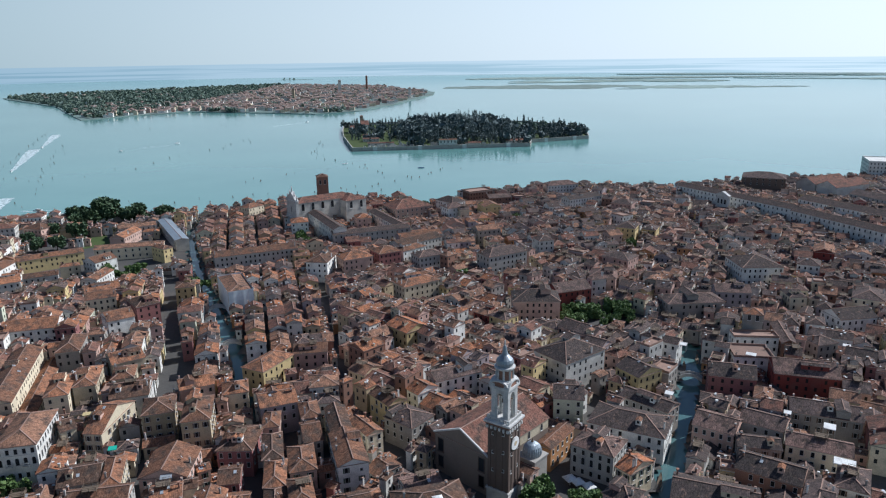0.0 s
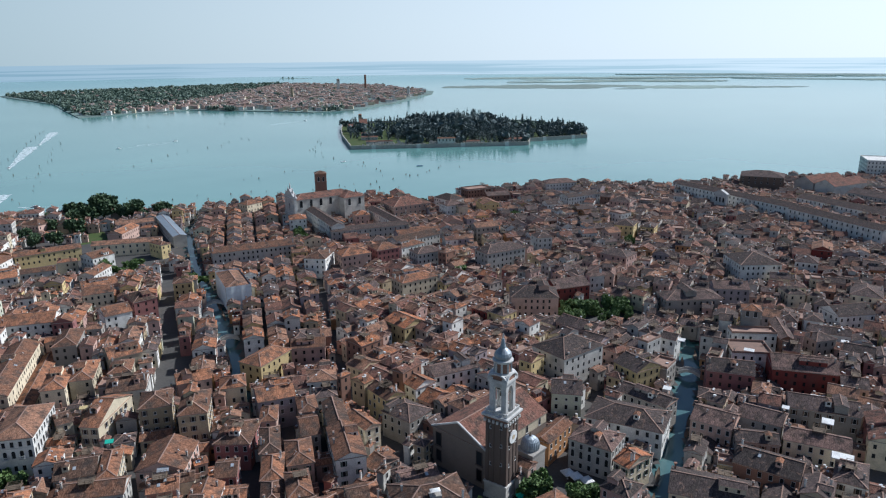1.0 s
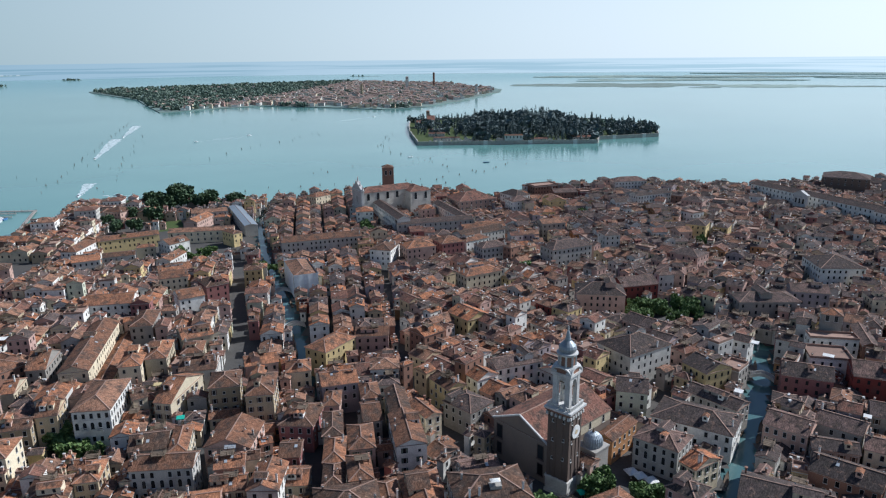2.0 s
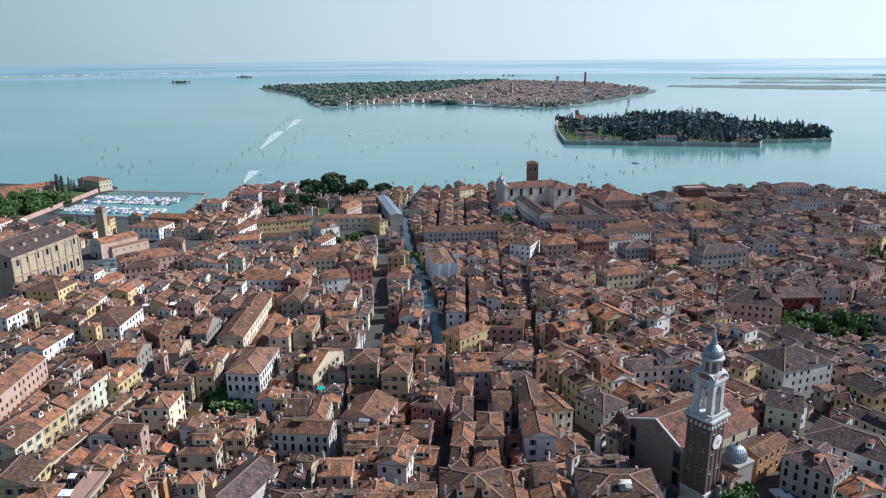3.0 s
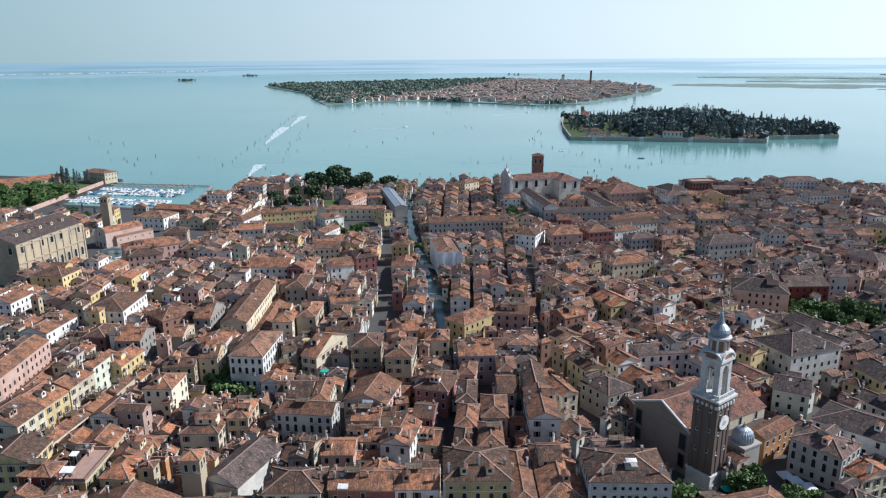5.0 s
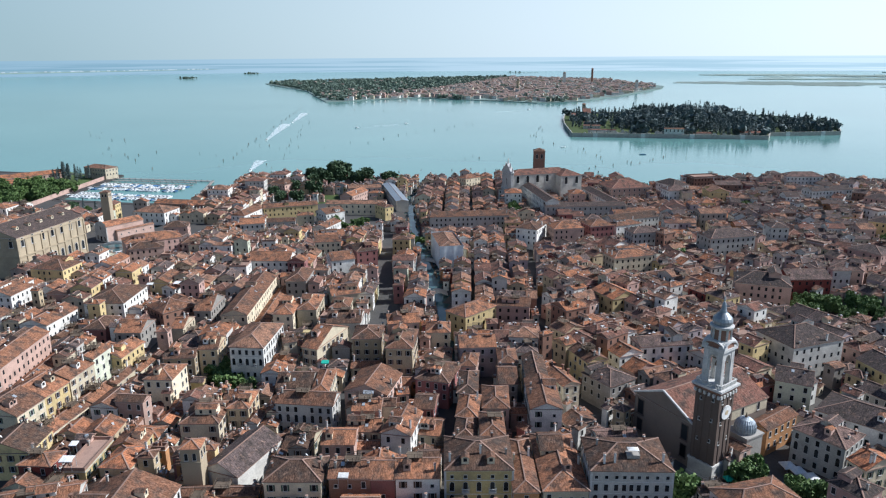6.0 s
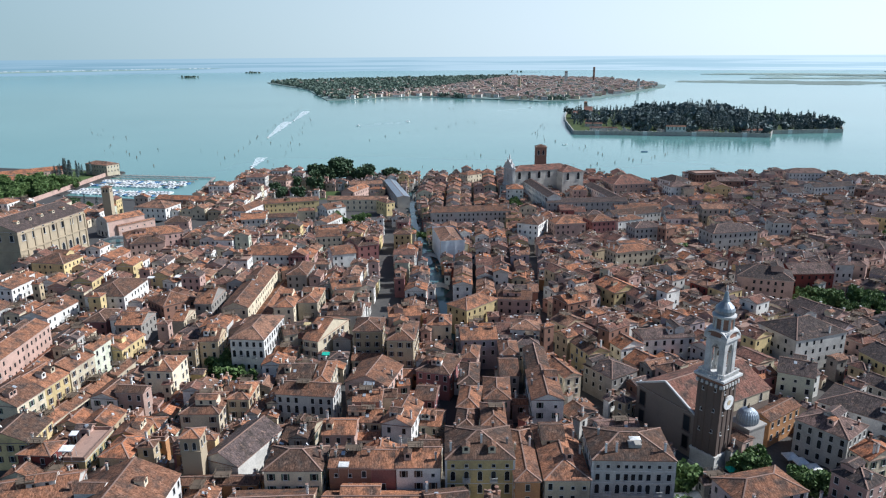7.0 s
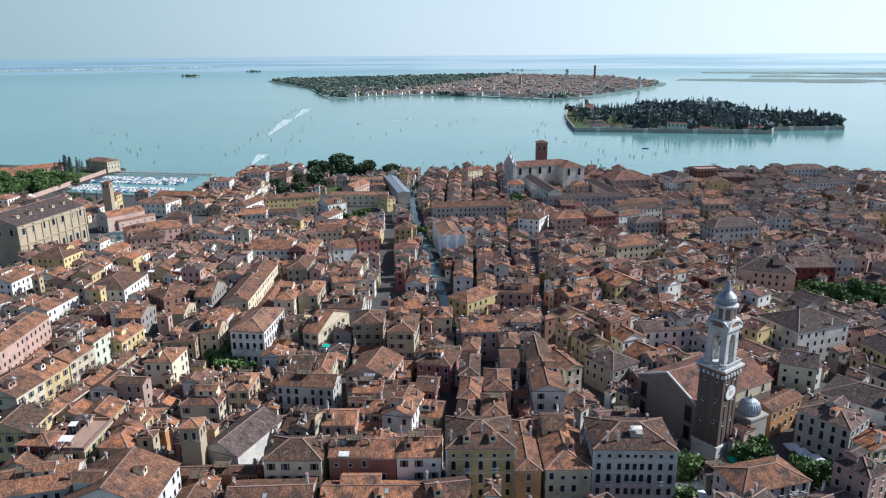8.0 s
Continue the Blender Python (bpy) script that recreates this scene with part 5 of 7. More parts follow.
# houses in the west: x, y, width, depth, height, turn, roof, colour
plot(-212.1, 149.3, 18.4, 10, 12.8, 110, 'g', 'rose')
plot(-220.8, 173.3, 32.6, 10, 12.8, 110, 'g', 'rose')
plot(-187.2, 142.1, 11.6, 16, 11.8, 99, 'g', 'cream')
plot(-189, 153.6, 11.2, 16, 11.8, 98, 'g', 'yellow')
plot(-188, 166.3, 12.8, 10, 12.3, 100, 'g', 'cream')
plot(-188.6, 178.1, 16.3, 11, 13.8, 102, 'g', 'mint')
plot(-188.2, 190.6, 14.6, 9, 9.8, 100, 'g', 'yellow')
plot(-163.8, 160.1, 12, 8.7, 8.8, 101, 'g', 'white')
plot(-155.2, 159.1, 7.9, 15, 10.8, 102, 'G', 'rose')
plot(-155.1, 174.5, 9.4, 11.9, 12.8, 15, 'h', 'cream')
plot(-161, 190.4, 10.6, 8.3, 11.8, 23, 'g', 'ochre')
plot(-155, 200, 6.6, 12, 12.8, 21, 'g', 'ochre')
plot(-128.6, 159.9, 11.5, 14, 9.8, 18, 'h', 'cream')
plot(-171.6, 130.8, 12.4, 14, 8.8, 109, 'g', 'yellow')
plot(-156.4, 125.6, 9.1, 7.2, 9.3, 14, 'h', 'red')
plot(-147.4, 132.7, 5.8, 16, 7.8, 17, 'f', 'yellow')
plot(-136.5, 134.3, 8.5, 11.2, 8.3, 12, 'h', 'ochre')
plot(-139.8, 129.4, 4.2, 10, 6.8, 18, 'g', 'white')
plot(-154.7, 161.5, 6, 12, 8.8, 32, 'g', 'grey')

# low buildings added in front of the terraces to keep their fronts in the camera's view: x, y, width, depth, height,
# turn, roof, colour
plot(-204, 152.3, 18, 6.4, 4.2, 110, 'g', 'cream')
plot(-212.7, 176.2, 32.2, 6.4, 4.2, 110, 'g', 'cream')
plot(-175.8, 144, 11.2, 6.4, 4.2, 99, 'g', 'cream')
plot(-177.5, 155.1, 10.8, 6.4, 4.2, 98, 'g', 'cream')
plot(-179.5, 167.8, 12.4, 6.4, 4.2, 100, 'g', 'cream')
plot(-179.7, 180, 15.9, 6.4, 5.2, 102, 'g', 'cream')
plot(-180.3, 192, 14.2, 6.4, 4.2, 100, 'g', 'cream')
plot(-144.4, 161.4, 7.5, 6.4, 4.2, 102, 'g', 'cream')
plot(-161.6, 134.2, 12, 6.4, 4.2, 109, 'g', 'cream')
plot(-130.2, 180.9, 10.6, 6.4, 5.2, 17, 'g', 'cream')
plot(-100.2, 214.4, 9.9, 6.4, 5.2, 17, 'g', 'cream')
plot(-83.9, 205.7, 8.9, 6.4, 5.2, 14, 'g', 'cream')
plot(-275.8, 230.2, 14.7, 6.4, 4.2, 102, 'g', 'cream')
plot(-233.1, 211.7, 20.2, 6.4, 4.2, 101, 'g', 'cream')
plot(-166.7, 259.4, 52.7, 6.4, 4.2, 108, 'g', 'cream')
plot(-145.6, 232.1, 7.8, 6.4, 4.2, 18, 'g', 'cream')

# houses between the narrow streets: x, y, width, depth, height, turn, roof, colour
plot(-145.1, 198.4, 3.5, 16, 10.8, 2, 'g', 'white')
plot(-131.7, 214.3, 7.4, 14, 11.8, 40, 'g', 'cream')
plot(-118.9, 219.8, 6.2, 23.3, 11.8, -3, 'g', 'cream')
plot(-123.9, 211.2, 8.8, 10.9, 8.8, 0, 'G', 'grey')
plot(-122, 205.3, 8, 15.5, 6.8, 4, 'G', 'grey')
plot(-113.3, 188, 11.5, 12, 9.8, 18, 'g', 'grey')
plot(-103.3, 188.3, 5.3, 16.5, 10.8, 17, 'h', 'cream')
plot(-121.5, 168.7, 6.6, 11.7, 10.8, 17, 'h', 'ochre')
plot(-113.8, 175.2, 7.8, 20.2, 6.8, 18, 'G', 'grey')
plot(-104.4, 174.5, 6.4, 14, 6.8, 47, 'g', 'cream')
plot(-87.1, 192, 14.3, 16, 10.8, 4, 'G', 'rose')
plot(-103.1, 224, 10.3, 13, 13.8, 17, 'h', 'ochre')
plot(-86.9, 217.5, 9.3, 17.3, 15.8, 14, 'h', 'ochre')
plot(-69.8, 208.3, 11.6, 16, 9.8, 0, 'h', 'plum')
plot(-78, 194, 5.8, 7, 7.8, 30, 'g', 'rose')
plot(-78.2, 182.4, 6, 8, 9.8, 18, 'g', 'cream')
plot(-92.9, 181.6, 5.6, 13, 8.8, 18, 'g', 'rose')
plot(-120.2, 240, 13.4, 14, 12.3, 17, 'g', 'stone')
plot(-63.3, 232.5, 13.1, 12, 11.8, 22, 'g', 'lilac')
plot(-50, 225.3, 6.5, 12, 10.8, 18, 'h', 'grey')
plot(-62.4, 220.3, 6.1, 13, 9.8, 9, 'h', 'rose')
plot(-57.5, 201.3, 6.3, 16, 10.8, 14, 'h', 'cream')
plot(-52.9, 185.8, 6.3, 14, 10.8, 11, 'h', 'grey')
plot(-47, 212.1, 6, 14, 9.8, 18, 'g', 'grey')
plot(-46.9, 195.7, 8.1, 15, 9.8, 15, 'h', 'rose')
plot(-42.6, 174, 6.7, 13, 12.8, 17, 'h', 'brick')
plot(-34.4, 168.6, 5.7, 8, 10.8, 26, 'g', 'grey')
plot(-49.8, 172.6, 6.2, 12, 10.8, 12, 'h', 'cream')
plot(-38, 214.7, 6.9, 18, 12.8, 17, 'G', 'cream')
plot(-32.1, 196.7, 9.3, 20, 12.8, 17, 'G', 'white')
plot(-28.9, 183.8, 6.6, 14, 8.8, 10, 'g', 'white')
plot(-28.3, 211.7, 9.3, 20, 11.8, 38, 'G', 'cream')
plot(-22.4, 232.9, 12.4, 8, 11.8, -51, 'g', 'yellow')
plot(-19.8, 234.3, 10.9, 14, 11.8, 27, 'h', 'yellow')
plot(-15.9, 191.4, 17.4, 19, 12.8, 28, 'h', 'stone')
plot(-9.9, 175.3, 15.1, 8, 12.8, 19, 'g', 'stone')
plot(-14.1, 221.8, 11.7, 13, 9.8, 51, 'h', 'grey')
plot(44, 233.1, 10.6, 12, 12.8, -10, 'g', 'mint')
plot(-18.7, 300.7, 14.7, 13.4, 12.8, -47, 'g', 'orangeroof')
plot(-66.6, 168.3, 4.3, 12, 8.8, -13, 'g', 'rose')
plot(-67.6, 188.4, 6.2, 10, 8.8, 10, 'g', 'plum')
plot(-62.2, 177.2, 6.7, 10, 6.8, 9, 'g', 'cream')
plot(-80.1, 169.2, 12.3, 12, 8.8, 15, 'g', 'cream')
plot(-85.8, 163.2, 8, 11, 7.8, 15, 'g', 'cream')
plot(-95.6, 159.6, 7.7, 13, 6.8, 7, 'g', 'cream')
plot(16.8, 169.1, 7.6, 4, 6.8, 27, 'g', 'grey')

# houses towards the shore: x, y, width, depth, height, turn, roof, colour
plot(-198, 311.3, 22.3, 14, 10.8, 17, 'g', 'white')
plot(-161.9, 320.4, 12.2, 14, 11.8, 38, 'g', 'white')
plot(-156.5, 337.4, 11.4, 15, 12.8, 42, 'h', 'plum')
plot(-145.4, 367.1, 9.8, 11, 11.8, 17, 'h', 'yellow')
plot(-287.2, 227.9, 15.1, 16, 10.8, 102, 'g', 'white')
plot(-286.7, 215.7, 15.6, 14, 9.8, 97, 'g', 'cream')
plot(-267.1, 201.5, 11.8, 12, 9.8, 96, 'g', 'white')
plot(-242.5, 209.8, 20.6, 12, 9.8, 101, 'g', 'white')
plot(-231.5, 236.1, 17.3, 24, 11.8, 17, 'h', 'white')
plot(-215.3, 210.1, 9, 13.7, 9.8, 17, 'h', 'plum')
plot(-199.8, 211.2, 10.1, 14, 9.8, 17, 'g', 'grey')
plot(-183.7, 220.2, 4.5, 13.1, 9.8, 17, 'g', 'cream')
plot(-202.3, 235.7, 15, 14.3, 9.8, -25, 'h', 'brick')
plot(-185.7, 240.6, 7.1, 18.7, 10.8, 17, 'g', 'grey')
plot(-230.5, 267.2, 15, 9, 9.8, 106, 'g', 'yellow')
plot(-220.5, 262.1, 11.5, 9, 8.8, 83, 'g', 'white')
plot(-175.4, 256.5, 53.1, 11, 10.8, 108, 'g', 'cream')
plot(-149.6, 244.5, 8.2, 18.7, 11.8, 18, 'h', 'cream')
plot(-142.7, 252.3, 8.1, 18.7, 11.8, 17, 'h', 'cream')
plot(-130.9, 257.7, 8.2, 12, 10.8, 17, 'h', 'cream')
plot(-168, 288.2, 12, 28.6, 10.8, 17, 'h', 'grey')
plot(-99.5, 250.2, 12.6, 10, 9.8, 26, 'g', 'rose')
plot(-81.8, 243.3, 9.3, 10.5, 10.8, 17, 'h', 'cream')
plot(-278.6, 311, 22.7, 16, 10.8, 39, 'h', 'rose')
plot(-124.5, 435.8, 52.3, 12, 11.8, 24, 'g', 'stone')
plot(-137.9, 274.1, 12.7, 14, 10.8, 36, 'g', 'cream')
plot(-184.6, 350.2, 14.6, 12, 11.8, 27, 'g', 'cream')
plot(-81.1, 412.8, 20.2, 18, 13.8, 29, 'h', 'white')
plot(-53, 428.7, 39.5, 12, 12.8, 42, 'g', 'rose')
plot(-24.3, 439.4, 24.1, 14, 11.8, 43, 'h', 'white')
plot(-18.5, 368.3, 22.4, 16, 10.8, 31, 'g', 'cream')

# houses by the eastern canal: x, y, width, depth, height, turn, roof, colour
plot(49.9, 266.3, 17.9, 23.1, 14.8, -52, 'h', 'stone')
plot(62.7, 276.3, 23.1, 14, 13.8, 45, 'h', 'stone')
plot(63, 217.8, 25.8, 16, 9.8, -27, 'h', 'white')
plot(48.6, 201.6, 14.3, 11.8, 10.8, -34, 'h', 'stone')
plot(48.4, 192.3, 7.2, 13, 6.8, -24, 'h', 'ochre')
plot(57.2, 190.5, 5.5, 11, 9.8, -52, 'g', 'cream')
plot(63.9, 189.3, 8.9, 11.6, 10.8, -63, 'h', 'cream')
plot(73, 232.4, 20.3, 9, 9.8, -44, 'g', 'grey')
plot(75.6, 254.6, 12.1, 13, 11.8, -59, 'g', 'yellow')
plot(84.8, 247.8, 13.3, 20.9, 11.8, -33, 'h', 'cream')
plot(92.4, 215.7, 13.5, 13, 9.8, -34, 'g', 'rose')
plot(108.9, 216.7, 15.5, 13, 9.8, -35, 'g', 'grey')
plot(101.2, 204.2, 14.6, 10, 8.8, -14, 'g', 'grey')
plot(120.4, 202.5, 19.1, 10, 8.8, -27, 'g', 'cream')
plot(99.1, 189.4, 18.5, 12, 8.8, -34, 'g', 'brick')
plot(77, 176.5, 23.3, 14, 8.8, -22, 'g', 'cream')
plot(139.9, 252.8, 23.1, 15, 11.8, -16, 'g', 'red')
plot(111, 251.5, 17.1, 13, 11.8, -18, 'g', 'plum')
plot(132, 221.7, 22.3, 12, 10.8, -22, 'g', 'grey')
plot(120.9, 183.4, 8.5, 14, 8.8, -32, 'h', 'white')
plot(169.9, 368.5, 20.7, 33.3, 17.8, -13, 'h', 'white')
plot(126.5, 271.1, 15.8, 13, 10.8, -8, 'f', 'white')
plot(135.9, 289.2, 19.1, 7, 10.8, -5, 'f', 'white')
plot(150.9, 293.1, 6.1, 24, 9.8, -13, 'G', 'brick')
plot(161.6, 282.4, 10.3, 9.6, 10.8, 16, 'h', 'grey')
plot(193.3, 316.6, 19.3, 14, 9.8, 10, 'g', 'white')
plot(178.1, 340.7, 8.4, 12, 11.8, -2, 'h', 'cream')
plot(65.3, 358.8, 20.1, 14, 10.8, 20, 'g', 'red')
plot(84.1, 361.9, 16.6, 18, 13.8, 5, 'h', 'rose')
plot(44.4, 335.4, 23.4, 16, 13.8, -2, 'h', 'rose')
plot(185.4, 349.4, 9.4, 14, 11.8, -13, 'h', 'cream')
plot(215.6, 338.9, 14.1, 20, 11.8, -31, 'h', 'cream')


# ---- the rest of the town: terraces on the local street grid ----
claim_box(-232, 457, 98, 92, 25)      # the convent court stays open
for pts, wide in CANALS:
    for (x0, y0), (x1, y1) in zip(pts, pts[1:]):
        L, t = math.hypot(x1 - x0, y1 - y0), math.atan2(y1 - y0, x1 - x0)
        claim(corners((x0 + x1) / 2, (y0 + y1) / 2, L + 2, wide, t), False)
for pts, wide in STREETS:
    for (x0, y0), (x1, y1) in zip(pts, pts[1:]):
        L, t = math.hypot(x1 - x0, y1 - y0), math.atan2(y1 - y0, x1 - x0)
        claim(corners((x0 + x1) / 2, (y0 + y1) / 2, L, wide, t), False)
for x, y, r in SQUARES:
    claim(corners(x, y, r * 1.7, r * 1.7, 0.3), False)

PALETTE = ["cream"] * 4 + ["white"] * 8 + ["grey"] * 3 + ["stone"] * 7 + ["ochre"] * 2 + ["rose"] * 6 + ["pink"] * 6 + ["brick"] * 2 + ["plum"] * 3 + ["lilac"] * 3 + ["red", "yellow", "orange", "lilac", "lilac"]


def sightline_cap(x, y, h):
    """Caps a height so the camera, 118 m above the origin, sees fronts behind."""
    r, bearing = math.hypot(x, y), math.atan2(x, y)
    for far, side, half, high in SEEN_FRONTS:
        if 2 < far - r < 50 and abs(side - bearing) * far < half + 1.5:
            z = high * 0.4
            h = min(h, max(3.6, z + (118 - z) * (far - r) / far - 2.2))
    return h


def fill(turn, region, seed, colours, low=6.5, high=12.5, small=1.0, along=0.46, sway=5):
    """Terraces on a turned grid over the part of the plan for which region(x, y) holds."""
    rng = random.Random(seed)
    t = radians(turn)
    c, s = math.cos(t), math.sin(t)
    v = -300.0
    row = 0
    while v < 900:
        deep = rng.uniform(7.5, 11.5) * small
        u = -900.0 + rng.uniform(0, 10)
        while u < 900:
            wide = rng.uniform(4.6, 11.0) * small
            x, y = (u + wide / 2) * c - (v + deep / 2) * s, (u + wide / 2) * s + (v + deep / 2) * c
            u += wide + (2.2 if rng.random() < 0.09 else 0.05)
            if not region(x, y) or not in_view(x, y):
                continue
            h = (rng.uniform(low, high) + (rng.uniform(2, 5) if rng.random() < 0.12 else 0)) * (1.0 if y < 330 else 0.86)
            h *= 0.58 if -300 < x < -178 and 378 < y < 470 else (0.75 if -150 < x < -30 and 455 < y < 530 else 1.0)
            h *= 0.72 if x > 160 and y > 430 else 1.0
            tilt = turn + rng.uniform(-sway, sway)
            for k, (dw, dd) in enumerate(((1, 1), (0.75, 0.9), (0.6, 0.65), (0.45, 0.5))):
                ring = corners(x, y, wide * dw, deep * dd, radians(tilt))
                if all(inside(px, py, SHORE) for px, py in ring) and claim(ring, True, 0.5):
                    r = rng.random()
                    lots.append((x, y, wide * dw, deep * dd, sightline_cap(x, y, h), tilt, "g" if r < along else ("h" if r < along + 0.18 else ("G" if r < 0.96 else "f")), rng.choice(colours)))
                    break
        row += 1
        v += deep + (0.1 if row % 2 else rng.uniform(1.6, 2.6))


def in_view(x, y):
    bearing = math.degrees(math.atan2(x, y))
    return -53 < bearing < 36 and math.hypot(x, y) > 112 and (y > 128 or x < -60)


LIGHT = ["cream"] * 8 + ["white"] * 12 + ["stone"] * 3 + ["ochre"] * 4 + ["rose"] * 3 + ["yellow"] * 3 + ["pink"] * 2 + ["grey", "grey", "plum", "orange", "mint", "mint"]
east = lambda x, y: x > 62 + (y - 190) * 0.42 if y < 300 else x > 108 + (y - 300) * 0.05
core = lambda x, y: not east(x, y) and x > -38 - (y - 190) * 0.12 and y < 440
grounds = lambda x, y: x < -395 and y > 385 or x < -470 or (x < -365 and 400 < y < 470)
basin = lambda x, y: -372 < x < -282 and 290 < y < 400
lots = []
# larger palaces scattered through the town
rng = random.Random(51)
for _ in range(110):
    x, y = rng.uniform(-400, 420), rng.uniform(250, 680)
    if -300 < x < -178 and 378 < y < 470:
        continue
    if not in_view(x, y) or grounds(x, y) or basin(x, y):
        continue
    w, d, h = rng.uniform(11, 19), rng.uniform(9.5, 14), rng.uniform(10.5, 14.5)
    turn = (-28 if east(x, y) else (-43 if core(x, y) else 16)) + rng.choice((0, 90)) + rng.uniform(-4, 4)
    ring = corners(x, y, w, d, radians(turn))
    if rng.random() < 0.5 and all(inside(px, py, SHORE) for px, py in ring) and claim(ring):
        lots.append((x, y, w, d, h, turn, rng.choice("hhg"), rng.choice(("white", "white", "stone", "stone", "rose", "cream", "grey", "pink", "yellow", "red"))))
fill(106, lambda x, y: not east(x, y) and not core(x, y) and not grounds(x, y) and not basin(x, y) and x < -60 - (y - 190) * 0.1, 11, LIGHT, 5.5, 11.0, 1.0, 0.72, 2.5)
fill(16, lambda x, y: not east(x, y) and not core(x, y) and not grounds(x, y) and not basin(x, y), 14, PALETTE, 6.0, 12.0, 1.0)
fill(8, lambda x, y: basin(x, y) and x > -318 + (y - 290) * 0.1 + 18, 15, LIGHT, 6, 10)
fill(-28, east, 12, PALETTE, 6.5, 12.0, 1.0, sway=7)
fill(-43, core, 13, PALETTE, 6.5, 12.0, 1.0, sway=7)
# low infill in back yards and corners
fill(106, lambda x, y: not east(x, y) and not core(x, y) and not grounds(x, y) and not basin(x, y), 21, LIGHT, 3.5, 7.5, 0.55)
fill(-28, lambda x, y: east(x, y) or core(x, y), 22, PALETTE, 3.5, 7.5, 0.62)
lots.sort(key=lambda p: math.hypot(p[0], p[1]))
for p in lots[:210]:
    house(*p)

# the far houses, past what can be told apart one by one
crowd, crowd_mats = Mesh(), []
rng = random.Random(77)
CLUTTER = Mesh()
CLUTTER.box(-0.45, 0.45, -0.35, 0.35, -0.4, 0.35, 0)
CHIMNEY = Mesh()
CHIMNEY.box(-0.3, 0.3, -0.3, 0.3, -1.2, 1.1, 0)
CHIMNEY.box(-0.38, 0.38, -0.38, 0.38, 1.1, 1.3, 1)
SKYWINDOW = Mesh()
SKYWINDOW.box(-0.4, 0.4, -0.3, 0.3, -0.3, 0.16, 0)
for x, y, w, d, h, turn, roof, colour in lots[210:]:
    pitch = rng.uniform(0.32, 0.48)
    m = pose(x, y, GROUND, 0, 0, turn)
    c, s = math.cos(radians(turn)), math.sin(radians(turn))
    seen = "".join(k for k, (u, v) in {"F": (0, -1), "R": (1, 0), "B": (0, 1), "L": (-1, 0)}.items() if (u * c - v * s) * x + (u * s + v * c) * y < 40)
    # east of x = 40 greyer tiles stand in for the haze
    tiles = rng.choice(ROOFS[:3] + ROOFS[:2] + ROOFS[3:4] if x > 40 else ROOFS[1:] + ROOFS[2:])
    crowd.absorb(house_mesh(w, d, h, roof, pitch, WALLS[colour], rng, seen)[0], m, [WALLS[colour], WHITE_STONE, GLASS], crowd_mats)
    crowd.absorb(roof_mesh(w, d, h, roof, pitch)[0], m, [tiles, RIDGE], crowd_mats)
    rise, top = roof_shape(w, d, roof, pitch)
    what = rng.random()
    if roof != "f" and min(w, d) > 4.5 and what < 0.24:      # a raised attic room
        aw, ad = rng.uniform(2.4, min(4.6, w * 0.6)), rng.uniform(2.2, min(3.6, d * 0.6))
        px, py = rng.uniform(-0.5, 0.5) * (w - aw), rng.uniform(-0.5, 0.5) * (d - ad)
        am, amats = attic_mesh(aw, ad, rng.uniform(0.4, 1.3), WALLS[rng.choice((colour, colour, "cream", "grey"))], rng.choice(ROOFS[:4]))
        crowd.absorb(am, m @ pose(px, py, h + min(top(px, py), rise * 0.8), 0, 0, rng.choice((0, 0, 90))), amats, crowd_mats)
    elif what < 0.42 and min(w, d) > 4.5:                     # a wooden roof deck
        crowd.absorb(ALTANA[5], m @ pose(rng.uniform(-0.2, 0.2) * w, rng.uniform(-0.2, 0.2) * d, h + rise * 0.85, 0, 0, rng.choice((0, 90))), [WOOD], crowd_mats)
    for _ in range(rng.choice((0, 1, 1, 2)) if roof != "f" else 1):      # dishes, skylights, air conditioners
        px, py = rng.uniform(-w * 0.35, w * 0.35), rng.uniform(-d * 0.35, d * 0.35)
        crowd.absorb(rng.choice((CLUTTER, SKYWINDOW)), m @ pose(px, py, h + top(px, py), 0, 0, rng.uniform(0, 360)) @ Matrix.Scale(rng.uniform(0.6, 1.2), 4), [rng.choice((HULL, METAL, CANVAS, METAL, WOOD))], crowd_mats)
    for _ in range(rng.choice((0, 1, 1, 2))):
        px, py = rng.choice((-1, 1)) * (w / 2 - rng.uniform(0.4, 1.2)), rng.uniform(-d * 0.4, d * 0.4)
        crowd.absorb(CHIMNEY, m @ pose(px, py, h + top(px, py), 0, 0, 0) @ Matrix.Diagonal((1, 1, rng.uniform(0.7, 1.3), 1)), [WALLS[rng.choice(("brick", "brick", "cream", "white", "rose"))], rng.choice((RIDGE, WHITE_STONE, WHITE_STONE))], crowd_mats)
thing("far_houses", crowd.data("far_houses", crowd_mats), Matrix(), "dense old town houses with clay-tile roofs towards the shore", "houses", kind="stuff")


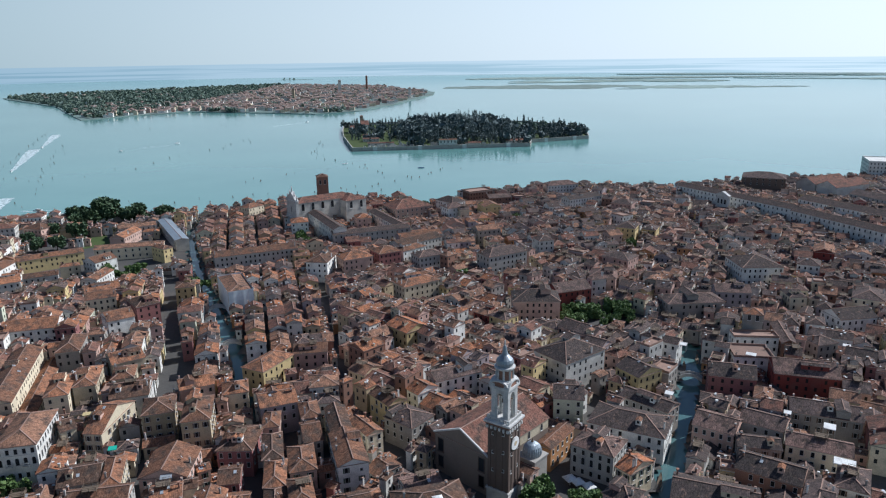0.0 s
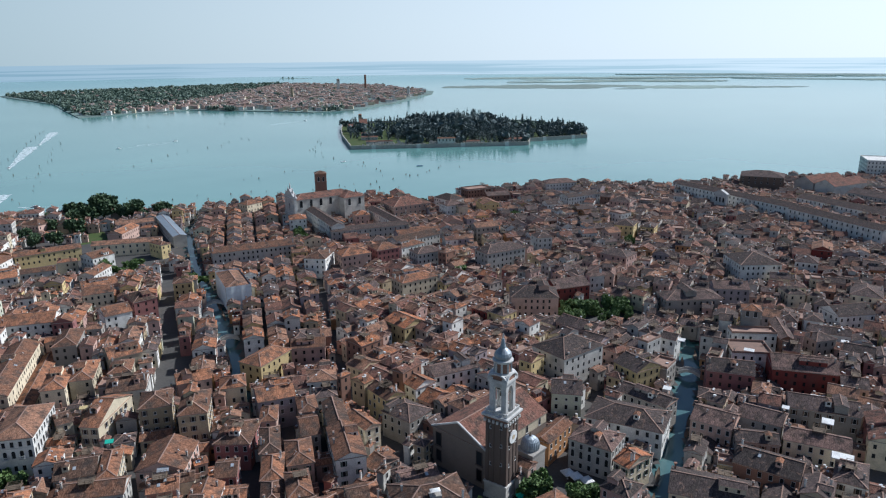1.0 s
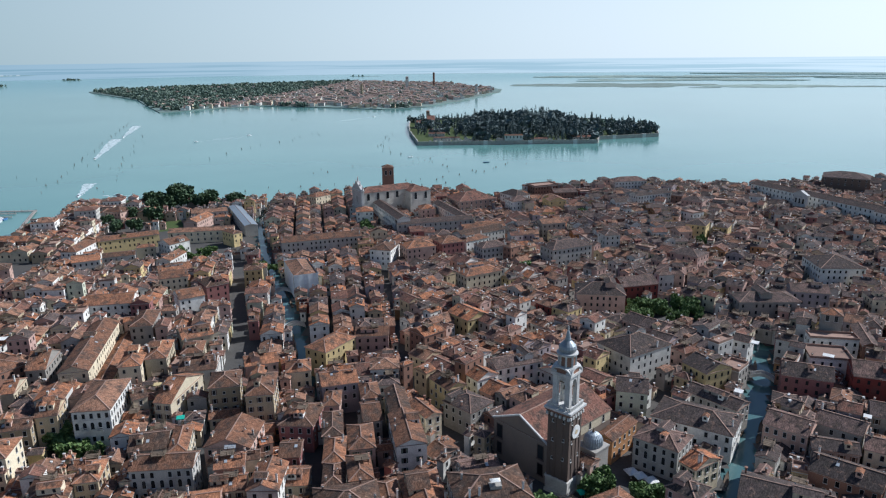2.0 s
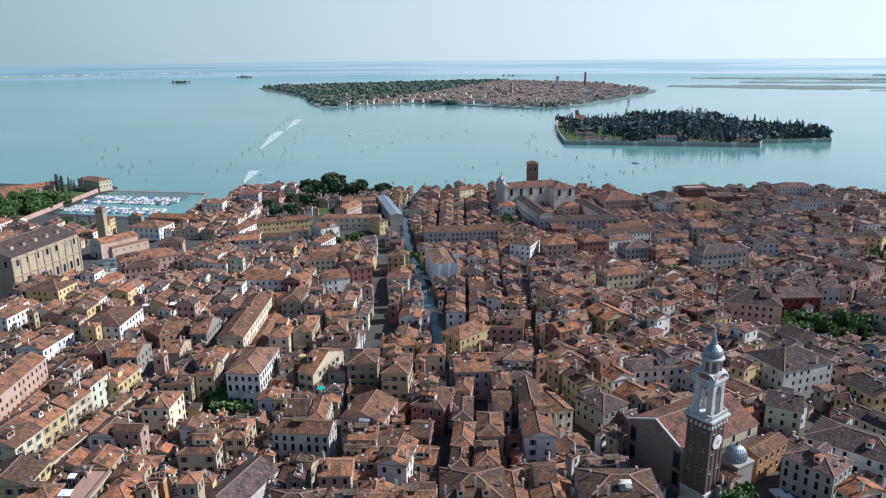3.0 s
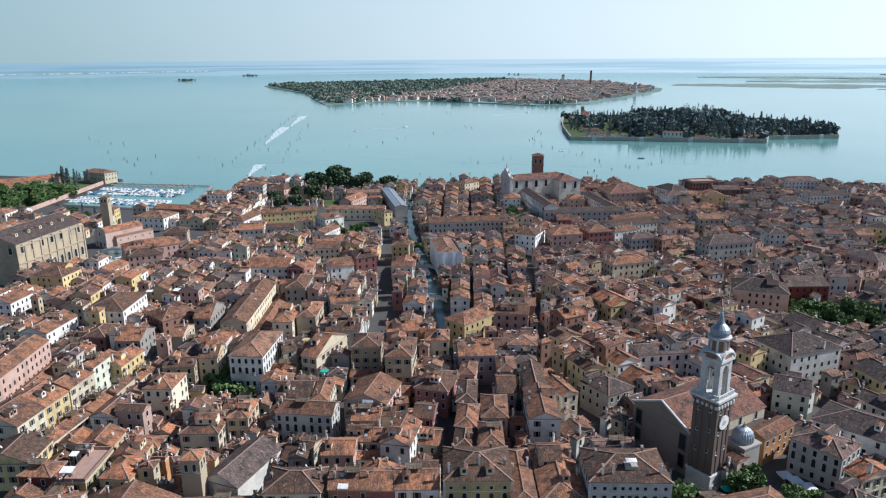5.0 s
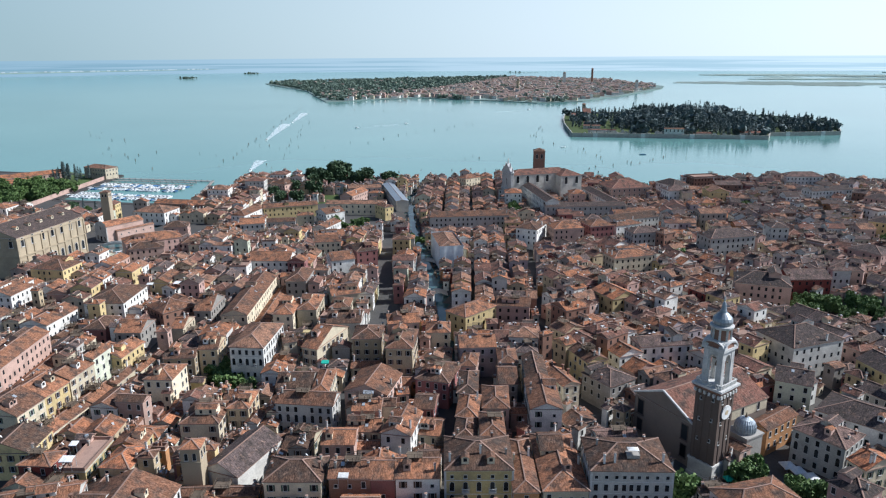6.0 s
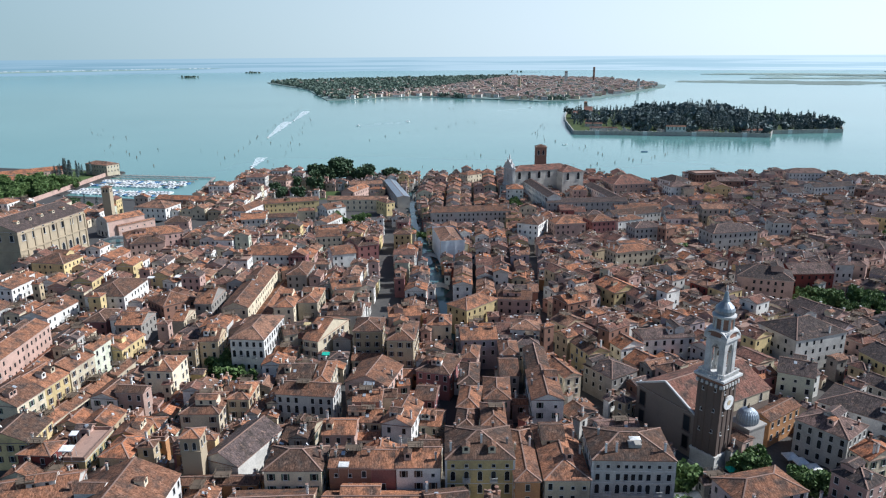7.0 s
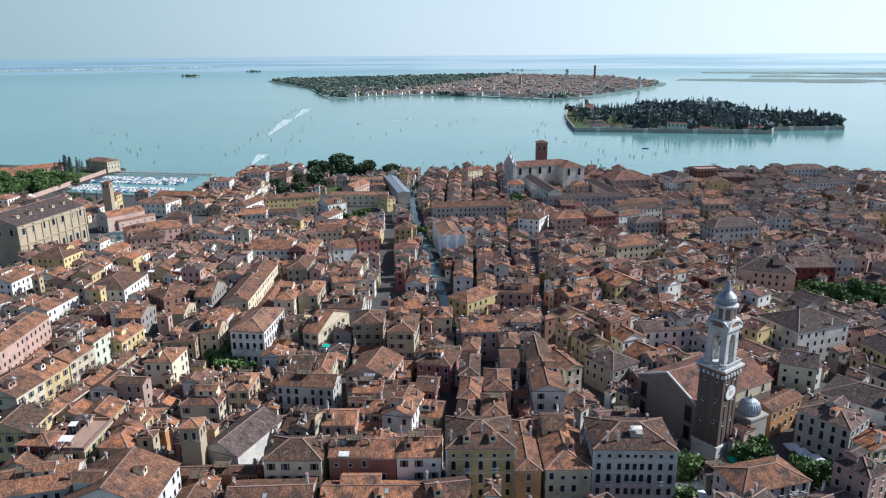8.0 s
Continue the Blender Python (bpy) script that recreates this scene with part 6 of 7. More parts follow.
# ---- trees ----
def leaf_cloud(m, lobes, count, size, rng, mat=0):
    """Many small tilted leaf clumps spread through ellipsoid lobes (x, y, z, rx, ry, rz)."""
    for _ in range(count):
        x, y, z, rx, ry, rz = rng.choice(lobes)
        while True:
            a, b, c = rng.uniform(-1, 1), rng.uniform(-1, 1), rng.uniform(-1, 1)
            r = a * a + b * b + c * c
            if 0.25 < r < 1:
                break
        p = Vector((x + a * rx, y + b * ry, z + c * rz))
        u = Vector((rng.gauss(0, 1), rng.gauss(0, 1), rng.gauss(0, 0.6))).normalized()
        v = u.cross(Vector((rng.gauss(0, 1), rng.gauss(0, 1), rng.gauss(0, 1)))).normalized()
        k = size * rng.uniform(0.6, 1.3)
        m.poly([p - u * k - v * k * 0.5, p + u * k * 0.2 - v * k, p + u * k + v * k * 0.4, p - u * k * 0.3 + v * k], mat)


def trunk_mesh(h, r, limbs, rng):
    m = Mesh()
    m.lathe([(r * 1.3, -0.3), (r, 0.6), (r * 0.75, h * 0.55), (r * 0.4, h)], 8)
    for _ in range(limbs):
        a, z = rng.uniform(0, 6.28), h * rng.uniform(0.5, 0.85)
        m.beam((0, 0, z), (math.cos(a) * h * 0.4, math.sin(a) * h * 0.4, z + h * 0.35), r * 0.5, r * 0.5)
    return m.data("trunk", [BARK])


def broad_tree(seed, h, wide, leaf, size=0.42, count=1500):
    rng = random.Random(seed)
    m = Mesh()
    lobes = [(0, 0, h * 0.56, wide * 0.36, wide * 0.36, h * 0.38)]
    for i in range(13):
        a = 2 * math.pi * i / 6.5 + rng.uniform(-0.3, 0.3)
        q = wide * rng.uniform(0.22, 0.34)
        lobes.append((q * math.cos(a), q * math.sin(a), h * rng.uniform(0.27, 0.8), wide * rng.uniform(0.15, 0.24), wide * rng.uniform(0.15, 0.24), h * rng.uniform(0.14, 0.22)))
    leaf_cloud(m, lobes, count, size, rng)
    return trunk_mesh(h * 0.6, 0.035 * h, 5, rng), m.data("crown", [leaf])


def cypress_tree(seed, h, wide, count=500):
    rng = random.Random(seed)
    m = Mesh()
    lobes = [(0, 0, h * (0.18 + 0.78 * i / 7), wide * k, wide * k, h * 0.1) for i, k in enumerate((0.38, 0.48, 0.5, 0.48, 0.42, 0.34, 0.24, 0.12))]
    leaf_cloud(m, lobes, count, 0.34, rng)
    return trunk_mesh(h * 0.5, 0.16, 0, rng), m.data("crown", [CYPRESS])


TREES = {"green": broad_tree(1, 8, 8, LEAF, 0.42, 1700), "lime": broad_tree(2, 6, 6.5, LEAF, 0.36, 1200), "dark": broad_tree(3, 17, 17, LEAF_DARK, 1.0, 1700), "bush": broad_tree(4, 3.6, 4.6, LEAF, 0.3, 700), "cypress": cypress_tree(5, 15, 3.4)}
TREE_LABELS = {"green": "leafy green broad-crowned tree in a small square", "lime": "bright green leafy garden tree", "dark": "large dark evergreen tree with a rounded crown", "bush": "low green garden shrub", "cypress": "slim dark cypress tree"}


def tree(kind, x, y, size=1.0, turn=0.0, z=GROUND):
    t, c = TREES[kind]
    ob = thing("tree", None, pose(x, y, z, 0, 0, turn) @ Matrix.Scale(size, 4), TREE_LABELS[kind], "tree", "trees")
    part("trunk", t, ob)
    part("crown", c, ob)
    return ob


rng = random.Random(31)
for kind, x, y, size in (("green", 9.8, 170.8, 1.25), ("green", 24.5, 184.0, 0.95), ("green", 28.6, 186.0, 1.0), ("green", 38.8, 181.0, 0.95), ("green", 42.4, 180.0, 1.0), ("green", 9.0, 159, 0.9),
                         ("lime", -143.4, 189.6, 1.15), ("lime", -140.6, 191.2, 1.1), ("lime", -134.6, 190.4, 0.95), ("lime", -147.2, 193, 1.1), ("lime", -151.4, 196, 1.25), ("lime", -152.4, 199.5, 1.2)):
    tree(kind, x, y, size, rng.uniform(0, 360))
for x, y in ((-103.6, 486.2), (-107.9, 498.2), (-27.0, 444.6), (-21.3, 437.7), (-19.2, 443.9), (-16.7, 436.3), (56.1, 550.7), (126.8, 464.7), (7.7, 398.6)):      # trees in small campi and gardens
    tree("green", x, y, 1.2, rng.uniform(0, 360))
for _ in range(44):       # walled garden
    tree(rng.choice(("lime", "green", "lime", "bush")), rng.uniform(58, 94), rng.uniform(326, 350), rng.uniform(0.65, 1.1), rng.uniform(0, 360))
for _ in range(26):       # convent garden
    tree(rng.choice(("lime", "green", "bush")), rng.uniform(-220, -194), rng.uniform(411, 434), rng.uniform(0.6, 1.0), rng.uniform(0, 360))
for _ in range(5):
    tree("lime", rng.uniform(-156, -144), rng.uniform(392, 402), rng.uniform(0.7, 1.0), rng.uniform(0, 360))
for x, y, s in ((-308, 566, 1.0), (-286, 570, 1.35), (-292, 558, 1.0), (-258, 566, 1.1), (-236, 570, 0.9), (-300, 548, 0.85), (-316, 545, 0.65), (-326, 555, 0.6), (-270, 574, 0.8), (-248, 560, 0.6), (-20, 590, 0.7), (-293, 480, 0.6), (-281, 484, 0.7), (-281, 513, 0.9), (-302, 520, 0.75), (-311, 500, 0.6), (-300, 492, 0.5), (-420, 398, 0.55), (-430, 408, 0.5)):
    tree("dark", x, y, s, rng.uniform(0, 360))
for _ in range(95):       # wooded grounds west of the marina
    tree(rng.choice(("green", "green", "lime")), rng.uniform(-575, -492), rng.uniform(400, 485), rng.uniform(0.9, 1.6), rng.uniform(0, 360))
for _ in range(18):
    tree("cypress", rng.uniform(-560, -530), rng.uniform(505, 530), rng.uniform(0.7, 1.1), rng.uniform(0, 360))
for _ in range(20):
    tree(rng.choice(("cypress", "cypress", "green")), rng.uniform(-425, -395), rng.uniform(345, 410), rng.uniform(0.6, 0.9), rng.uniform(0, 360))
for _ in range(30):       # single trees and shrubs in back yards
    x, y = rng.uniform(-220, 150), rng.uniform(180, 520)
    if inside(x, y, SHORE) and claim(corners(x, y, 3.2, 3.2, 0)):
        tree(rng.choice(("bush", "lime")), x, y, rng.uniform(0.7, 1.0), rng.uniform(0, 360))

yard = Mesh()
yard.poly([(x, y, GROUND + 0.03) for x, y in ((-284, 515), (-265, 486), (-250, 500), (-270, 534))])
thing("lawn", yard.data("lawn", [GRASS]), Matrix(), "mown grass beside the convent", "lawn", kind="structure")
lawn = Mesh()
lawn.poly([(x, y, GROUND + 0.03) for x, y in ((-640, 395), (-484, 395), (-500, 470), (-519, 548), (-600, 560))])
thing("lawn", lawn.data("lawn", [GRASS]), Matrix(), "rough grass of the walled grounds west of the marina", "lawn", kind="structure")

# ---- marina ----
def boat_mesh(length, beam_w, hull, cabin):
    m = Mesh()
    n = 8
    side = [(length * (i / n - 0.5), beam_w / 2 * (1 - max(0, (i / n - 0.45) / 0.55) ** 2)) for i in range(n + 1)]
    top, low = 0.9, -0.3
    for (x0, b0), (x1, b1) in zip(side, side[1:]):
        for s in (-1, 1):
            m.poly([(x0, s * b0 * 0.8, low), (x1, s * b1 * 0.8, low), (x1, s * b1, top), (x0, s * b0, top)][::s])
        m.poly([(x0, -b0, top), (x1, -b1, top), (x1, b1, top), (x0, b0, top)], 1)
    m.poly([(side[0][0], -side[0][1], low), (side[0][0], side[0][1], low), (side[0][0], side[0][1], top), (side[0][0], -side[0][1], top)])
    if cabin:
        m.box(-length * 0.22, length * 0.16, -beam_w * 0.32, beam_w * 0.32, top, top + 0.9, 0)
        m.box(-length * 0.18, length * 0.165, -beam_w * 0.33, beam_w * 0.33, top + 0.35, top + 0.7, 2)
    return m.data("boat", [hull, cabin or hull, GLASS])


BOATS = [boat_mesh(8, 2.8, HULL, HULL), boat_mesh(10, 3.2, HULL, METAL), boat_mesh(7, 2.4, HULL, None), boat_mesh(7.5, 2.5, HULL_BLUE, None), boat_mesh(11, 3.4, HULL, HULL)]
BOAT_LABELS = ["small white motor boat with a cabin", "white cabin cruiser with a grey deck", "open white motor boat", "open boat under a blue cover", "large white cabin cruiser"]


def boat(k, x, y, turn, where):
    return thing("boat", BOATS[k], pose(x, y, 0, 0, 0, turn), BOAT_LABELS[k] + where, "boat", "boats")


def pier(x0, y0, x1, y1, wide=2.2):
    m = Mesh()
    m.beam((x0, y0, 0.9), (x1, y1, 0.9), wide, 0.3)
    n = int(math.dist((x0, y0), (x1, y1)) / 6)
    for i in range(n + 1):
        x, y = x0 + (x1 - x0) * i / n, y0 + (y1 - y0) * i / n
        m.lathe([(0.18, -0.5), (0.16, 2.3)], 6, x, y)
    return thing("pier", m.data("pier", [WALLS["grey"]]), Matrix(), "narrow grey pier on posts in the marina", "pier", "piers")


pier(-516, 541, -409.5, 555, 3.0), pier(-410, 554, -376, 486, 3.0), pier(-512, 531, -420, 543, 2.0)
rng = random.Random(8)
for k, (x0, y0, x1, y1) in enumerate(((-505, 518, -415, 531), (-499, 499, -412, 511), (-490, 466, -398, 474))):
    pier(x0, y0, x1, y1)
    t = math.degrees(math.atan2(y1 - y0, x1 - x0))
    n = 25
    for i in range(n):
        for s in (-1, 1):
            if rng.random() < 0.07 or (k == 0 and s == 1):
                continue
            f = (i + 0.5) / n
            q = rng.choice((0, 0, 1, 2, 3, 4))
            boat(q, x0 + (x1 - x0) * f - s * math.sin(radians(t)) * 6, y0 + (y1 - y0) * f + s * 6 * math.cos(radians(t)), t + 90 + rng.uniform(-5, 5), " moored at a marina pier")
wall = Mesh()
wall.beam((-478, 412, 2.6), (-515, 530, 2.6), 0.6, 3.6)
wall.beam((-478, 412, 4.5), (-515, 530, 4.5), 0.9, 0.3)
thing("garden_wall", wall.data("garden_wall", [WALLS["rose"]]), Matrix(), "long rose brick wall along the marina quay", "wall")

# boats and wakes on the lagoon; each wake is a flat tongue of foam behind its boat
def wake(x0, y0, x1, y1, w0=1.5, w1=9.0):
    rng = random.Random(int(x0))
    dx, dy = x1 - x0, y1 - y0
    L = math.hypot(dx, dy)
    nx, ny = -dy / L, dx / L
    m = Mesh()
    n = 26
    rows = [(i / n, (w0 + (w1 - w0) * i / n) * rng.uniform(0.55, 1.0), rng.uniform(-0.6, 0.6)) for i in range(n + 1)]
    for (f0, a0, o0), (f1, a1, o1) in zip(rows, rows[1:]):
        m.poly([(x0 + dx * f0 + nx * (o0 - a0 / 2), y0 + dy * f0 + ny * (o0 - a0 / 2), 0.05), (x0 + dx * f1 + nx * (o1 - a1 / 2), y0 + dy * f1 + ny * (o1 - a1 / 2), 0.05),
                (x0 + dx * f1 + nx * (o1 + a1 / 2), y0 + dy * f1 + ny * (o1 + a1 / 2), 0.05), (x0 + dx * f0 + nx * (o0 + a0 / 2), y0 + dy * f0 + ny * (o0 + a0 / 2), 0.05)])
    thing("wake", m.data("wake", [WAKE]), Matrix(), "white foam wake behind a motor boat", "wake", "wakes", kind="structure")
    boat(0, x0 - dx / L * 5, y0 - dy / L * 5, math.degrees(math.atan2(-dy, -dx)), " running over the lagoon")


wake(-415, 626, -443, 690, 5, 15), wake(-545, 868, -640, 1085, 5, 24), wake(-642, 1110, -722, 1300, 4, 24), wake(-345, 614, -392, 628, 1, 3), wake(-440, 1134, -478, 1086, 1, 4)
wake(-372, 628, -326, 634, 1, 3), wake(-296, 1490, -345, 1405, 1.5, 5), wake(-486, 1052, -440, 1112, 1, 3)
boat(2, -130, 893, 40, " on the open lagoon"), boat(3, -31, 852, 10, " on the open lagoon")

# mooring and channel poles
def pole_mesh(n):
    m = Mesh()
    for i in range(n):
        a = 2.1 * i
        m.beam((math.cos(a) * 0.7, math.sin(a) * 0.7, -0.6), (math.cos(a) * 0.2, math.sin(a) * 0.2, 2.2), 0.24, 0.24)
    return m.data("mooring_pole", [WOOD])


POLES = [pole_mesh(1), pole_mesh(3)]
rng = random.Random(19)
spots = []
for x0, y0, x1, y1, n, sway in ((-460, 636, -800, 1425, 26, 6), (-400, 640, -640, 1180, 18, 8), (-205, 1160, -185, 985, 10, 10), (-190, 990, -60, 770, 14, 16), (-110, 700, 10, 850, 16, 18), (-330, 1185, -380, 940, 10, 14), (-520, 600, -900, 900, 18, 30), (-300, 650, -40, 720, 14, 20), (-600, 700, -350, 900, 12, 40), (-240, 740, -60, 900, 10, 30), (-640, 1400, -250, 1500, 14, 20)):
    for i in range(n):
        f = (i + rng.uniform(-0.2, 0.2)) / n
        spots.append((x0 + (x1 - x0) * f + rng.gauss(0, sway) * 0.5, y0 + (y1 - y0) * f + rng.gauss(0, sway) * 0.5))
for x, y in spots:
    thing("mooring_pole", rng.choice(POLES), pose(x, y, 0, 0, 0, rng.uniform(0, 360)), "dark timber channel marker poles standing in the lagoon", "mooring pole", "channel poles")

# ---- cemetery island ----
ISLE = [(-136, 1014), (-6, 1030), (125, 1046), (132, 1090), (229, 1132), (250, 1268), (160, 1400), (-60, 1420), (-200, 1385), (-186, 1266), (-170, 1165)]


def island(name, ring, z, mat, label):
    m = Mesh()
    m.poly([(x, y, z) for x, y in ring])
    for (x0, y0), (x1, y1) in zip(ring, ring[1:] + ring[:1]):
        m.poly([(x0, y0, -0.5), (x1, y1, -0.5), (x1, y1, z), (x0, y0, z)])
    return thing(name, m.data(name, [mat]), Matrix(), label, "island", kind="structure")


island("island_ground", ISLE, 1.6, GRASS, "grassy ground of the walled cemetery island")
m = Mesh()
for (x0, y0), (x1, y1) in zip(ISLE, ISLE[1:] + ISLE[:1]):
    m.beam((x0, y0, 2.4), (x1, y1, 2.4), 1.0, 5.6, 0)
    m.beam((x0, y0, 5.4), (x1, y1, 5.4), 1.3, 0.4, 0)
    n = max(1, int(math.dist((x0, y0), (x1, y1)) / 45))
    for i in range(n):
        f = (i + 0.5) / n
        fx, fy = (x1 - x0) / math.dist((x0, y0), (x1, y1)) * 3, (y1 - y0) / math.dist((x0, y0), (x1, y1)) * 3
        px, py = x0 + (x1 - x0) * f, y0 + (y1 - y0) * f
        m.beam((px - fx, py - fy, 2.6), (px + fx, py + fy, 2.6), 1.8, 6.6, 1)
thing("island_wall", m.data("island_wall", [WALLS["grey"], WHITE_STONE]), Matrix(), "grey-brown wall with white stone panels round the cemetery island", "wall")
gate = building("gate_house", "pale stone gatehouse on the cemetery island's wall", "gatehouse", 2, 1036, 26, 9, 11.5, 7, "g", WALLS["stone"], 0.3, style="arch", step=5, rows=1, scale=1.4, sides="F")
for x, y, w, d, h, t in ((-150, 1300, 14, 34, 11, 8), (-168, 1260, 10, 22, 8, 8), (-128, 1170, 22, 8, 5, 5), (-120, 1120, 26, 7, 5, 5), (-100, 1070, 40, 6, 4, 5), (105, 1075, 30, 10, 5, 8), (40, 1060, 24, 8, 4, 8)):
    building("cemetery_building", "pale cemetery building with a tiled roof among the cypresses", "building", x, y, w, d, h, t, "g", WALLS["stone"], 0.4, style="plain", rows=1, step=5, sides="F", tiles=ROOFS[2])
plain_tower(-158, 1322, 6, 24, 8, TAN_BRICK, "slim brick bell tower on the cemetery island")


def wood(name, spots, label, mats):
    """A far wood, one sheet of clumps: spots are x, y, z, height, kind."""
    rng = random.Random(3)
    m = Mesh()
    for x, y, z, h, kind in spots:
        if kind == "c":
            w = h * 0.115
            lobes = [(x, y, z + h * (0.1 + 0.85 * i / 5), w * k, w * k, h * 0.12) for i, k in enumerate((0.8, 1, 1, 0.8, 0.55, 0.25))]
            leaf_cloud(m, lobes, 110, 0.8, rng, 0)
        else:
            w = h * 0.58
            lobes = [(x + rng.uniform(-w, w) * 0.6, y + rng.uniform(-w, w) * 0.6, z + h * rng.uniform(0.22, 0.75), w * 0.55, w * 0.55, h * 0.22) for _ in range(5)]
            leaf_cloud(m, lobes, 60, h * 0.19, rng, 1 if kind == "d" else 2)
        m.beam((x, y, z - 0.5), (x, y, z + h * 0.4), 0.5, 0.5, 3)
    return thing(name, m.data(name, mats), Matrix(), label, "trees", kind="stuff")


rng = random.Random(23)
spots = []
while len(spots) < 1000:
    x, y = rng.uniform(-190, 245), rng.uniform(1030, 1410)
    if not inside(x, y, [(p[0] * 0.97, 1200 + (p[1] - 1200) * 0.95) for p in ISLE]):
        continue
    if x < -40 and y < 1130 and rng.random() < 0.86:
        continue
    if x < -95 and rng.random() < 0.6:
        continue
    if y < 1075 and rng.random() < 0.7:
        continue
    tall = 1.35 if 0 < x < 70 and y > 1090 else (1.1 if -80 < x < 110 else 0.8)
    if x > 60 and y > 1250 and rng.random() < 0.5:
        spots.append((x, y, 1.5, rng.uniform(7, 11), "g"))
    else:
        spots.append((x, y, 1.5, rng.uniform(13, 21) * tall, rng.choice("ccccccd")))
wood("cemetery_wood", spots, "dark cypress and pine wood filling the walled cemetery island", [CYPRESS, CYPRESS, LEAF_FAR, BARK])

# tombs and monuments of white stone between the trees
rng = random.Random(61)
m = Mesh()
for _ in range(90):
    x, y = rng.uniform(-130, 115), rng.uniform(1028, 1062)
    if not inside(x, y, [(q[0] * 0.95, 1200 + (q[1] - 1200) * 0.93) for q in ISLE]):
        continue
    w, h = rng.uniform(1.0, 3.2), rng.uniform(1.5, 5.0)
    m.box(x - w, x + w, y - 1.2, y + 1.2, 1.5, 1.5 + h)
    m.poly([(x - w, y - 1.25, 1.5 + h), (x + w, y - 1.25, 1.5 + h), (x, y - 1.25, 1.5 + h + w * 0.6)])
thing("tombs", m.data("tombs", [WHITE_STONE]), Matrix(), "white stone tombs and small monuments among the cypresses", "tombs", kind="stuff")

# ---- glassmakers' island in the distance ----
FAR = [(-1560, 2520), (-1146, 2085), (-968, 1810), (-828, 1600), (-745, 1722), (-650, 1813), (-430, 1742), (-313, 1690), (-215, 1770), (-140, 2000), (-42, 2470), (-40, 2640), (-270, 3180), (-790, 3480), (-1210, 3130), (-1620, 2600)]
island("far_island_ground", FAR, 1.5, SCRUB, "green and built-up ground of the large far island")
rng = random.Random(41)
crowd2, mats2 = Mesh(), []
wood_spots = []
for _ in range(7000):
    x, y = rng.uniform(-1600, -40), rng.uniform(1620, 3450)
    if not inside(x, y, [(-800 + (px + 800) * 0.97, 2400 + (py - 2400) * 0.97) for px, py in FAR]):
        continue
    built = (x > -760 and rng.random() < 0.85) or (x > -1000 and y < 2150 and rng.random() < 0.35) or rng.random() < 0.03
    if built:
        w, d, h, t = rng.uniform(8, 19), rng.uniform(7, 12), rng.uniform(5, 10), rng.choice((10, 100)) + rng.uniform(-12, 12)
        # mostly white walls, their paleness standing in for haze over the island
        k = WALLS[rng.choice(("cream", "white", "white", "white", "rose", "pink", "stone", "cream"))]
        mm = pose(x, y, 1.5, 0, 0, t)
        crowd2.absorb(house_mesh(w, d, h, "g", 0.4, k, rng, "F")[0], mm, [k, WHITE_STONE, GLASS], mats2)
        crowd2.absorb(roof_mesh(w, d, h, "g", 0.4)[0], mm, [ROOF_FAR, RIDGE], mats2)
    elif len(wood_spots) < 2300 and (x < -700 or rng.random() < 0.25):
        wood_spots.append((x, y, 1.2, rng.uniform(9, 15), rng.choice("dg")))
for _ in range(260):      # green belts along the near bank
    f = rng.random()
    wood_spots.append((-960 + 700 * f + rng.uniform(-20, 20), 1835 - 120 * f + rng.uniform(0, 60) + (60 if 0.2 < f < 0.5 else 0), 1.2, rng.uniform(8, 15), rng.choice("dg")) if f < 0.28 or 0.5 < f < 0.6 or f > 0.92 else (-1100 + 270 * rng.random(), 2050 - 380 * rng.random() + 60, 1.2, rng.uniform(8, 14), "g"))
wood_spots = [s for s in wood_spots if inside(s[0], s[1], FAR)]
for f in np.linspace(0, 1, 60):
    wood_spots.append((-1520 + 700 * f + rng.uniform(-8, 8), 2500 - 860 * f + rng.uniform(8, 40) + 30, 1.2, rng.uniform(8, 14), "g"))
    wood_spots.append((-1590 + 800 * f, 2620 + 800 * f - 20, 1.2, rng.uniform(12, 18), "d"))
thing("far_island_houses", crowd2.data("far_island_houses", mats2), Matrix(), "brick and plaster houses and works packed on the far island", "houses", kind="stuff")
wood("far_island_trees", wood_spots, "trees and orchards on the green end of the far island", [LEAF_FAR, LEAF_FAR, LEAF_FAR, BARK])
plain_tower(-302, 2740, 7, 58, 0, WALLS["brick"], "tall slim brick tower on the far island", 6, claimed=False)
plain_tower(-400, 2700, 11, 44, 10, WALLS["stone"], "square grey tower block on the far island", 6, claimed=False)
plain_tower(-115, 2280, 8, 32, 0, WHITE_STONE, "white lighthouse tower on the far island's tip", 4, claimed=False)
plain_tower(-480, 2250, 7, 36, 0, TAN_BRICK, "brick bell tower among far island roofs", 5, claimed=False)

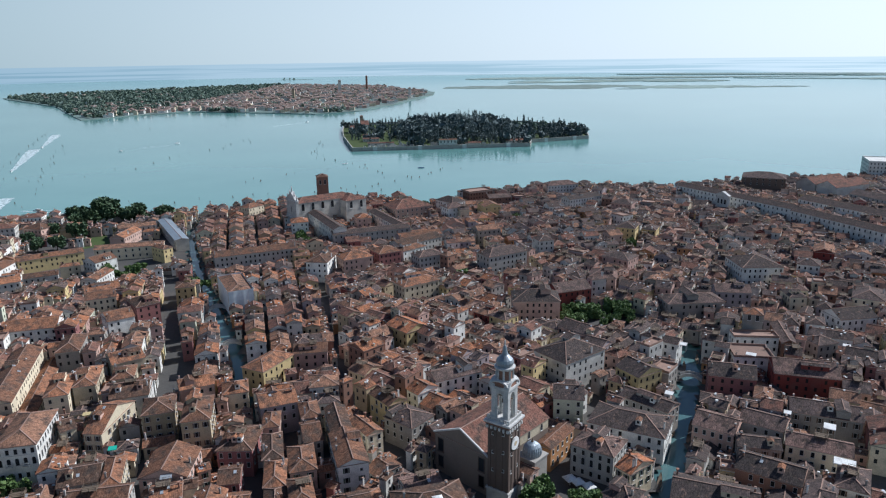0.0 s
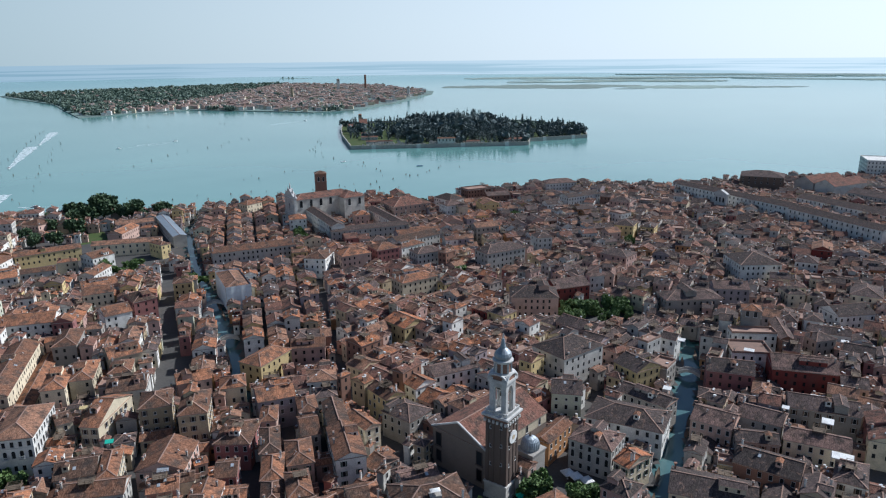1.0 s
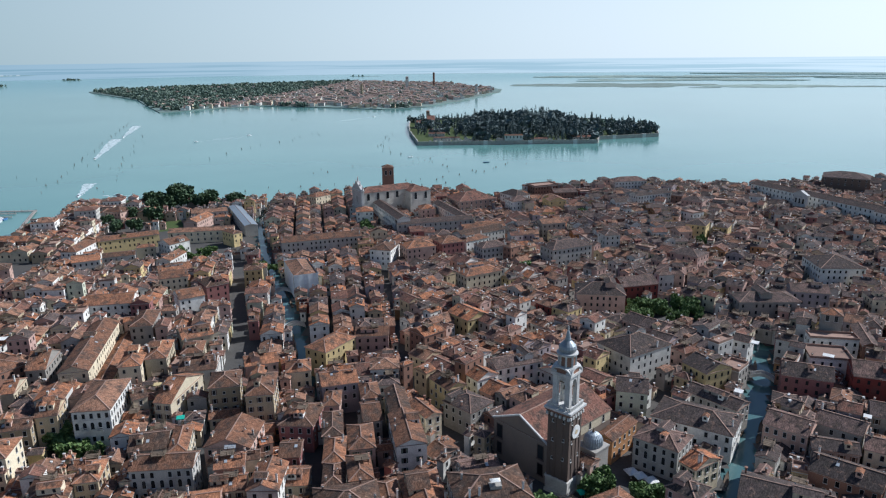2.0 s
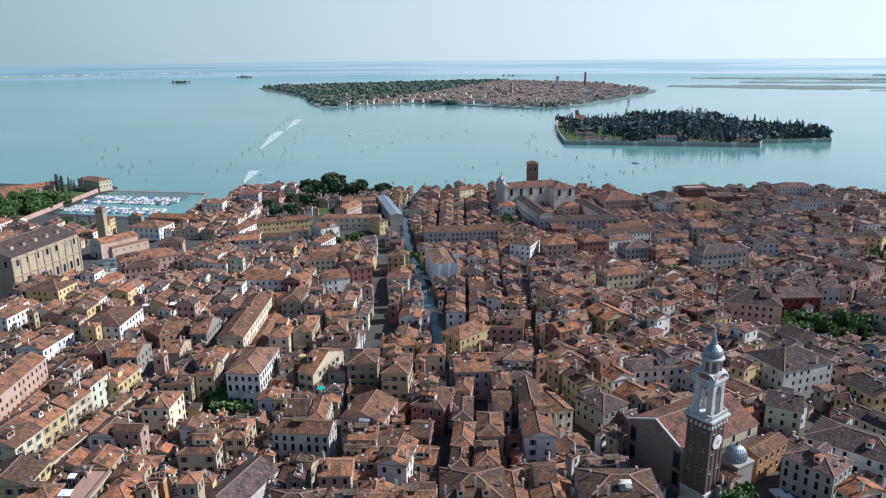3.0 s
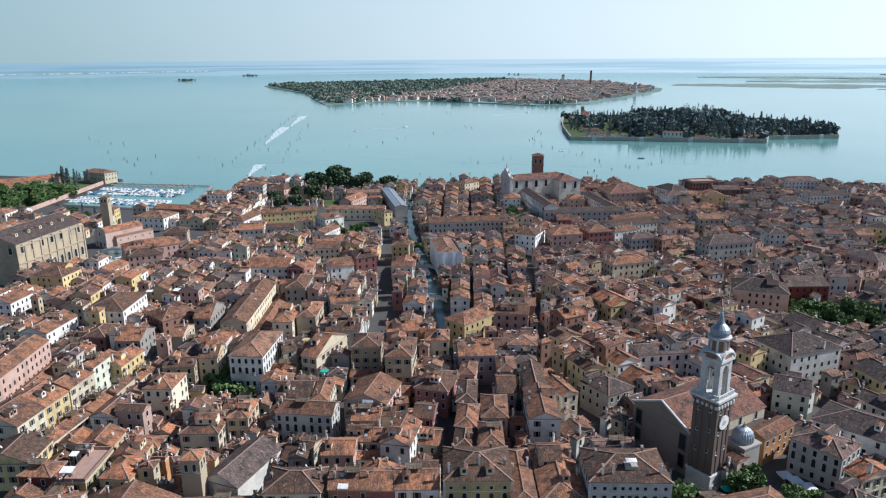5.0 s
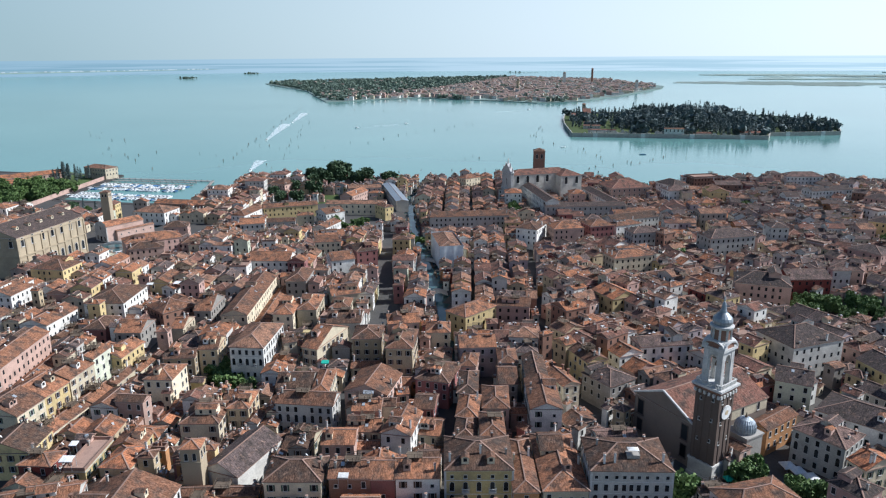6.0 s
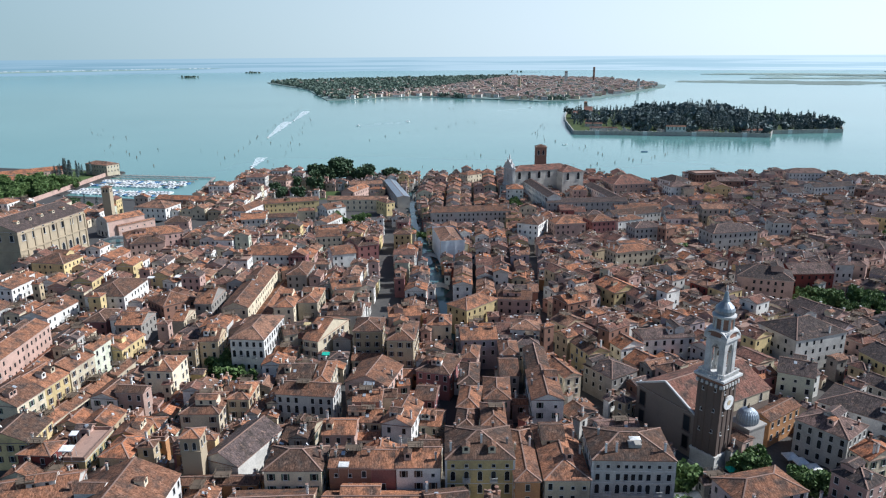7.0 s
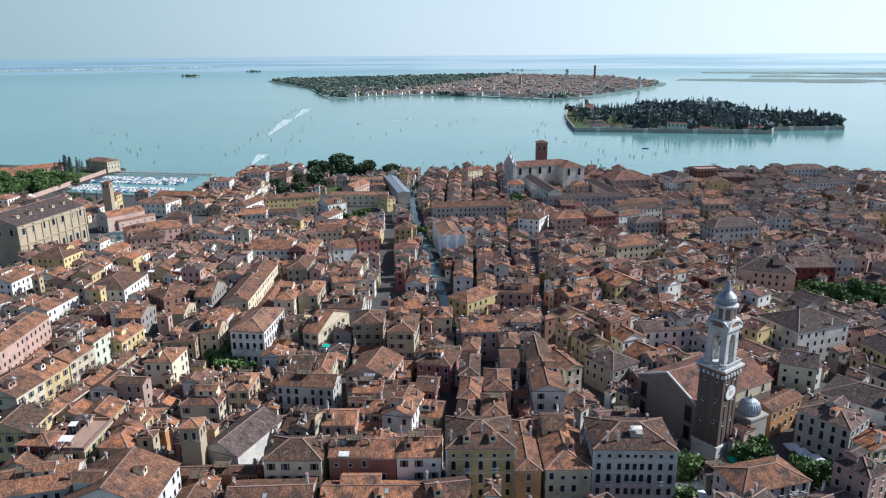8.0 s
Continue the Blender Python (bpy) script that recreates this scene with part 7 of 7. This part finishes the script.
# ---- salt marshes, small islands and the far shore ----
def marsh(x, y, length, wide, turn, seed, trees=0, high=0.0):
    """A flat low island with a ragged edge."""
    rng = random.Random(seed)
    c, s = math.cos(radians(turn)), math.sin(radians(turn))
    ring = []
    for i in range(40):
        a = 2 * math.pi * i / 40
        k = rng.uniform(0.55, 1.0)
        u, v = length / 2 * math.cos(a) * (0.85 + 0.15 * k), wide / 2 * math.sin(a) * k
        ring.append((x + u * c - v * s, y + u * s + v * c))
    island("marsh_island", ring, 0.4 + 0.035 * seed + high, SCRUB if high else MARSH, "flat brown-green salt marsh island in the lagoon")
    return [(x + rng.uniform(-0.45, 0.45) * length * c - rng.uniform(-0.3, 0.3) * wide * s, y + rng.uniform(-0.45, 0.45) * length * s + rng.uniform(-0.3, 0.3) * wide * c, 0.7, rng.uniform(7, 12), "d") for _ in range(trees)]


far_trees = []
marsh(400, 2960, 860, 430, -3, 1), marsh(500, 2790, 220, 110, -5, 2), marsh(960, 2810, 520, 300, -3, 3), marsh(1230, 2740, 320, 120, -2, 4), marsh(430, 3600, 240, 90, 20, 5), marsh(650, 3900, 560, 170, 25, 6), marsh(1050, 3950, 620, 260, 8, 7), marsh(700, 2700, 120, 30, 0, 13)
rng = random.Random(71)
for k in range(16):       # broken belts of marsh towards the horizon
    marsh(rng.uniform(300, 2400), rng.uniform(3300, 4300), rng.uniform(250, 900), rng.uniform(120, 380), rng.uniform(-15, 10), 30 + k)
far_trees += marsh(1850, 3450, 900, 130, -28, 8, 0, 1.2)
far_trees += marsh(1850, 4230, 1700, 420, -22, 9, 0, 1.8)
far_trees += marsh(-2400, 3110, 110, 60, 30, 10, 26)
far_trees += marsh(-2560, 3965, 120, 60, 30, 11, 20)
far_trees += marsh(-900, 4350, 200, 50, 10, 12, 4)
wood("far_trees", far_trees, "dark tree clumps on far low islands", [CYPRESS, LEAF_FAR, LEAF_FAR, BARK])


def distance():
    """Far lagoon and mainland, a glowing haze-coloured ring too far off to shift."""
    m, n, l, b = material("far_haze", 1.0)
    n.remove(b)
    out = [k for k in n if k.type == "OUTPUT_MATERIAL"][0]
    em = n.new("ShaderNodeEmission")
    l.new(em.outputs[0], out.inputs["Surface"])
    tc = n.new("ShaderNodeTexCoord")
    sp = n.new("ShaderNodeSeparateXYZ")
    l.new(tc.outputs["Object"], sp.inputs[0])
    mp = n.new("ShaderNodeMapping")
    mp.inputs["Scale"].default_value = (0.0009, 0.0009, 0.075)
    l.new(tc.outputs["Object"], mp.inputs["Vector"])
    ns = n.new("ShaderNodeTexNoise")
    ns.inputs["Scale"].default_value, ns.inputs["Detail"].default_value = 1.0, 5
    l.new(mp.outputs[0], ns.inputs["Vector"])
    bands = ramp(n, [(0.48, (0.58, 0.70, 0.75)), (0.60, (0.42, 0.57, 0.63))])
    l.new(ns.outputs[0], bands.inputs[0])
    # the ring's colour is painted brighter towards the sun's side
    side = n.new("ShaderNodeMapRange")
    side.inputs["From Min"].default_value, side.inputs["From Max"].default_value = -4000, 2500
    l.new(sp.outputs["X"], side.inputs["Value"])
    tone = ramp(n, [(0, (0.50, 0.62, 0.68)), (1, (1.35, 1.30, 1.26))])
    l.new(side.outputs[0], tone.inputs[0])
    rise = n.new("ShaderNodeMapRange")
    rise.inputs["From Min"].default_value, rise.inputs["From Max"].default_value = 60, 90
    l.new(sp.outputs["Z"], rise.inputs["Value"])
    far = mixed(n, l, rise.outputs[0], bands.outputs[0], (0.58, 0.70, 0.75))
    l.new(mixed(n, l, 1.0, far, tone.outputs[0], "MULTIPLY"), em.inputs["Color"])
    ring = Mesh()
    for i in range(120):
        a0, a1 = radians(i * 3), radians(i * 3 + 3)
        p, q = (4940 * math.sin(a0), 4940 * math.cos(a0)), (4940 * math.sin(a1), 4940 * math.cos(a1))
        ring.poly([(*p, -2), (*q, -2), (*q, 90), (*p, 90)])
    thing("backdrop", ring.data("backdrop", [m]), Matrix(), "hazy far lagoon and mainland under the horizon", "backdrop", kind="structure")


distance()


def far_shore():
    """Flat mainland shore and low buildings, on the ring to fit the camera's view."""
    # glowing colour with the distance haze painted in
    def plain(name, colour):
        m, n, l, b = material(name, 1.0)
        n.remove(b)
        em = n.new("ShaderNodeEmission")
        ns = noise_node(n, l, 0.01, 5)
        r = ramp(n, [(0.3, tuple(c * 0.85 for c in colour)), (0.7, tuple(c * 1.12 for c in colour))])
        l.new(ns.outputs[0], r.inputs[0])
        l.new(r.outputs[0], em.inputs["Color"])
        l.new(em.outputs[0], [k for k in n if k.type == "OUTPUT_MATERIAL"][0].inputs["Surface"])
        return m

    rng = random.Random(6)
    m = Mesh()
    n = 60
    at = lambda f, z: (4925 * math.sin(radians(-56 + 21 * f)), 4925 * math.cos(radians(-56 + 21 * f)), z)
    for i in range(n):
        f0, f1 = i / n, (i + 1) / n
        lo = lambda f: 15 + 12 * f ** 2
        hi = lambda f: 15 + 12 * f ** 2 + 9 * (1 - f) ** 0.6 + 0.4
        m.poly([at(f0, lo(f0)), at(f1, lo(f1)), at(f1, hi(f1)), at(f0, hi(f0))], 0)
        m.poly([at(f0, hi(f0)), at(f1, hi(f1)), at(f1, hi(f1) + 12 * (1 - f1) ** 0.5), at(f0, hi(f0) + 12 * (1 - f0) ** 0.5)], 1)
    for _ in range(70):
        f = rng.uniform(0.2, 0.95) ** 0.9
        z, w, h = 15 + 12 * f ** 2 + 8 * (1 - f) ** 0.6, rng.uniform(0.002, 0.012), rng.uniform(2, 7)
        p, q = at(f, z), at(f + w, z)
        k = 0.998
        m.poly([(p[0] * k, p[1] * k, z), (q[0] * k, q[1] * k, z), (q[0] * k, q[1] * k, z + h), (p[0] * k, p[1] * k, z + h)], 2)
    thing("backdrop_shore", m.data("backdrop_shore", [plain("hazed_fields", (0.31, 0.43, 0.38)), plain("hazed_woods", (0.30, 0.44, 0.49)), plain("hazed_walls", (0.55, 0.64, 0.66))]), Matrix(), "hazy flat mainland shore with low pale buildings", "backdrop", kind="structure")


far_shore()

# ---- square, canals and roof clutter ----
def parasol(x, y, size, mat, label):
    """A square market canopy on a pole."""
    m = Mesh()
    a = size / 2
    for p, q in (((-a, -a), (a, -a)), ((a, -a), (a, a)), ((a, a), (-a, a)), ((-a, a), (-a, -a))):
        m.poly([(*p, 2.5), (*q, 2.5), (0, 0, 3.4)])
        m.poly([(*q, 2.5), (*p, 2.5), (0, 0, 3.35)])
        m.poly([(*p, 2.2), (*q, 2.2), (*q, 2.5), (*p, 2.5)])
    ob = thing("parasol", m.data("parasol", [mat]), pose(x, y, GROUND, 0, 0, 24), label, "parasol", "cafe parasols")
    pm = Mesh()
    pm.lathe([(0.3, 0), (0.3, 0.1), (0.05, 0.15), (0.05, 3.3)], 8)
    part("pole", pm.data("pole", [METAL]), ob)
    return ob


for x, y in ((9.0, 165.1), (12.8, 167.3), (8.0, 161.5), (13.0, 163.0)):
    parasol(x, y, 3.9, CANVAS, "large white square cafe parasol in the square")
for x, y in ((40.4, 192.3), (38.2, 194.2), (43.4, 190)):
    parasol(x, y, 3.6, CANVAS, "white market canopy in front of the houses")
parasol(22.0, 182.4, 2.4, TEAL_CANVAS, "bright teal kiosk canopy beside the bell tower")


def bridge(x, y, turn, span):
    """A small arched stone footbridge."""
    m = Mesh()
    n = 10
    a = span / 2
    arch = [(-a + span * i / n, 0.9 + 1.7 * math.sin(math.pi * i / n)) for i in range(n + 1)]
    for (x0, z0), (x1, z1) in zip(arch, arch[1:]):
        m.poly([(x0, -1.6, z0 + 0.5), (x1, -1.6, z1 + 0.5), (x1, 1.6, z1 + 0.5), (x0, 1.6, z0 + 0.5)])
        m.poly([(x0, 1.6, z0), (x1, 1.6, z1), (x1, -1.6, z1), (x0, -1.6, z0)])
        for s in (-1, 1):
            m.poly([(x0, s * 1.6, z0), (x1, s * 1.6, z1), (x1, s * 1.6, z1 + 1.4), (x0, s * 1.6, z0 + 1.4)])
            m.poly([(x1, s * 1.4, z1 + 0.5), (x0, s * 1.4, z0 + 0.5), (x0, s * 1.4, z0 + 1.4), (x1, s * 1.4, z1 + 1.4)])
            m.poly([(x0, s * 1.4, z0 + 1.4), (x0, s * 1.6, z0 + 1.4), (x1, s * 1.6, z1 + 1.4), (x1, s * 1.4, z1 + 1.4)])
    return thing("footbridge", m.data("footbridge", [WHITE_STONE]), pose(x, y, 0.3, 0, 0, turn), "small arched pale stone footbridge over a canal", "bridge", "footbridges")


bridge(-103.5, 308, 24, 9.5), bridge(-126, 357.5, 26, 9.5), bridge(101.5, 268, -23, 9), bridge(-325, 337, 27, 17)


def gondola_mesh():
    m = Mesh()
    n = 12
    side = [(-5 + 10 * i / n, 0.72 * math.sin(math.pi * min(1, max(0, i / n))) ** 0.7 + 0.03, 0.45 + 0.9 * abs(2 * i / n - 1) ** 3) for i in range(n + 1)]
    for (x0, b0, z0), (x1, b1, z1) in zip(side, side[1:]):
        for s in (-1, 1):
            m.poly([(x0, s * b0 * 0.6, z0 - 0.6), (x1, s * b1 * 0.6, z1 - 0.6), (x1, s * b1, z1), (x0, s * b0, z0)])
        m.poly([(x0, -b0, z0 - 0.1), (x1, -b1, z1 - 0.1), (x1, b1, z1 - 0.1), (x0, b0, z0 - 0.1)])
    return m.data("moored_boat", [WOOD])


GONDOLA = gondola_mesh()
boat(1, -313, 326, 65, " moored in the canal basin"), boat(0, -318, 308, 70, " moored in the canal basin"), boat(2, -309, 312, 110, " moored in the canal basin")
rng = random.Random(91)
for pts, wide in CANALS[:2]:
    for (x0, y0), (x1, y1) in zip(pts[:-1], pts[1:]):
        t = math.degrees(math.atan2(y1 - y0, x1 - x0))
        for i in range(int(math.dist((x0, y0), (x1, y1)) / 13)):
            f, s = rng.random(), rng.choice((-1, 1))
            nx, ny = math.cos(radians(t + 90)) * s * (wide / 2 - 1.4), math.sin(radians(t + 90)) * s * (wide / 2 - 1.4)
            thing("moored_boat", GONDOLA, pose(x0 + (x1 - x0) * f + nx, y0 + (y1 - y0) * f + ny, 0.05, 0, 0, t), "slim dark boat moored along the canal wall", "boat", "canal boats")


# awnings over roof terraces
def awning(x, y, z, w, d, mat, words):
    """A sloping canvas on four thin posts."""
    m = Mesh()
    a, b = w / 2, d / 2
    m.poly([(-a, -b, 0), (a, -b, 0), (a, b, 0.35), (-a, b, 0.35)])
    m.poly([(-a, b, 0.32), (a, b, 0.32), (a, -b, -0.03), (-a, -b, -0.03)])
    m.poly([(-a, -b, -0.25), (a, -b, -0.25), (a, -b, 0), (-a, -b, 0)])
    ob = thing("awning", m.data("awning", [mat]), pose(x, y, z, 0, 0, 17 if x < 0 else -30), words + " canvas awning over a roof terrace", "awning", "roof terrace awnings")
    pm = Mesh()
    pm.beam((0, 0, -3.2), (0, 0, 0), 0.08, 0.08)
    post = pm.data("post", [METAL])
    for u in (-1, 1):
        for v in (-1, 1):
            part("post", post, ob, pose(u * (a - 0.1), v * (b - 0.1), 0.0))
    return ob


awning(120.8, 188.4, 12, 6, 3.6, CANVAS, "white")
awning(126.4, 207.9, 13, 3.6, 3.4, CANVAS, "white")
awning(130.6, 222.4, 14, 5, 3, CANVAS, "white")
awning(82.2, 236.7, 11, 3, 2.4, CANVAS, "white")
awning(100.6, 277.3, 13, 3, 2.6, CANVAS, "white")
awning(118, 219.5, 12, 2.4, 2, CANVAS, "white")
awning(-147.2, 125.3, 12, 3.4, 2.6, CANVAS, "white")
awning(-153, 133.3, 11, 2.2, 2, CANVAS, "white")
awning(-84.9, 182.8, 13, 3.4, 2, METAL, "grey")
awning(-62.2, 144.2, 15, 3, 1.8, TEAL_CANVAS, "bright teal")
awning(-126.9, 219.7, 14, 2.6, 1.8, WALLS["yellow"], "faded yellow")
awning(-108.4, 198.9, 13, 2.6, 2, TEAL_CANVAS, "bright teal")
awning(-216.2, 260.4, 12, 6, 3, CANVAS, "white")
awning(-228.9, 254.7, 12, 3, 2, CANVAS, "white")
awning(-71.2, 136.7, 15, 2.6, 2, CANVAS, "white")
awning(48.9, 259.5, 13, 3, 2, CANVAS, "white")
awning(168.4, 273.8, 13, 3, 2, CANVAS, "white")
awning(124.8, 266.1, 13, 4, 2.2, CANVAS, "white")
